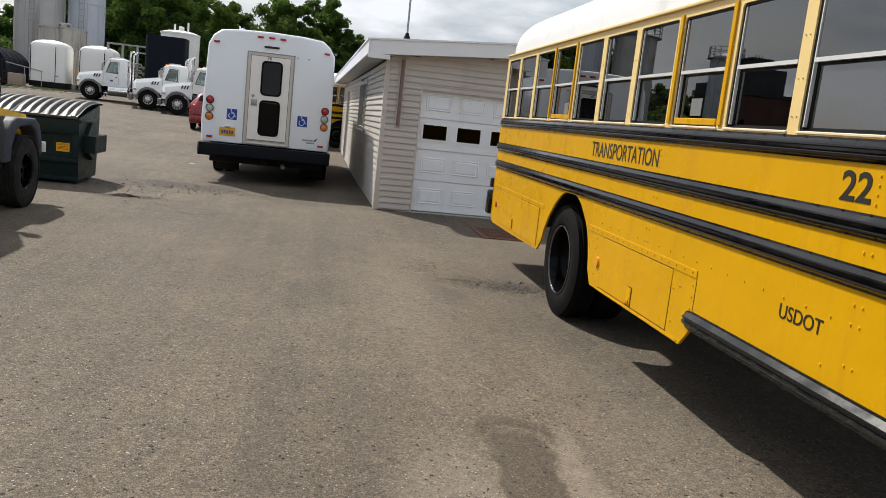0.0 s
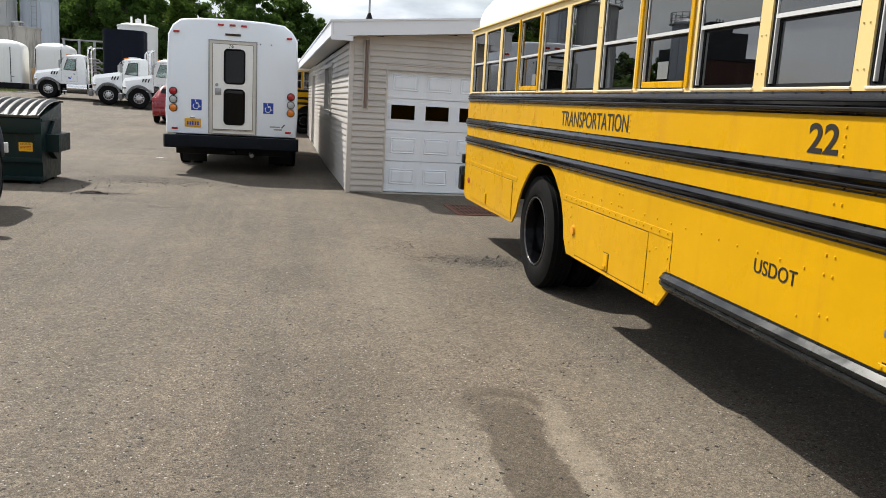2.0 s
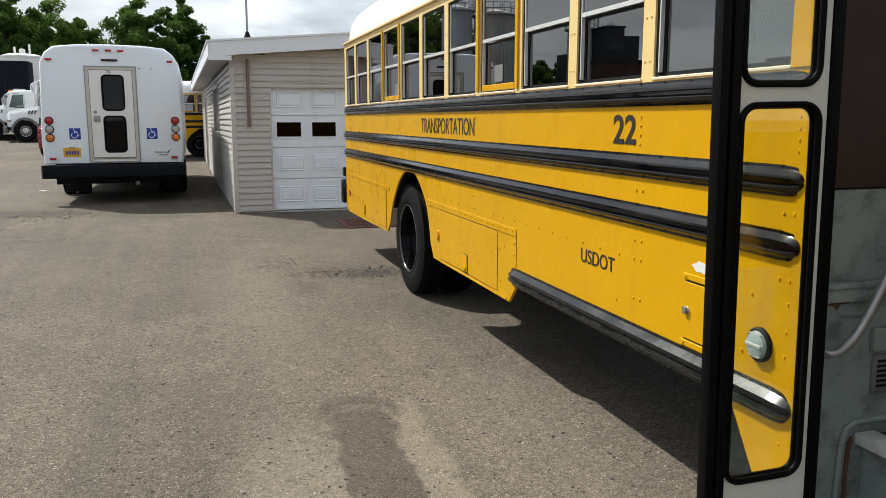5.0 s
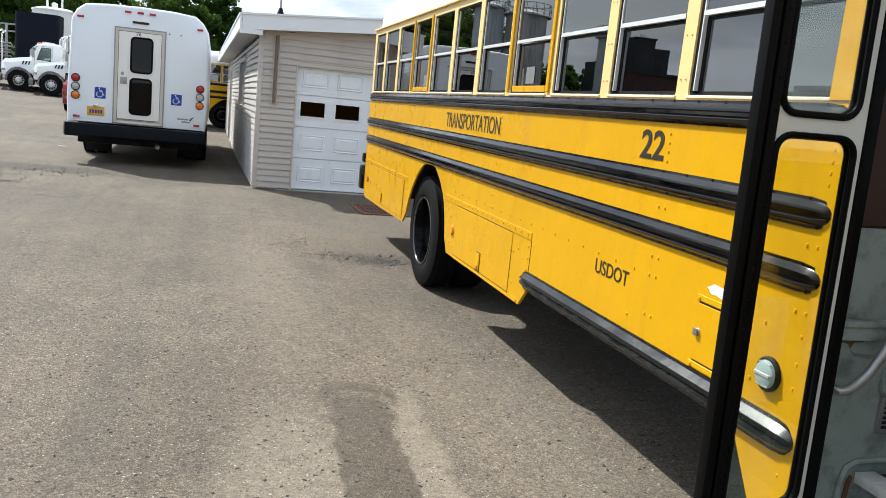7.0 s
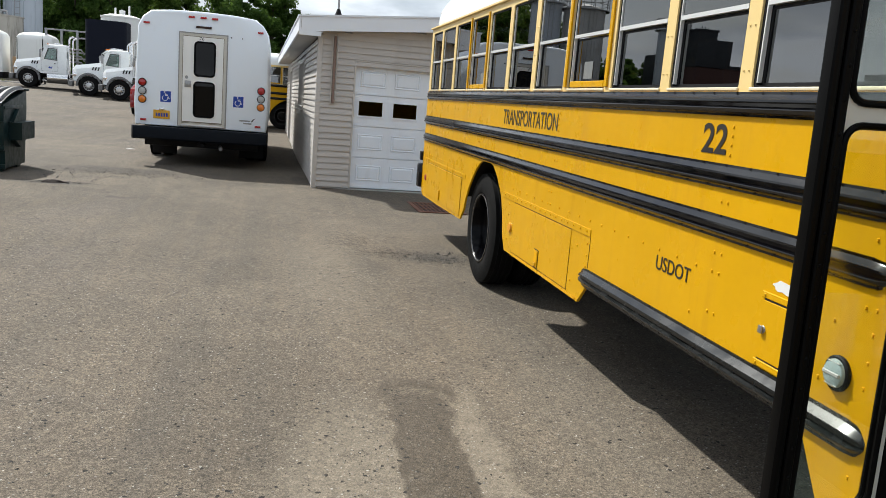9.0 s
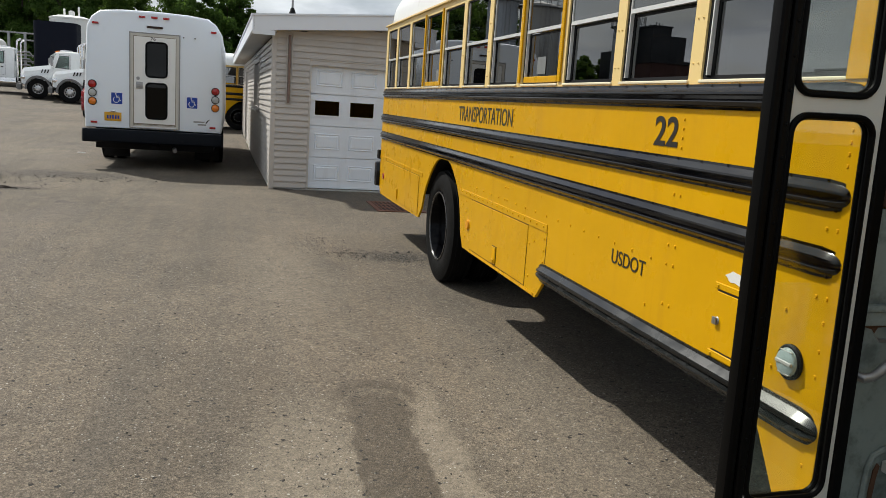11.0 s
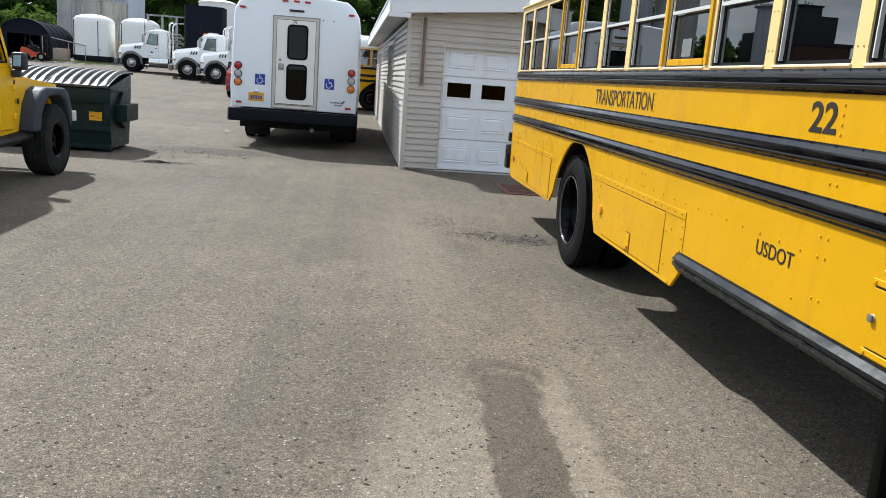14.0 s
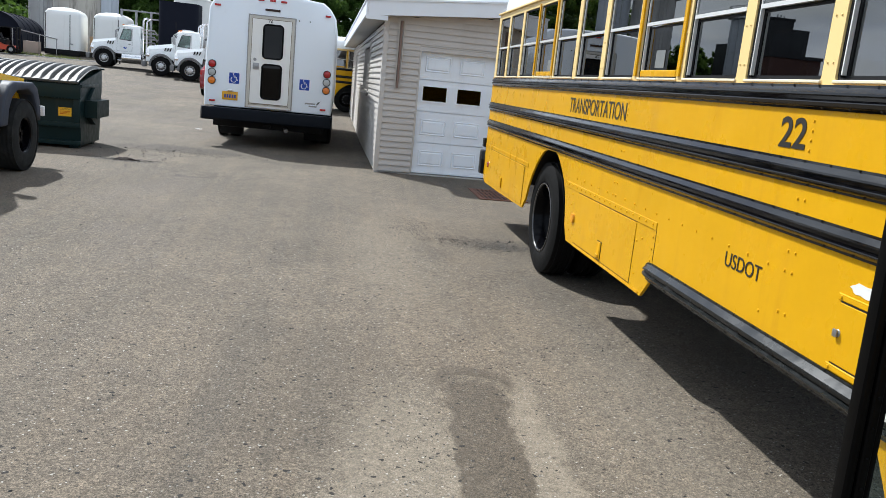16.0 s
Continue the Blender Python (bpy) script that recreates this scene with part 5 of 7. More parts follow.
J("windscreen", loft(bm_new(), [[(-JW + 0.06, -0.70, 1.28), (-JW + 0.06, -0.69, 1.28), (-JW + 0.06, -1.0, 1.84), (-JW + 0.06, -1.01, 1.84)], [(-0.061, -0.70, 1.28), (-0.061, -0.69, 1.28), (-0.061, -1.0, 1.84), (-0.061, -1.01, 1.84)]]), CABGLASS)
J("hardtop", loft(bm_new(), [[(0.012 - d, y, 1.853), (0.012 - d, y, z - 0.04), (-0.04 - d, y, z), (-JW / 2, y, z + 0.03), (-JW + 0.04 + d, y, z), (-JW - 0.012 + d, y, z - 0.04), (-JW - 0.012 + d, y, 1.853)] for y, z, d in ((-1.02, 1.89, 0.02), (-1.15, 1.91, 0.0), (-3.6, 1.92, 0.0), (-3.72, 1.90, 0.02))]), HARDTOP, "dark removable hardtop")
qo = [(-3.72, 1.301), (-2.61, 1.301), (-2.61, 1.852), (-3.72, 1.852)]
qg = rrect(-3.58, -2.72, 1.38, 1.78, 0.05)
for x0, x1 in ((-0.045, 0.012), (-JW - 0.012, -JW + 0.045)):
    q = J("quarter_panel", plate(bm_new(), qo, [qg], "x", x0, x1), HARDTOP)
    J("pane", plate(bm_new(), qg, [], "x", (x0 + x1) / 2, (x0 + x1) / 2 + 0.004), DARKGLASS, par=q)
J("rear_glass", box(bm_new(), -JW + 0.06, -0.06, -3.72, -3.70, 1.32, 1.85), DARKGLASS)
for yc in (0.18, -3.03):
    top = [(0.63, 0.52), (0.60, 0.80), (0.50, 0.98), (0.36, 1.05), (-0.30, 1.07), (-0.46, 1.02), (-0.60, 0.86), (-0.72, 0.52)]
    inn = [(-0.50, 0.52), (-0.46, 0.72), (-0.34, 0.88), (-0.18, 0.955), (0.20, 0.955), (0.36, 0.88), (0.47, 0.70), (0.50, 0.60)]
    poly = [(yc + p, q) for p, q in top] + [(yc + p, q) for p, q in inn]
    for x0, x1 in ((-0.05, 0.20), (-JW - 0.20, -JW + 0.05)):
        bm = plate(bm_new(), poly, [], "x", x0, x1)
        soften(bm, 0.042, 4)
        J("fender_flare", bm, FLARE, "wide dark plastic fender")
    for xw in (0.075, -JW - 0.075):
        bt = bm_new()
        wheel(bt, None, (xw, yc, 0.373), 0.47, 0.30, 0.225, seg=40, lugs=84)
        wt = J("wheel", bt, OFFROADTYRE, "knobbly off-road tyre")
        sg = 1 if xw > -0.5 else -1
        br = bm_new()
        lathe(br, [(0.23, 0.12 * sg), (0.225, 0.135 * sg), (0.21, 0.12 * sg), (0.195, 0.02 * sg), (0.10, 0.01 * sg), (0.09, 0.03 * sg), (0.045, 0.035 * sg), (0.04, 0.06 * sg), (0.0, 0.062 * sg)], (xw, yc, 0.373), "x", 30)
        rm = part("rim", br, RIMBLACK, wt)
        bs = bm_new()
        for k in range(5):
            a = 2 * math.pi * k / 5
            vs = bmesh.ops.create_cube(bs, size=1.0, matrix=Matrix.Translation((xw + 0.055 * sg, yc, 0.373)) @ Matrix.Rotation(a, 4, "X") @ Matrix.Translation((0, 0, 0.115)) @ Matrix.Diagonal((0.045, 0.07, 0.16, 1)))
        part("spokes", bs, RIMBLACK, wt)
bm = loft(bm_new(), [[(0.02, y, 0.44 + z), (0.10 + o, y, 0.42 + z), (0.12 + o, y, 0.46 + z), (0.09 + o, y, 0.50 + z), (0.0, y, 0.51 + z)] for y, o, z in ((-2.52, 0.0, 0.0), (-2.36, 0.06, -0.01), (-1.9, 0.06, -0.01), (-1.78, 0.10, 0.0), (-1.52, 0.10, 0.0), (-1.42, 0.05, -0.01), (-1.0, 0.05, -0.01), (-0.42, 0.02, 0.02))])
J("side_step", bm, BLACK, "dark moulded side step")
mr = J("mirror", box(bm_new(), 0.045, 0.20, -0.80, -0.66, 1.28, 1.49, 0.045, 4), HARDTOP, "dark door mirror")
J("mirror_glass", prism(bm_new(), [(-0.8005, 1.325), (-0.832, 1.325), (-0.808, 1.455), (-0.8005, 1.455)], "x", 0.082, 0.170), MIRRORGLASS, par=mr)
J("mirror_arm", box(bm_new(), 0.022, 0.13, -0.76, -0.69, 1.19, 1.28, 0.02), FLARE, par=mr)
J("badge", box(bm_new(), 0.0225, 0.026, -0.60, -0.55, 0.86, 0.93), LETTER)
J("badge", box(bm_new(), 0.001, 0.004, -0.66, -0.60, 1.10, 1.15), LETTER)
J("cabin", box(bm_new(), -JW + 0.1, -0.1, -3.4, -0.9, 0.57, 1.20, 0.05), HARDTOP)
for y in (-1.55, -2.45):
    for x in (-0.42, -1.14):
        st = J("seat_back", loft(bm_new(), [[(x - 0.22, y + d, z), (x + 0.22, y + d, z), (x + 0.20, y + d + 0.12, z), (x - 0.20, y + d + 0.12, z)] for z, d in ((1.1, 0.1), (1.45, 0.0), (1.50, 0.01))]), HARDTOP)
J("marker_lamp", box(bm_new(), 0.10, 0.16, 0.62, 0.68, 0.88, 0.93, 0.01), AMBERLENS)
J("front_plate", box(bm_new(), 0.101, 0.19, 0.93, 0.98, 0.58, 0.72, 0.01), SIGNWHITE)

# ---- dumpster ----
BIN = pbr("dark_green_bin_paint", (0.006, 0.019, 0.020), 0.42, var=0.25, scale=3, spec=0.2, dirt=(0.05, 0.045, 0.04), dirt_at=(0.58, 0.78), dirt_max=0.35, dirt_scale=2.5, streak=True)
LID = pbr("black_plastic_lid", (0.008, 0.008, 0.009), 0.48, spec=1.0, var=0.15, scale=6, dirt=(0.06, 0.055, 0.05), dirt_at=(0.6, 0.85), dirt_max=0.2)
WARN = pbr("yellow_warning_label", (0.75, 0.42, 0.01), 0.5, var=0.06)
dump = thing("dumpster", "dark green steel dumpster with ribbed black lids", "dumpster", pose(-4.19, 14.11, 0, 0, 0, 2.0))
D = lambda name, bm, mat, lab="", par=None: part(name, bm, mat, par or dump, lab)  # noqa: E731
DW = 1.93
prof = [(0.03, 0.05), (0.0, 0.34), (-0.02, 0.36), (-0.02, 0.98), (-0.06, 1.03), (-0.05, 1.06), (1.34, 1.27), (1.34, 0.95), (1.18, 0.05)]
D("bin_body", plate(bm_new(), prof, [], "x", -DW, 0.0), BIN, "dark green welded steel box")
D("top_band", box(bm_new(), -DW - 0.01, 0.012, -0.085, -0.0605, 0.80, 1.03, 0.01), BIN)
D("mid_rib", box(bm_new(), -DW, 0.004, -0.055, -0.0205, 0.34, 0.42, 0.012), BIN)
D("bottom_rib", box(bm_new(), -DW, 0.004, -0.03, 0.0295, 0.05, 0.12, 0.01), BIN)
D("corner_rib", box(bm_new(), -0.10, 0.006, -0.06, -0.0205, 0.42, 0.80, 0.01), BIN)
D("rim", box(bm_new(), 0.0005, 0.03, -0.06, 1.0, 0.985, 1.04, 0.008), BIN)
for x0, x1 in ((0.002, 0.20), (-DW - 0.20, -DW - 0.002)):
    pk = D("fork_pocket", plate(bm_new(), [(0.22, 0.50), (1.02, 0.50), (1.02, 0.78), (0.22, 0.78)], [], "x", x0, x1), BIN)
    D("pocket_brace", plate(bm_new(), [(0.30, 0.781), (0.95, 0.781), (0.62, 0.98)], [], "x", min(x0, x1, key=abs), min(x0, x1, key=abs) + (0.06 if x0 > -1 else -0.06)), BIN, par=pk)
    D("pocket_brace", plate(bm_new(), [(0.30, 0.499), (0.95, 0.499), (0.62, 0.36)], [], "x", min(x0, x1, key=abs), min(x0, x1, key=abs) + (0.08 if x0 > -1 else -0.08)), BIN, par=pk)
for k in range(2):
    x0 = -DW + 0.01 + k * (DW / 2)
    lid = bm_new()
    nx, ny = 112, 10
    rows = []
    for j in range(ny + 1):
        v = j / ny
        row = []
        for i in range(nx + 1):
            u = i / nx
            x = x0 + u * (DW / 2 - 0.02)
            rib = (0.5 + 0.5 * max(-1.0, min(1.0, 2.6 * math.cos(2 * math.pi * (u * 7.0 - 0.5)) - 0.1))) * 0.052 * min(1, 8 * v + 0.2, 9 * (1 - v) + 0.3)
            sag = -0.012 * math.sin(math.pi * u) * (0.3 + 0.7 * (1 - v))
            row.append((x, -0.10 + 1.48 * v, 1.085 + 0.19 * v + 0.075 * math.sin(math.pi * v) + rib + sag + 0.006 * math.sin(9 * u + 5 * k)))
        rows.append(row)
    loft(lid, rows, False, False)
    lob = D("lid", lid, LID, "black ribbed plastic lid")
    D("lid_edge", box(bm_new(), x0, x0 + DW / 2 - 0.02, -0.115, -0.098, 1.045, 1.085, 0.006), LID, par=lob)
D("hinge_bar", tube(bm_new(), [(-DW - 0.02, 1.38, 1.285), (0.03, 1.38, 1.285)], 0.018, 8), BIN)
lb = D("warning_label", plate(bm_new(), rect(-0.335, -0.135, 0.515, 0.655), [], "y", -0.025, -0.0205), WARN, "yellow warning label with dark bars")
lettering("warning_word", "CAUTION", LETTER, lb, Matrix.Translation((-0.312, -0.0256, 0.615)) @ Matrix(((1, 0, 0, 0), (0, 0, -1, 0), (0, 1, 0, 0), (0, 0, 0, 1))), 0.154, 0.027, "dark warning word", 0.002)
bm = bm_new()
for q in (0.59, 0.57, 0.55):
    box(bm, -0.315, -0.155, -0.0265, -0.0252, q, q + 0.006)
D("label_bars", bm, REDLENS, par=lb)
for x in (-DW + 0.12, -0.12):
    for y in (0.15, 1.0):
        D("foot", box(bm_new(), x - 0.07, x + 0.07, y - 0.1, y + 0.1, 0.0, 0.051, 0.004), BIN)

# ---- lorries ----
LORRYWHITE = pbr("lorry_white", (0.86, 0.88, 0.88), 0.3, var=0.02, coat=0.3, dirt=(0.5, 0.48, 0.45), dirt_max=0.3)
LORRYGLASS = glass("green_cab_glass", (0.50, 0.66, 0.61), 0.01, 0.13)
FENDERGREY = pbr("grey_fender", (0.16, 0.16, 0.16), 0.55, var=0.1)


def lorry(m):
    """Bonneted lorry; front points along -x, near side faces -y. Origin under the front axle's middle."""
    t = thing("lorry", "white bonneted lorry with polished wheels and tall exhaust", "lorry", m, group="parked lorries")
    L = lambda name, bm, mat, lab="", par=None: part(name, bm, mat, par or t, lab)  # noqa: E731
    hw = 1.05
    hood = loft(bm_new(), [[(x, -w, zb), (x, -w, zt - 0.16), (x, -w + 0.14, zt), (x, w - 0.14, zt), (x, w, zt - 0.16), (x, w, zb)] for x, w, zb, zt in ((-0.78, 0.62, 0.75, 1.36), (-0.66, 0.80, 0.72, 1.52), (0.0, 0.92, 1.0, 1.64), (0.55, 1.0, 0.9, 1.74), (0.62, 1.0, 0.9, 1.76))])
    h = L("hood", hood, LORRYWHITE, "white sloping hood")
    for k in range(3):
        L("vent", plate(bm_new(), [(0.14 + 0.14 * k, 1.36), (0.20 + 0.14 * k, 1.36), (0.26 + 0.14 * k, 1.54), (0.20 + 0.14 * k, 1.54)], [], "y", -1.01, -0.93), BLACK, par=h)
    L("grille", box(bm_new(), -0.83, -0.775, -0.5, 0.5, 0.78, 1.30, 0.02), CHROME)
    L("bumper", box(bm_new(), -1.0, -0.80, -1.15, 1.15, 0.42, 0.74, 0.05), FENDERGREY)
    for s in (-1, 1):
        arch = [(0.64 * math.cos(radians(a)), 0.52 + 0.68 * math.sin(radians(a))) for a in range(-5, 186, 10)]
        inn = [(0.54 * math.cos(radians(a)), 0.52 + 0.57 * math.sin(radians(a))) for a in range(185, -6, -10)]
        L("fender", plate(bm_new(), arch + inn, [], "y", s * 0.72, s * 1.17), FENDERGREY, "grey wheel arch")
        L("fender_top", plate(bm_new(), [(-0.60, 0.80), (-0.42, 1.16), (-0.05, 1.30), (0.40, 1.25), (0.60, 0.95), (0.40, 1.02), (0.0, 1.18), (-0.38, 1.02)], [], "y", s * 0.60, s * 1.12), LORRYWHITE)
        bt = bm_new()
        lathe(bt, [(0.27, -0.14), (0.36, -0.15), (0.49, -0.14), (0.52, -0.11), (0.52, 0.11), (0.49, 0.14), (0.36, 0.15), (0.27, 0.14)], (0, s * 1.0, 0.52), "y", 28)
        w = L("front_wheel", bt, TYRE)
        bt = bm_new()
        lathe(bt, [(0.275, s * 0.13), (0.265, s * 0.10), (0.25, s * 0.06), (0.12, s * 0.13), (0.10, s * 0.20), (0.0, s * 0.21)], (0, s * 1.0, 0.52), "y", 28)
        part("rim", bt, ALU, w, "dull polished rim")
        hole = finish("rim_hole", cyl(bm_new(), (0, -0.012, 0), (0, 0.012, 0), 0.042, seg=8), BLACK)
        for k in range(10):
            a = 2 * math.pi * k / 10
            share("rim_hole", hole, w, pose(0.195 * math.cos(a), s * 1.094, 0.52 + 0.195 * math.sin(a)))
        for xr in (4.6, 5.9):
            bt = bm_new()
            lathe(bt, [(0.30, -0.28), (0.49, -0.28), (0.52, -0.24), (0.52, 0.24), (0.49, 0.28), (0.30, 0.28), (0.0, s * 0.1)], (xr, s * 0.92, 0.52), "y", 20)
            L("rear_wheel", bt, TYRE)
        L("fuel_tank", cyl(bm_new(), (1.0, s * 0.95, 0.62), (2.1, s * 0.95, 0.62), 0.30, seg=18), CHROME, "polished fuel tank")
        mo = L("mirror", box(bm_new(), 0.62, 0.72, s * 1.30 - 0.08, s * 1.30 + 0.08, 1.75, 2.20, 0.03), STEEL)
        L("mirror_arm", tube(bm_new(), [(0.80, s * 1.05, 2.22), (0.68, s * 1.30, 2.20)], 0.015, 6), BLACK, par=mo)
        L("exhaust", tube(bm_new(), [(2.18, s * 0.98, 0.7), (2.18, s * 0.98, 2.9), (2.24, s * 0.98, 3.0), (2.40, s * 0.98, 3.06)], 0.055, 12), CHROME, "tall polished exhaust stack")
    cab = [(0.62, 0.85), (0.63, 1.78), (0.88, 2.38), (1.05, 2.48), (1.95, 2.50), (2.02, 2.42), (2.02, 0.85)]
    side_win = [(0.84, 1.68), (1.50, 1.64), (1.50, 2.30), (1.06, 2.30)]
    rear_win = [(1.56, 1.75), (1.85, 1.75), (1.85, 2.2), (1.56, 2.2)]
    for s in (-1, 1):
        c = L("cab_side", plate(bm_new(), cab, [side_win], "y", s * (hw - 0.06), s * hw), LORRYWHITE, "white cab side")
        L("pane", plate(bm_new(), side_win, [], "y", s * (hw - 0.035), s * (hw - 0.03)), LORRYGLASS, par=c)
        L("gasket", tube(bm_new(), [(p, s * (hw + 0.004), q) for p, q in side_win], 0.022, 6, True), BLACK, par=c)
        L("door_seam", tube(bm_new(), [(p, s * (hw + 0.001), q) for p, q in ((0.74, 2.02), (0.70, 1.0), (1.56, 1.0), (1.56, 2.36), (1.02, 2.38))], 0.008, 4), FENDERGREY, par=c)
        L("headlamp", box(bm_new(), -0.80, -0.60, s * 0.66, s * 0.86, 0.98, 1.18, 0.03), CHROME)
        L("mud_flap", box(bm_new(), 0.60, 0.64, s * 0.75, s * 1.16, 0.22, 0.80), BLACK)
        L("door_handle", box(bm_new(), 1.35, 1.47, s * hw, s * (hw + 0.03), 1.42, 1.46, 0.006), BLACK, par=c)
        L("door_decal", plate(bm_new(), [(1.05, 1.18), (1.12, 1.27), (1.2, 1.21), (1.28, 1.30), (1.22, 1.14)], [], "y", s * hw, s * (hw + 0.003)), SIGNBLUE, par=c)
        L("cab_step", box(bm_new(), 0.75, 1.3, s * 0.8, s * 1.08, 0.42, 0.48, 0.01), CHROME)
    L("cab_front", loft(bm_new(), [[(0.63, y, 1.70), (0.60, y, 1.78), (0.66, y, 1.80)] for y in (-hw + 0.06, hw - 0.06)]), LORRYWHITE)
    L("windscreen", loft(bm_new(), [[(0.65, y, 1.78), (0.67, y, 1.78), (0.89, y, 2.37), (0.87, y, 2.37)] for y in (-hw + 0.061, hw - 0.061)]), LORRYGLASS)
    L("sun_visor", loft(bm_new(), [[(0.70, y, 2.30), (0.72, y, 2.27), (0.94, y, 2.44), (0.92, y, 2.46)] for y in (-hw + 0.05, hw - 0.05)]), LORRYWHITE)
    L("cab_roof", loft(bm_new(), [[(0.87, y, 2.37 + d), (1.05, y, 2.48 + d), (1.95, y, 2.50 + d), (2.02, y, 2.42 + d), (2.02, y, 2.36 + d), (0.9, y, 2.30 + d)] for y, d in ((-hw + 0.061, 0.0), (-0.5, 0.07), (0.5, 0.07), (hw - 0.061, 0.0))]), LORRYWHITE)
    L("cab_back", plate(bm_new(), rect(-hw + 0.06, hw - 0.06, 0.85, 2.40), [rrect(-0.5, 0.5, 1.8, 2.2, 0.05)], "x", 1.96, 2.01), LORRYWHITE)
    for y in (-0.6, 0.0, 0.6):
        L("roof_lamp", box(bm_new(), 0.95, 1.05, y - 0.05, y + 0.05, 2.53, 2.58, 0.01), AMBERLENS)
    L("air_horn", cyl(bm_new(), (1.2, 0.3, 2.62), (1.7, 0.3, 2.62), 0.05, 0.03, 10), CHROME)
    L("aerial", tube(bm_new(), [(0.75, -1.0, 1.9), (0.74, -1.02, 3.0)], 0.010, 5), BLACK)
    L("frame_rails", box(bm_new(), -0.6, 7.0, -0.42, 0.42, 0.62, 0.86, 0.01), BLACK)
    L("cab_inside", box(bm_new(), 0.9, 1.9, -0.9, 0.9, 0.9, 1.72, 0.05), BLACK)
    L("body_frame", box(bm_new(), 2.5, 6.8, -1.1, 1.1, 0.87, 1.05, 0.02), FENDERGREY)
    return t


first = lorry(yard(-7.55, 46.0, 0.55, 8))
copy_thing(first, yard(-9.55, 48.6, 0.62, 10))
copy_thing(first, yard(-10.1, 51.2, 0.70, 12))
copy_thing(first, yard(-13.6, 53.0, 0.77, 6))

# ---- red hatchback beyond the shuttle bus ----
CARRED = pbr("car_red", (0.24, 0.006, 0.010), 0.22, var=0.04, coat=0.8)
car = thing("hatchback", "red hatchback parked beyond the shuttle bus", "car", yard(-4.3, 33.2, 0.30))
C = lambda name, bm, mat, lab="", par=None: part(name, bm, mat, par or car, lab)  # noqa: E731
secs = []
for y, wl, zb, zt, wt in ((0.0, 0.72, 0.42, 0.95, 0.66), (0.08, 0.84, 0.30, 1.02, 0.70), (0.30, 0.88, 0.26, 1.38, 0.60), (0.75, 0.89, 0.24, 1.50, 0.58), (2.0, 0.89, 0.22, 1.50, 0.58), (2.7, 0.88, 0.22, 1.10, 0.66), (3.8, 0.86, 0.24, 0.92, 0.66), (4.1, 0.74, 0.34, 0.70, 0.60)):
    mz = min(0.98, zt - 0.08)
    secs.append([(-wl, y, zb), (-wl - 0.02, y, (zb + mz) / 2), (-wl, y, mz), (-wt, y, zt - 0.05), (-wt + 0.12, y, zt), (wt - 0.12, y, zt), (wt, y, zt - 0.05), (wl, y, mz), (wl + 0.02, y, (zb + mz) / 2), (wl, y, zb)])
part("body", loft(bm_new(), secs), CARRED, car, "red painted body", 60)
C("rear_window", plate(bm_new(), [(-0.58, 1.08), (0.58, 1.08), (0.50, 1.34), (-0.50, 1.34)], [], "y", 0.16, 0.20), DARKGLASS)
for x in (-0.72, 0.72):
    C("tail_lamp", box(bm_new(), x - 0.13, x + 0.13, 0.03, 0.2, 0.78, 1.0, 0.04), REDLENS)
    for y in (0.75, 3.25):
        bt = bm_new()
        wheel(bt, None, (x * 1.08, y, 0.31), 0.31, 0.19, 0.2, seg=24)
        C("wheel", bt, TYRE)
C("bumper", box(bm_new(), -0.84, 0.84, -0.06, 0.1, 0.34, 0.58, 0.05), CARRED)
C("number_plate", box(bm_new(), -0.16, 0.16, -0.01, 0.03, 0.70, 0.84, 0.005), PLATEGOLD)
C("side_glass", plate(bm_new(), [(0.5, 1.03), (2.5, 1.03), (1.95, 1.40), (0.75, 1.40)], [], "x", -0.865, -0.84), DARKGLASS)


# ---- plant yard in the distance ----
TANKWHITE = pbr("white_tank_paint", (0.88, 0.88, 0.84), 0.4, var=0.04, dirt=(0.5, 0.48, 0.43), dirt_max=0.4, dirt_scale=0.6, streak=True)
TANKBLACK = pbr("black_tank_paint", (0.010, 0.012, 0.021), 0.55, var=0.25, scale=0.6, spec=0.08)
SILO = pbr("weathered_silo_steel", (0.49, 0.49, 0.48), 0.5, metal=0.2, var=0.12, scale=0.5, dirt=(0.20, 0.17, 0.14), dirt_at=(0.48, 0.7), dirt_max=0.6, dirt_scale=0.5, streak=True)
SILOBLUE = pbr("pale_blue_silo_paint", (0.50, 0.54, 0.59), 0.45, var=0.06, scale=0.5, dirt=(0.28, 0.29, 0.31), dirt_max=0.5, dirt_scale=0.4, streak=True)
STAINED = pbr("stained_concrete_tank", (0.42, 0.40, 0.36), 0.8, var=0.2, scale=1.0, dirt=(0.10, 0.09, 0.08), dirt_at=(0.48, 0.68), dirt_max=0.8, dirt_scale=0.7, streak=True)
FORKORANGE = pbr("orange_paint", (0.55, 0.075, 0.03), 0.4, var=0.08)
BRICK = pbr("dark_brick_wall", (0.09, 0.045, 0.038), 0.85, var=0.2, scale=2)
DARKWALL = pbr("dark_plant_cladding", (0.03, 0.032, 0.036), 0.6, var=0.2, scale=0.5)
CRATE = pbr("beige_crate", (0.38, 0.30, 0.24), 0.7, var=0.12)
TIMBER = pbr("tan_board", (0.42, 0.28, 0.16), 0.7, var=0.15)


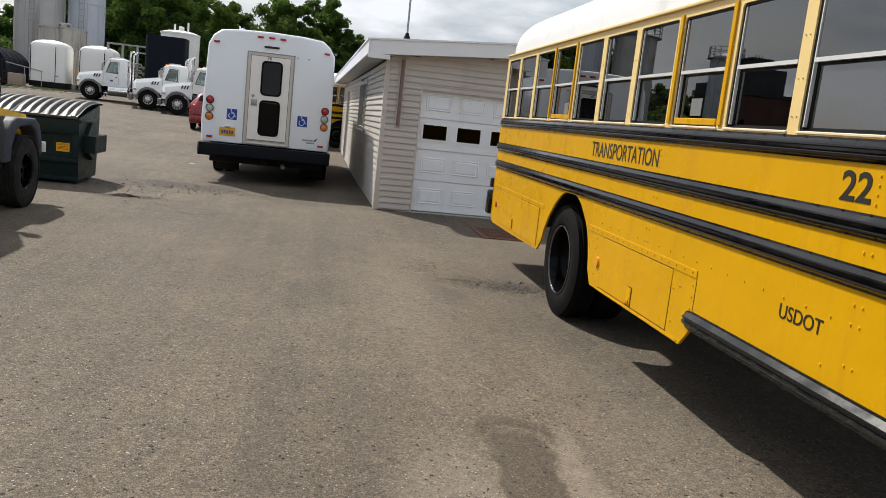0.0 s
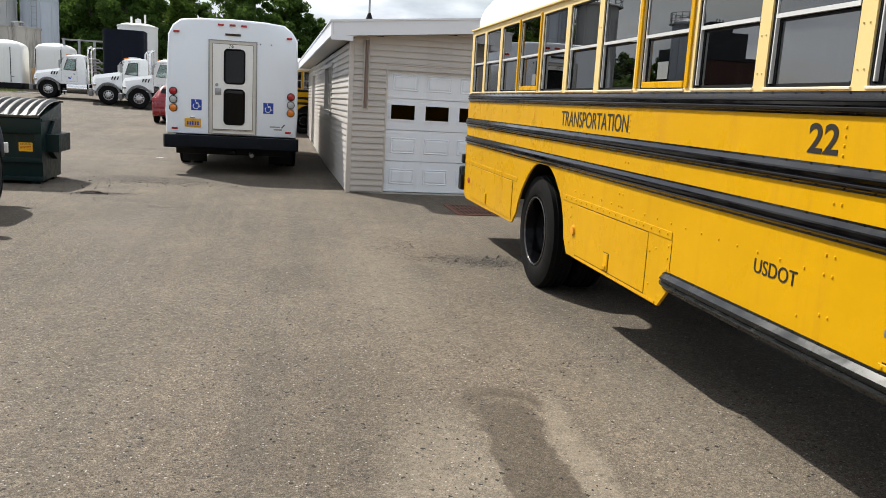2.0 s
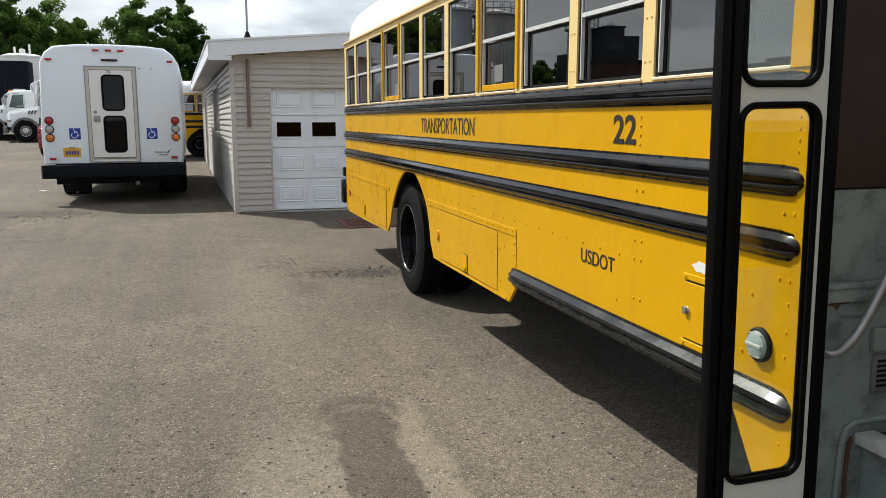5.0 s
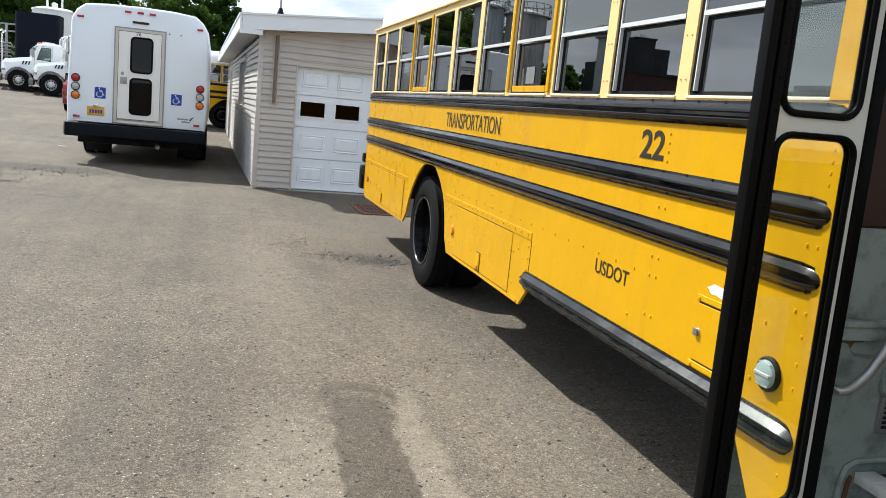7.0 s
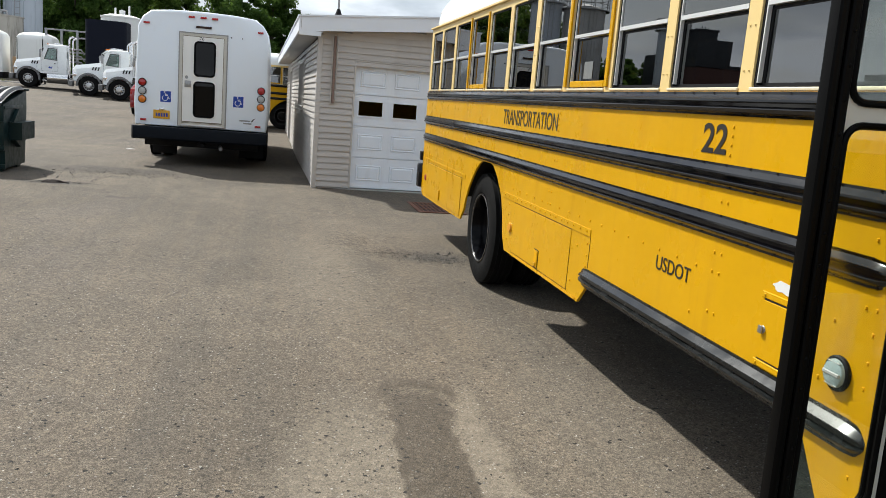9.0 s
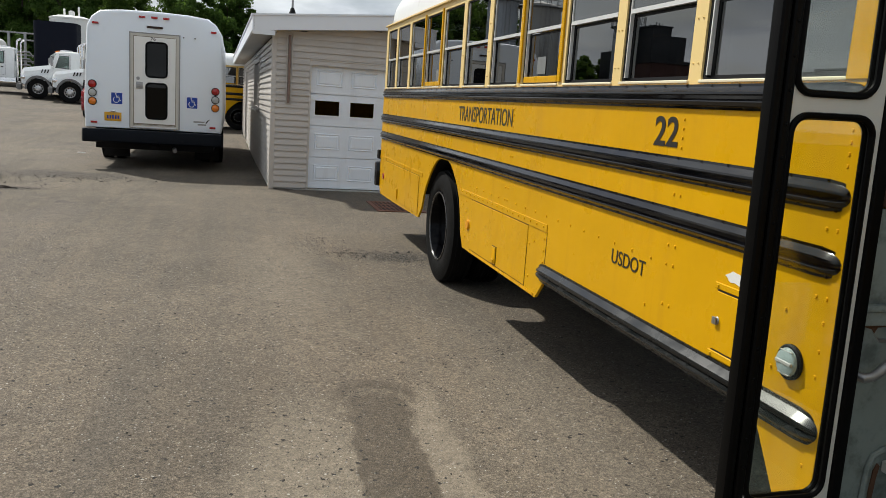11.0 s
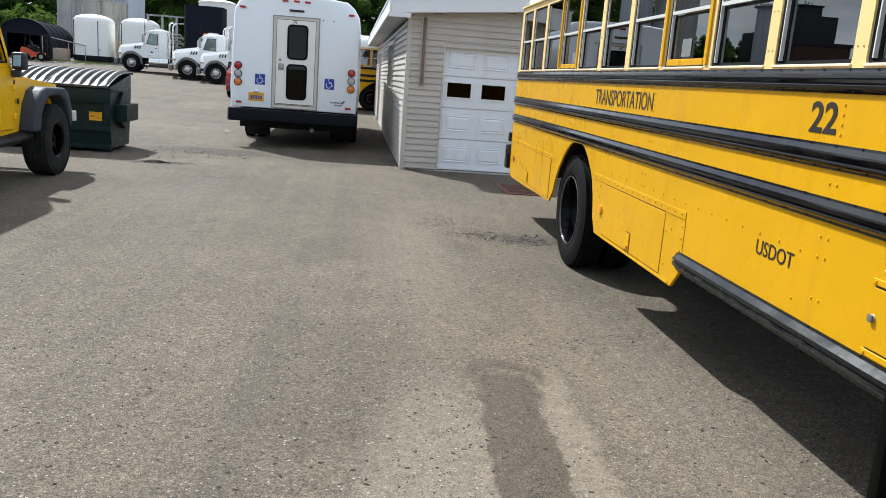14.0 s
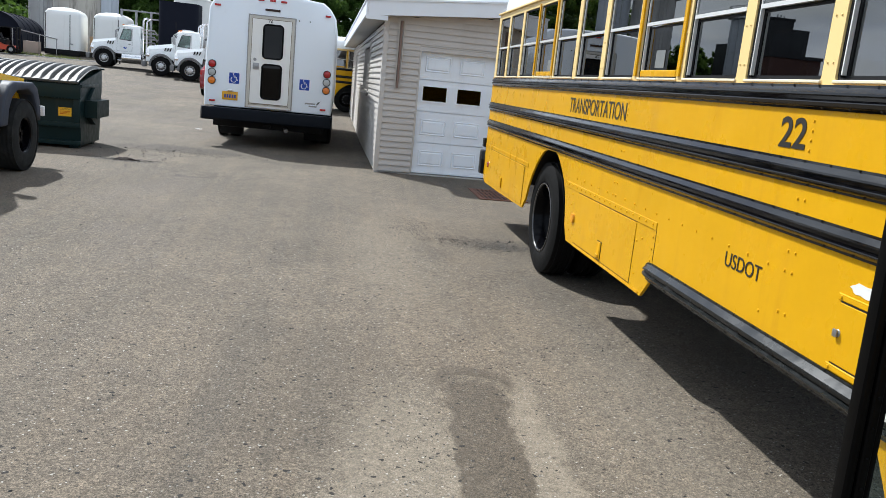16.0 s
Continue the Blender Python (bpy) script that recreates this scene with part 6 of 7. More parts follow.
def white_tank(x0, x1, y, z0, zt):
    t = thing("white_tank", "white domed tank on a black skid", "tank", yard((x0 + x1) / 2, y, z0), group="white tanks")
    w, h = (x1 - x0) / 2, zt - z0
    rings = []
    for z, f in ((0.38, 1.0), (h * 0.78, 1.0), (h * 0.845, 0.97), (h * 0.895, 0.86), (h * 0.93, 0.66), (h * 0.955, 0.40), (h * 0.965, 0.12)):
        rings.append([(p, q, z) for p, q in rrect(-w * f, w * f, -1.0 * f, 1.0 * f, 0.16 * w * f, 4)])
    part("shell", loft(bm_new(), rings), TANKWHITE, t, "white rounded shell")
    part("skid", box(bm_new(), -w * 0.97, w * 0.97, -0.95, 0.95, 0.0, 0.379, 0.03), BLACK, t)
    for x in (-w * 0.93, w * 0.42):
        part("seam", box(bm_new(), x, x + 0.045, -1.02, -0.98, 0.4, h * 0.82), BLACK, t)
    part("fitting", box(bm_new(), w * 0.42, w * 0.62, -1.06, -1.001, 0.78, 0.84, 0.01), STEEL, t)
    part("hatch", cyl(bm_new(), (0, 0, h * 0.94), (0, 0, h * 0.970), 0.22, seg=16), TANKWHITE, t)


white_tank(-19.8, -17.4, 62.0, 1.12, 4.5)
white_tank(-16.75, -14.35, 62.6, 1.14, 4.5)
single("board_panel", box(bm_new(), -17.15, -16.65, 62.4, 62.6, 1.13, 2.6, 0.01), TIMBER, "tan board between the white tanks", "board", TURN)
single("crate", box(bm_new(), -20.9, -19.95, 60.3, 61.0, 1.05, 1.85, 0.03), CRATE, "beige box crate on the yard", "crate", TURN)


def silo(x, y, r, z0, zt, mat, label, ribs=10):
    t = thing("silo", label, "silo", yard(x, y, z0), group="silos")
    part("shell", lathe(bm_new(), [(r, 0.0), (r, zt), (r * 0.9, zt + 0.25), (0.0, zt + 0.7)], (0, 0, 0), "z", 36), mat, t)
    rib = finish("stiffener", cyl(bm_new(), (0, 0, 0), (0, 0, zt), 0.07, seg=6), mat)
    for k in range(ribs):
        a = 2 * math.pi * k / ribs
        share("stiffener", rib, t, pose(r * math.cos(a), r * math.sin(a), 0))
    for z in (zt * 0.33, zt * 0.66, zt):
        part("hoop", lathe(bm_new(), [(r, z - 0.06), (r + 0.05, z - 0.06), (r + 0.05, z + 0.06), (r, z + 0.06)], (0, 0, 0), "z", 36), mat, t)
    rl = bm_new()
    pts = [((r + 0.3) * math.cos(2 * math.pi * k / 16), (r + 0.3) * math.sin(2 * math.pi * k / 16)) for k in range(16)]
    for h in (0.55, 1.1):
        tube(rl, [(p, q, zt + h) for p, q in pts], 0.035, 6, True)
    for p, q in pts:
        cyl(rl, (p, q, zt), (p, q, zt + 1.1), 0.035, seg=6)
    rail_ob = part("guard_rail", rl, STEEL, t)
    part("deck", lathe(bm_new(), [(r * 0.9, zt - 0.05), (r + 0.4, zt - 0.05), (r + 0.4, zt + 0.03), (r * 0.9, zt + 0.03)], (0, 0, 0), "z", 32), STEEL, t)
    bm = bm_new()
    for d in (-0.2, 0.2):
        cyl(bm, (d, -r - 0.15, 0.2), (d, -r - 0.15, zt + 1.0), 0.03, seg=6)
    for z in np.arange(0.4, zt, 0.5):
        cyl(bm, (-0.2, -r - 0.15, z), (0.2, -r - 0.15, z), 0.02, seg=5)
    part("ladder", bm, STEEL, t)


silo(-23.75, 76.0, 1.98, 1.4, 10.2, SILO, "tall weathered steel silo with a rusty streak")
silo(-20.2, 76.8, 1.48, 1.4, 10.6, SILOBLUE, "tall pale blue-grey silo")
silo(-34.0, 78.0, 1.4, 1.4, 9.4, SILOBLUE, "tall pale blue-grey silo")
t = thing("stained_tank", "stained grey concrete tank with pipework on top", "tank", yard(-19.75, 68.5, 1.2))
part("shell", lathe(bm_new(), [(1.68, 0.0), (1.70, 4.35), (1.76, 4.36), (1.76, 4.46), (0.0, 4.5)], (0, 0, 0), "z", 32), STAINED, t)
bm = tube(bm_new(), [(-0.3, 0, 4.5), (-0.3, 0, 4.8), (0.6, 0, 4.8), (0.6, 0, 4.5)], 0.09, 8)
box(bm, -0.1, 0.3, -0.2, 0.2, 4.5, 4.75, 0.02)
part("pipework", bm, STEEL, t)


def arched_shed(x, y, rz, w, h, length, label):
    """Arched shed along y, its open front towards -y."""
    t = thing("arched_shed", label, "shed", yard(x, y, 0.94, rz), group="arched sheds")
    outer = [(w / 2 * math.cos(radians(a)), h * 0.42 + h * 0.58 * math.sin(radians(a))) for a in range(0, 181, 10)]
    ring = [(w / 2, 0.0), *outer, (-w / 2, 0.0)]
    inner = [(p * 0.96, q * 0.97) for p, q in ring]
    part("skin", plate(bm_new(), ring + inner[::-1], [], "y", 0.0, length), TANKBLACK, t, "black sheet skin")
    door = rect(-w * 0.30, w * 0.34, 0.0, h * 0.62)
    front = part("front_wall", plate(bm_new(), [(w * 0.479, 0.0), *[(p * 0.958, q * 0.968) for p, q in outer], (-w * 0.479, 0.0), door[0], door[3], door[2], door[1]], [], "y", 0.10, 0.16), TANKBLACK, t)
    part("back_wall", plate(bm_new(), inner, [], "y", length - 0.2, length - 0.1), TANKBLACK, t)
    for k in range(1, int(length / 1.8)):
        part("hoop", plate(bm_new(), [(p * 1.012, q * 1.012) for p, q in ring] + [(p * 1.001, q * 1.001) for p, q in ring[::-1]], [], "y", 1.8 * k - 0.03, 1.8 * k + 0.03), TANKBLACK, t)
    part("door_post", box(bm_new(), w * 0.34 - 0.06, w * 0.34, 0.02, 0.099, 0.0, h * 0.62), STEEL, front)


arched_shed(-22.75, 60.2, 8.0, 3.5, 2.75, 9.0, "black arched shed with an open front on the yard")
arched_shed(-20.9, 70.5, 8.0, 3.6, 2.9, 9.0, "black arched shed standing behind another one")
line = thing("pipe_line", "pale pipe on thin posts beside a black shed", "pipe", TURN)
part("pipe", tube(bm_new(), [(-21.2, 60.6, 2.55), (-20.0, 60.8, 2.35), (-18.9, 61.0, 2.15)], 0.035, 6), STEEL, line)
for x, y, z in ((-21.15, 60.6, 2.54), (-20.0, 60.8, 2.34), (-18.95, 61.0, 2.14)):
    part("post", cyl(bm_new(), (x, y, 1.0), (x, y, z), 0.025, seg=6), STEEL, line)

t = thing("upright_tank", "black upright tank beside a white capped tank", "tank", yard(-10.55, 60.2, 1.05))
part("shell", plate(bm_new(), rrect(-1.32, 1.32, -1.2, 1.2, 0.5, 6), [], "z", 0.3, 4.35), TANKBLACK, t)
part("base", box(bm_new(), -1.2, 1.2, -1.1, 1.1, 0.0, 0.299), CONCRETE, t)
t = thing("capped_tank", "white cylindrical tank with vent pipes on top", "tank", yard(-10.4, 64.5, 1.2))
part("shell", lathe(bm_new(), [(1.40, 0.0), (1.40, 4.75), (1.44, 4.76), (1.44, 4.86), (0.9, 5.02), (0.0, 5.08)], (0, 0, 0), "z", 32), TANKWHITE, t)
bm = bm_new()
for x, h in ((-0.4, 0.55), (0.05, 0.45), (0.55, 0.75)):
    cyl(bm, (x, -0.2, 4.95), (x, -0.2, 4.95 + h), 0.07, seg=8)
box(bm, -0.1, 0.25, -0.4, 0.0, 5.0, 5.35, 0.03)
part("vents", bm, TANKWHITE, t)
t = thing("upright_tank", "slim dark upright tank in the yard", "tank", yard(-6.9, 66.0, 1.2))
part("shell", lathe(bm_new(), [(0.85, 0.0), (0.85, 3.9), (0.5, 4.2), (0.0, 4.25)], (0, 0, 0), "z", 24), TANKBLACK, t)

rack = thing("pipe_rack", "grey steel pipe rack behind the lorries", "rack", TURN)
for x in (-14.9, -13.9, -12.9, -12.0):
    part("post", box(bm_new(), x - 0.07, x + 0.07, 61.9, 62.1, 1.1, 4.72, 0.01), STEEL, rack)
for z, x0, x1 in ((4.66, -15.0, -11.9), (4.2, -13.4, -11.9), (3.2, -13.9, -11.9), (2.8, -14.9, -11.9)):
    part("beam", box(bm_new(), x0, x1, 61.92, 62.08, z - 0.05, z + 0.05, 0.01), STEEL, rack)
for z in (2.55, 2.95, 3.4):
    part("pipe", tube(bm_new(), [(-14.9, 61.8, z), (-12.6, 61.8, z), (-12.4, 61.8, z - 0.3)], 0.06, 8), STEEL, rack)
part("lamp_head", box(bm_new(), -12.2, -11.8, 61.7, 61.95, 4.55, 4.85, 0.05), TANKWHITE, rack)

fork = thing("forklift", "orange and black forklift before a black arched shed", "forklift", yard(-20.75, 57.0, ground_z(57.0) + 0.09) @ Matrix.Diagonal((0.82, 0.82, 0.82, 1)))
part("chassis", loft(bm_new(), [[(-1.0, y, 0.28), (0.62, y, 0.28), (0.70, y, 0.50), (0.62, y, 0.62), (-0.05, y, 0.66), (-0.55, y, 0.95), (-1.0, y, 0.98), (-1.08, y, 0.7)] for y in (-0.55, 0.55)]), FORKORANGE, fork, "orange painted chassis")
part("engine_hood", loft(bm_new(), [[(-0.72, y, 0.90), (0.10, y, 0.66), (0.14, y, 1.02), (-0.62, y, 1.10)] for y in (-0.42, 0.42)]), BLACK, fork)
seat = part("operator_seat", loft(bm_new(), [[(-0.42, y, 1.08), (0.10, y, 1.04), (0.12, y, 1.14), (-0.30, y, 1.18), (-0.44, y, 1.55), (-0.54, y, 1.55)] for y in (-0.24, 0.24)]), BLACK, fork)
for x0, x1 in ((-0.78, -0.66), (0.58, 0.42)):
    for y in (-0.48, 0.48):
        part("cage_post", tube(bm_new(), [(x0, y, 0.6), (x1, y, 1.98)], 0.04, 6), BLACK, fork)
roof = part("cage_roof", plate(bm_new(), rect(-0.74, 0.50, -0.54, 0.54), [rect(-0.66 + 0.2 * k, -0.52 + 0.2 * k, -0.46, 0.46) for k in range(5)], "z", 1.98, 2.04), BLACK, fork)
for y in (-0.34, 0.26):
    part("mast_rail", box(bm_new(), 0.80, 0.92, y, y + 0.08, 0.08, 2.1, 0.01), BLACK, fork)
for z in (0.35, 1.1, 2.0):
    part("mast_bar", box(bm_new(), 0.82, 0.90, -0.26, 0.26, z, z + 0.08), BLACK, fork)
for y in (-0.28, 0.18):
    part("fork_tine", box(bm_new(), 0.93, 1.9, y, y + 0.10, 0.08, 0.12), BLACK, fork)
part("steering_wheel", lathe(bm_new(), [(0.16, -0.015), (0.19, -0.015), (0.19, 0.015), (0.16, 0.015), (0.16, -0.015)], (0.30, 0.0, 1.28), "z", 16), BLACK, fork)
for x, r in ((-0.62, 0.27), (0.52, 0.33)):
    for y in (-0.56, 0.56):
        bt = bm_new()
        lathe(bt, [(0.5 * r, -0.10), (0.94 * r, -0.11), (r, -0.08), (r, 0.08), (0.94 * r, 0.11), (0.5 * r, 0.10)], (x, y, r), "y", 20)
        fw = part("wheel", bt, TYRE, fork)
        part("hub", cyl(bm_new(), (x, y - 0.09, r), (x, y + 0.09, r), r * 0.48, seg=14), STEEL, fw)

# buildings off to the side that the bus windows mirror
blk = thing("plant_building", "dark industrial building with a stair tower", "building", pose(-39, 72, 1.3))
part("hall", box(bm_new(), 0.0, 5.0, -2.2, 0.9, 0, 5.6, 0.05), BRICK, blk)
part("roof_edge", box(bm_new(), -0.1, 5.1, -2.3, 0.95, 5.61, 5.9), DARKWALL, blk)
part("tower", box(bm_new(), 1.4, 3.4, 1.0, 4.0, 0.0, 9.2, 0.05), DARKWALL, blk)
part("parapet", box(bm_new(), 1.3, 3.5, 0.96, 4.1, 9.201, 9.4, 0.03), DARKWALL, blk)
bm = bm_new()
for k in range(5):
    cyl(bm, (2.4, 1.2 + 0.6 * k, 9.4), (2.4, 1.2 + 0.6 * k, 9.6 + 0.12 * (k % 3)), 0.06, seg=6)
part("vents", bm, STEEL, blk)
part("lift_shaft", box(bm_new(), -0.4, 1.399, 1.2, 3.8, 0.0, 8.5, 0.05), DARKWALL, blk)
part("annex", box(bm_new(), -3, 3, 9.0, 13.2, 0, 7.4, 0.05), DARKWALL, blk)
for k in range(3):
    w = part("window", box(bm_new(), 4.95, 5.06, -2.0 + 1.0 * k, -1.4 + 1.0 * k, 1.6, 3.4), DARKGLASS, blk)
    part("sill", box(bm_new(), 5.061, 5.14, -2.05 + 1.0 * k, -1.35 + 1.0 * k, 1.48, 1.58), CONCRETE, w)
blk = thing("depot_building", "long low depot with a flat roof", "building", pose(-47, 46, 0.5))
part("hall", box(bm_new(), -5, 5, -20, 15.0, 0, 4.4, 0.05), BRICK, blk)
part("roof_edge", box(bm_new(), -5.15, 5.15, -20.15, 15.15, 4.41, 4.8), CONCRETE, blk)
part("roof_unit", box(bm_new(), -2, 3, 10.0, 14.0, 4.81, 6.3, 0.05), CONCRETE, blk)
part("roof_unit", box(bm_new(), -2, 3, -2.0, 5.0, 4.81, 5.5, 0.05), DARKWALL, blk)
for k in range(5):
    d = part("loading_door", box(bm_new(), 4.95, 5.05, -17.0 + 6.2 * k, -14.0 + 6.2 * k, 0.0, 3.0), DOORWHITE, blk)
    part("door_head", box(bm_new(), 5.051, 5.12, -17.1 + 6.2 * k, -13.9 + 6.2 * k, 3.01, 3.2), CONCRETE, d)


# ---- trees ----
def leaf_mat(name, a, b):
    k = Nodes(name)
    geo = k.n.new("ShaderNodeNewGeometry")
    c = k.mix(geo.outputs["Random Per Island"], a, b)
    c = k.mix(k.ramp(k.noise(0.6, 4.0), 0.3, 0.7, 0.0, 0.5), c, tone(a, 0.6))
    k.set("Base Color", c).set("Roughness", 0.7).set("Specular IOR Level", 0.12)
    tr = k.n.new("ShaderNodeBsdfTranslucent")
    k.l.new(k.mix(0.5, c, (0.13, 0.22, 0.03)), tr.inputs[0])
    ms = k.n.new("ShaderNodeMixShader")
    ms.inputs[0].default_value = 0.40
    k.l.new(k.bsdf.outputs[0], ms.inputs[1])
    k.l.new(tr.outputs[0], ms.inputs[2])
    k.l.new(ms.outputs[0], k.out.inputs[0])
    return k.mat


LEAF = leaf_mat("summer_leaves", (0.045, 0.092, 0.020), (0.110, 0.185, 0.038))
LEAF2 = leaf_mat("yellow_green_leaves", (0.050, 0.095, 0.018), (0.110, 0.165, 0.035))
BARK = pbr("tree_bark", (0.075, 0.058, 0.045), 0.9, var=0.3, scale=8, fine=40, bump=0.6)
WEED = leaf_mat("weeds", (0.08, 0.10, 0.03), (0.22, 0.20, 0.09))


def tree(seed, x, y, height, spread, low=0.18, n=5200, leaf=0.30, mat=LEAF):
    rng = np.random.default_rng(seed)
    t = thing("tree", "tall leafy deciduous tree with a dense green crown", "tree", yard(x, y, ground_z(y) + 0.1), group="trees at the yard's edge")
    bm = bm_new()
    bend = rng.normal(0, 0.3, 2)
    trunk = [(bend[0] * z * z * 0.4, bend[1] * z * z * 0.4, z * height * 0.75) for z in np.linspace(0, 1, 7)]
    r0 = 0.03 * height * 0.55
    rings = []
    for i, p in enumerate(trunk):
        r = r0 * (1 - 0.85 * i / 6)
        rings.append([(p[0] + r * math.cos(a), p[1] + r * math.sin(a), p[2]) for a in np.linspace(0, 2 * math.pi, 9)[:-1]])
    loft(bm, rings)
    tips = []
    for k in range(15):
        f = low + (0.97 - low) * (k + rng.random()) / 15
        base = Vector((bend[0] * f * f * 0.4, bend[1] * f * f * 0.4, f * height * 0.72))
        a = k * 2.4 + rng.random()
        env = math.sin(math.pi * (0.16 + 0.78 * f)) ** 0.8
        reach = spread * env * (0.65 + 0.5 * rng.random())
        tip = base + Vector((math.cos(a) * reach, math.sin(a) * reach, height * (0.10 + 0.14 * rng.random())))
        mid = (base + tip) / 2 + Vector((0, 0, 0.2))
        tube(bm, [base, mid, tip], 0.03 + 0.05 * (1 - f), 5)
        tips += [(tip, 1.0), (mid, 0.85), ((mid + tip) / 2, 0.9)]
    tips.append((Vector((*trunk[-1][:2], height * 0.93)), 0.9))
    part("trunk", bm, BARK, t)
    # crown: leaves in uneven clumps about the limbs
    clumps = []
    for p, s in tips:
        for _ in range(3):
            clumps.append((np.array(p) + rng.normal(0, spread * 0.16, 3) * (1, 1, 0.8), spread * s * (0.13 + 0.15 * rng.random())))
    which = rng.integers(0, len(clumps), n)
    cen = np.array([c for c, _ in clumps])[which]
    rad = np.array([r for _, r in clumps])[which]
    d = rng.normal(0, 1, (n, 3))
    d /= np.linalg.norm(d, axis=1)[:, None]
    pos = cen + d * (rad * rng.random(n) ** 0.45)[:, None] * (1, 1, 0.75)
    pos[:, 2] = np.minimum(pos[:, 2], height)
    u = rng.normal(0, 1, (n, 3))
    u /= np.linalg.norm(u, axis=1)[:, None]
    v = np.cross(u, rng.normal(0, 1, (n, 3)))
    v /= np.linalg.norm(v, axis=1)[:, None]
    s = leaf * (0.55 + 0.8 * rng.random(n))[:, None]
    quads = np.stack([pos - u * s, pos + v * s * 0.45, pos + u * s, pos - v * s * 0.45], 1).reshape(-1, 3)
    me = bpy.data.meshes.new("crown")
    me.from_pydata(quads.tolist(), [], np.arange(4 * n).reshape(-1, 4).tolist())
    me.materials.append(mat)
    ob = new("crown", me)
    ob.parent = t
    tagged(ob, kind="stuff")


TREES = ((-38, 88, 8.2, 3.2), (-33.5, 90, 8.6, 3.0), (-29, 92, 9.8, 3.0), (-23, 92, 15.0, 4.8), (-18.5, 88, 14.2, 4.5), (-14.5, 85, 13.2, 4.2), (-11.4, 90, 13.2, 4.4),
         (-2.4, 86, 13.8, 3.7), (0.7, 92, 14.2, 3.3), (-9.0, 91, 12.2, 2.7), (3.4, 90, 10.2, 2.6), (6.0, 96, 8.8, 2.8), (-6.8, 97, 8.8, 3.0), (10.5, 100, 7.2, 3.0), (-21, 98, 14.5, 4.6), (-26, 99, 15.0, 4.8), (-16, 97, 13.6, 4.4))
for i, (x, y, h, s) in enumerate(TREES):
    tree(40 + i, x, y, h - ground_z(y), s, 0.12, 27000, 0.18, LEAF if i % 3 else LEAF2)
# undergrowth along the trees' feet
rng = np.random.default_rng(5)
n = 26000
px = rng.uniform(-44, 14, n)
py = rng.uniform(80, 97, n)
hh = 1.6 + 1.9 * (0.5 + 0.5 * np.sin(px * 0.55 + 0.3 * py)) + 0.9 * np.sin(px * 1.7)
pz = 1.45 + np.maximum(0.2, hh) * rng.random(n) ** 0.8
pos = np.stack([px, py, pz], 1)
u = rng.normal(0, 1, (n, 3))
u /= np.linalg.norm(u, axis=1)[:, None]
v = np.cross(u, rng.normal(0, 1, (n, 3)))
v /= np.linalg.norm(v, axis=1)[:, None]
s = 0.34 * (0.5 + rng.random(n))[:, None]
quads = np.stack([pos - u * s, pos + v * s * 0.5, pos + u * s, pos - v * s * 0.5], 1).reshape(-1, 3)
me = bpy.data.meshes.new("undergrowth")
me.from_pydata(quads.tolist(), [], np.arange(4 * n).reshape(-1, 4).tolist())
me.materials.append(LEAF)
bush = new("undergrowth", me)
bush.matrix_basis = TURN
tagged(bush, "dense green undergrowth below the trees", "undergrowth", kind="stuff")


# ---- grass, weeds, loose stones ----
def blades(name, label, spots, h):
    vs, fs = [], []
    r = random.Random(7)
    for cx, cy, rx, ry, k in spots:
        for _ in range(k):
            x, y = cx + r.gauss(0, rx), cy + r.gauss(0, ry)
            z, a, b = ground_z(y), r.random() * 6.3, h * (0.4 + r.random())
            dx, dy, w = math.cos(a), math.sin(a), 0.10 * h
            i = len(vs)
            vs += [(x - dy * w, y + dx * w, z), (x + dy * w, y - dx * w, z), (x + dx * b * 0.5, y + dy * b * 0.5, z + b)]
            fs.append((i, i + 1, i + 2))
    me = bpy.data.meshes.new(name)
    me.from_pydata(vs, [], fs)
    me.materials.append(WEED)
    return tagged(new(name, me), label, "grass", kind="stuff")


blades("weeds", "green weeds along the foot of the garage wall", [(0.56, 21 + 0.8 * k, 0.03, 0.3, 6) for k in range(10)] + [(0.53, 24.6, 0.04, 0.35, 40)], 0.09)
blades("grass_strip", "dry grass strip at the edge of the yard", [(-22 + 1.0 * k, 57.5, 0.6, 0.5, 160) for k in range(5)], 0.16)
single("kerb_strip", box(bm_new(), -24, -14.5, 56.3, 56.6, 0.7, 0.86, 0.02), CONCRETE, "pale concrete kerb along the grass", "kerb", kind="structure")


def stones(name, label, spots, lo, hi, mat, seed=3):
    r = random.Random(seed)
    vs, fs = [], []
    for cx, cy, rx, ry, k in spots:
        for _ in range(k):
            x, y = cx + r.gauss(0, rx), cy + r.gauss(0, ry)
            s = lo + (hi - lo) * r.random() ** 3
            z, a = ground_z(y), r.random() * 6.3
            i = len(vs)
            ca, sa = math.cos(a) * s, math.sin(a) * s
            q = 0.5 + 0.5 * r.random()
            vs += [(x + ca, y + sa, z), (x - sa * q, y + ca * q, z), (x - ca, y - sa, z), (x + sa * q, y - ca * q, z), (x + ca * 0.3, y + sa * 0.2, z + s * (0.5 + 0.5 * r.random())), (x - ca * 0.3, y - sa * 0.3, z + s * (0.4 + 0.4 * r.random()))]
            fs += [(i, i + 1, i + 4), (i + 1, i + 5, i + 4), (i + 1, i + 2, i + 5), (i + 2, i + 3, i + 5), (i + 3, i + 4, i + 5), (i + 3, i, i + 4)]
    me = bpy.data.meshes.new(name)
    me.from_pydata(vs, [], fs)
    me.materials.append(mat)
    return tagged(new(name, me), label, "gravel", kind="stuff")


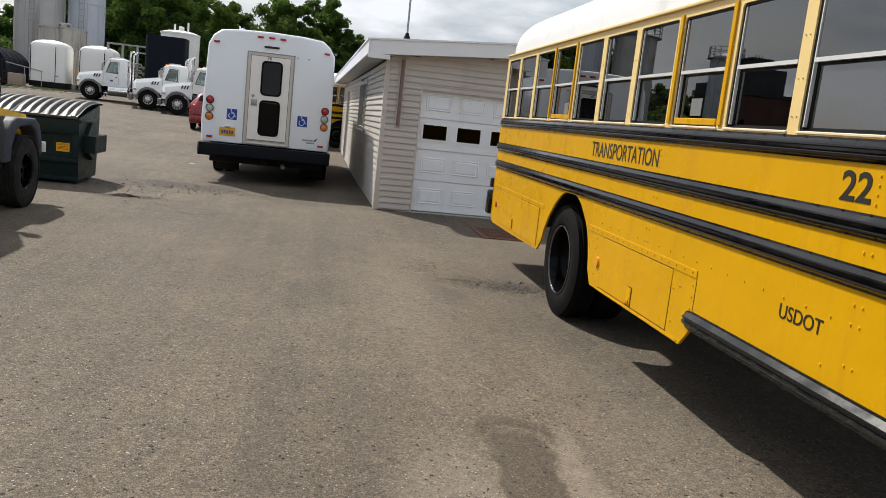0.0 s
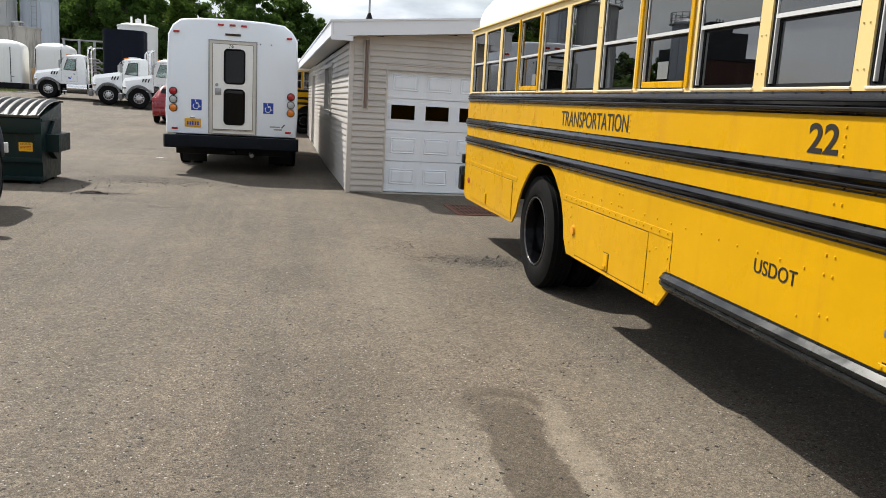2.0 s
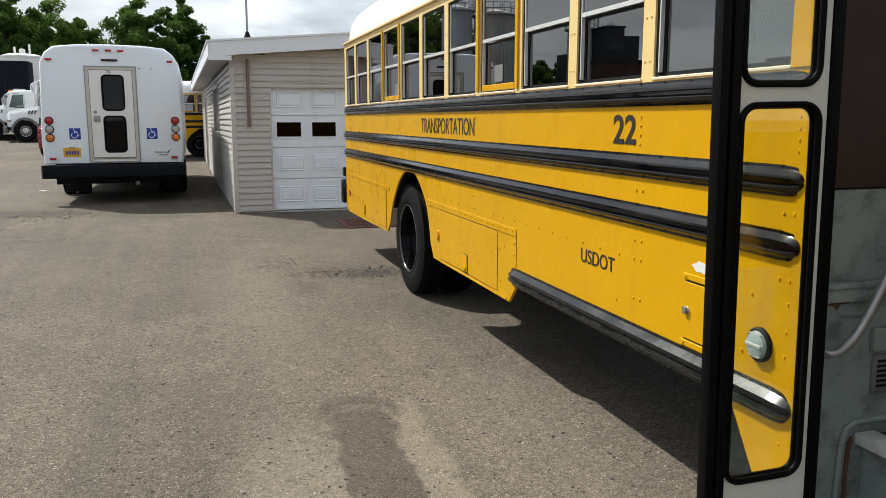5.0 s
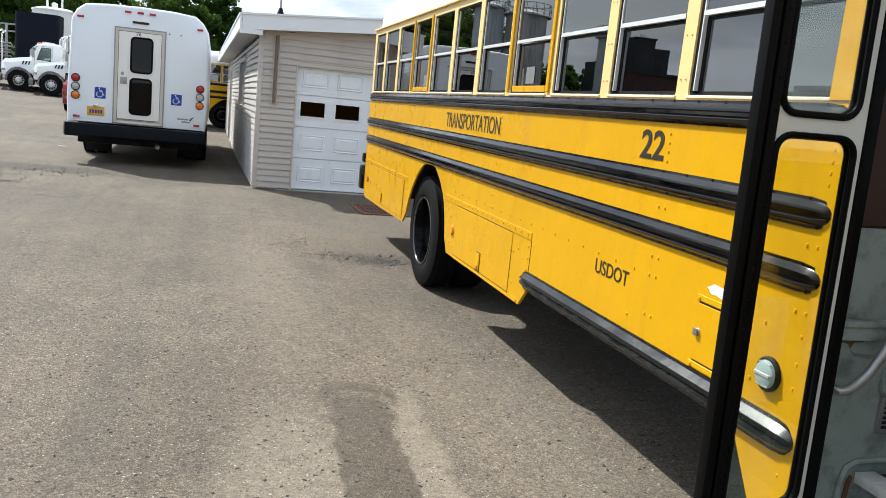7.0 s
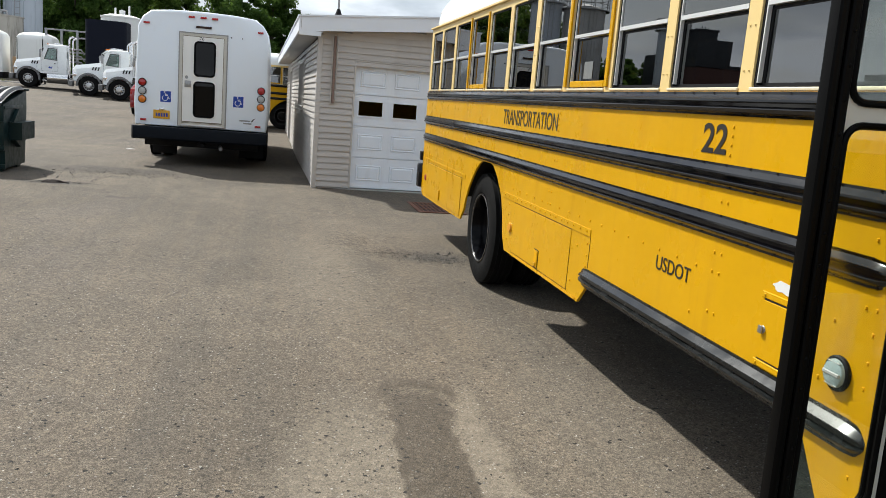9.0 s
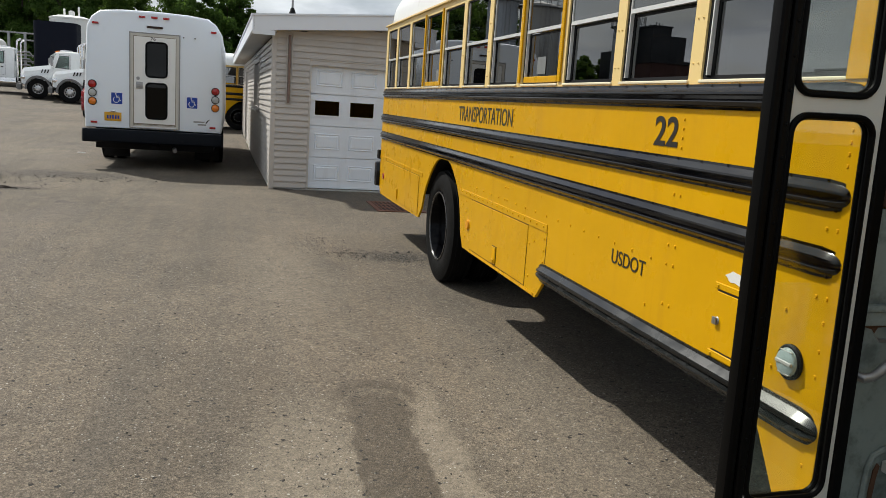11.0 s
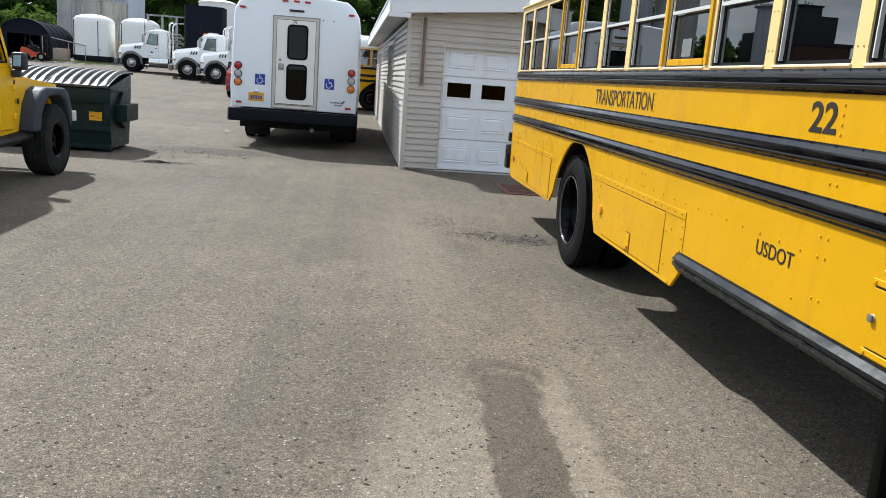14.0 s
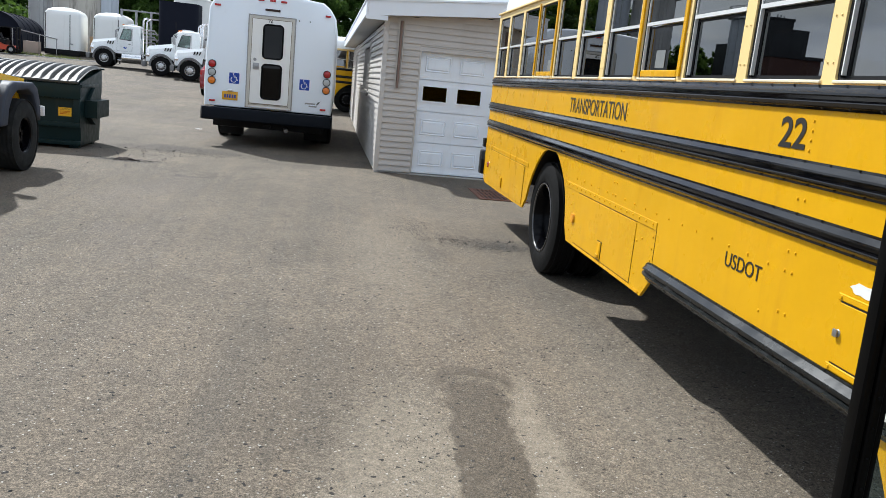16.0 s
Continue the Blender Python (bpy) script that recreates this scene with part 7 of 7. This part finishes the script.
STONE = pbr("dark_gravel", (0.055, 0.052, 0.048), 0.85, var=0.4, scale=30)
STONELIGHT = pbr("light_gravel", (0.20, 0.19, 0.17), 0.85, var=0.3, scale=30)
stones("loose_gravel", "loose dark gravel scattered over the asphalt", [(1.70, 8.38, 0.22, 0.15, 1300), (1.25, 8.62, 0.20, 0.12, 420), (0.86, 9.15, 0.13, 0.30, 260), (-0.8, 8.0, 2.2, 3.2, 1800), (-2.79, 15.04, 0.75, 0.55, 1500), (-3.27, 13.13, 0.24, 0.10, 420), (-2.9, 14.0, 0.9, 0.8, 500), (-2.6, 17.0, 1.4, 1.8, 900), (1.74, 5.21, 0.08, 0.08, 40), (1.45, 5.01, 0.10, 0.07, 50), (0.0, 4.0, 2.2, 2.4, 420), (-1.5, 8.0, 2.0, 3.5, 700), (0.9, 9.2, 0.2, 0.35, 160), (-2.0, 5.0, 1.2, 2.0, 300)], 0.003, 0.0105, STONE)
stones("pebbles", "small dark pebbles on the pale silt", [(0.35, 3.5, 0.18, 0.45, 520), (1.0, 3.7, 0.06, 0.6, 120), (0.68, 4.50, 0.07, 0.05, 90), (0.0, 3.6, 0.5, 0.7, 300)], 0.0018, 0.0055, STONE, 31)
stones("loose_grit", "pale grit scattered over the asphalt", [(0.34, 3.15, 0.35, 0.6, 240), (1.1, 3.05, 0.25, 0.7, 160), (1.66, 8.42, 0.28, 0.18, 900), (-0.5, 8.0, 2.2, 3.2, 1300), (-2.89, 15.04, 0.6, 0.4, 160), (-1.0, 5.0, 2.0, 3.0, 380)], 0.002, 0.008, STONELIGHT, 9)
stones("asphalt_rubble", "broken black asphalt rubble round a pothole", [(-3.17, 13.18, 0.26, 0.08, 90), (-2.29, 14.85, 0.5, 0.22, 130), (-2.89, 14.85, 0.7, 0.5, 110), (1.61, 8.52, 0.27, 0.16, 45), (-3.3, 13.9, 0.4, 0.3, 25)], 0.005, 0.026, STONE, 21)
bm = bm_new()
TAR = pbr("broken_black_asphalt", (0.022, 0.014, 0.012), 0.9, var=0.4, scale=30, fine=60, bump=0.6)
r = random.Random(4)
rings = []
edge = [0.6 + 0.7 * r.random() for _ in range(24)]
for f, z in ((1.0, 0.0), (0.82, 0.014), (0.5, 0.022), (0.15, 0.018)):
    rings.append([(0.20 * f * e * math.cos(a), 0.075 * f * e * math.sin(a), z * (0.7 + 1.1 * r.random())) for e, a in zip(edge, np.linspace(0, 2 * math.pi, 25)[:-1])])
loft(bm, rings)
single("broken_asphalt", bm, TAR, "crumbled black lump of asphalt by a pothole", "asphalt lump", pose(-3.24, 13.16, 0, 0, 0, 8))
single("paper_scrap", plate(bm_new(), [(-0.08, -0.03), (0.05, -0.05), (0.09, 0.02), (-0.02, 0.05)], [], "z", 0.0, 0.006), PAPER, "white scrap of paper on the asphalt", "litter", pose(-3.28, 19.95, ground_z(19.95) + 0.003))

# ---- drain grate in front of the garage ----
IRON = pbr("rusty_cast_iron", (0.17, 0.080, 0.055), 0.8, metal=0.0, var=0.3, scale=12, fine=80, bump=0.3)
grate = thing("drain_grate", "rusty cast-iron drain grate set in the asphalt", "drain", pose(2.49, 12.46, 0.004, 0, 0, 0))
part("pit", box(bm_new(), -0.33, 0.33, -0.52, 0.52, -0.003, 0.0), BLACK, grate)
part("frame", plate(bm_new(), rect(-0.37, 0.37, -0.56, 0.56), [rect(-0.31, 0.31, -0.50, 0.50)], "z", 0.0, 0.012), IRON, grate)
for k in range(9):
    x = -0.275 + 0.069 * k
    part("bar", box(bm_new(), x - 0.014, x + 0.014, -0.50, 0.50, 0.001, 0.011), IRON, grate)
for y in (-0.17, 0.17):
    part("cross_bar", box(bm_new(), -0.31, 0.31, y - 0.03, y + 0.03, 0.0112, 0.014), IRON, grate)

# ---- siding boards, one by one ----
LAP = 0.1055


def board(length):
    """A lapped board along x, its face to -y."""
    bm = bm_new()
    loft(bm, [[(x, 0.028, 0.014), (x, -0.004, 0.014), (x, -0.015, 0.002), (x, -0.023, 0.0), (x, -0.024, 0.012), (x, 0.004, LAP + 0.010), (x, 0.028, LAP + 0.010)] for x in (0.0, length)])
    return finish("siding_board", bm, SIDING)


meshes = {}


def lay(parent, length, m):
    key = round(length, 2)
    if key not in meshes:
        meshes[key] = board(key)
    share("siding_board", meshes[key], parent, m)


for k in range(31):
    z = 0.03 + LAP * k
    if z + LAP < GDT + 0.03:
        lay(wall_front, GD0 - 0.028 - (GX0 + 0.055), pose(GX0 + 0.055, GY0, z))
        lay(wall_front, GX1 - GD1 - 0.07, pose(GD1 + 0.07, GY0, z))
    else:
        xa = GX0 + 0.055
        while roof_z(xa) + 0.10 < z + LAP and xa < RX - 0.1:
            xa += 0.02
        if xa < RX - 0.2:
            lay(wall_front, (RX - xa) * 2 if 2 * RX - xa < GX1 else GX1 - xa, pose(xa, GY0, z))
    if z + LAP < EAVE + 0.06:
        spans = [(GY0 + 0.11, GY1)]
        for a, b, q0, q1 in ((WINY0 - 0.06, WINY1 + 0.06, WINZ0 - 0.06, WINZ1 + 0.06), (DRY0 - 0.08, DRY1 + 0.08, 0.0, DRT + 0.08)):
            if z + LAP > q0 + 0.02 and z < q1 - 0.02:
                spans = [s for y0, y1 in spans for s in (((y0, a), (b, y1)) if y0 < a and b < y1 else ((y0, y1),))]
        for y0, y1 in spans:
            lay(wall_side, y1 - y0, pose(GX0, y1, z, 0, 0, -90))
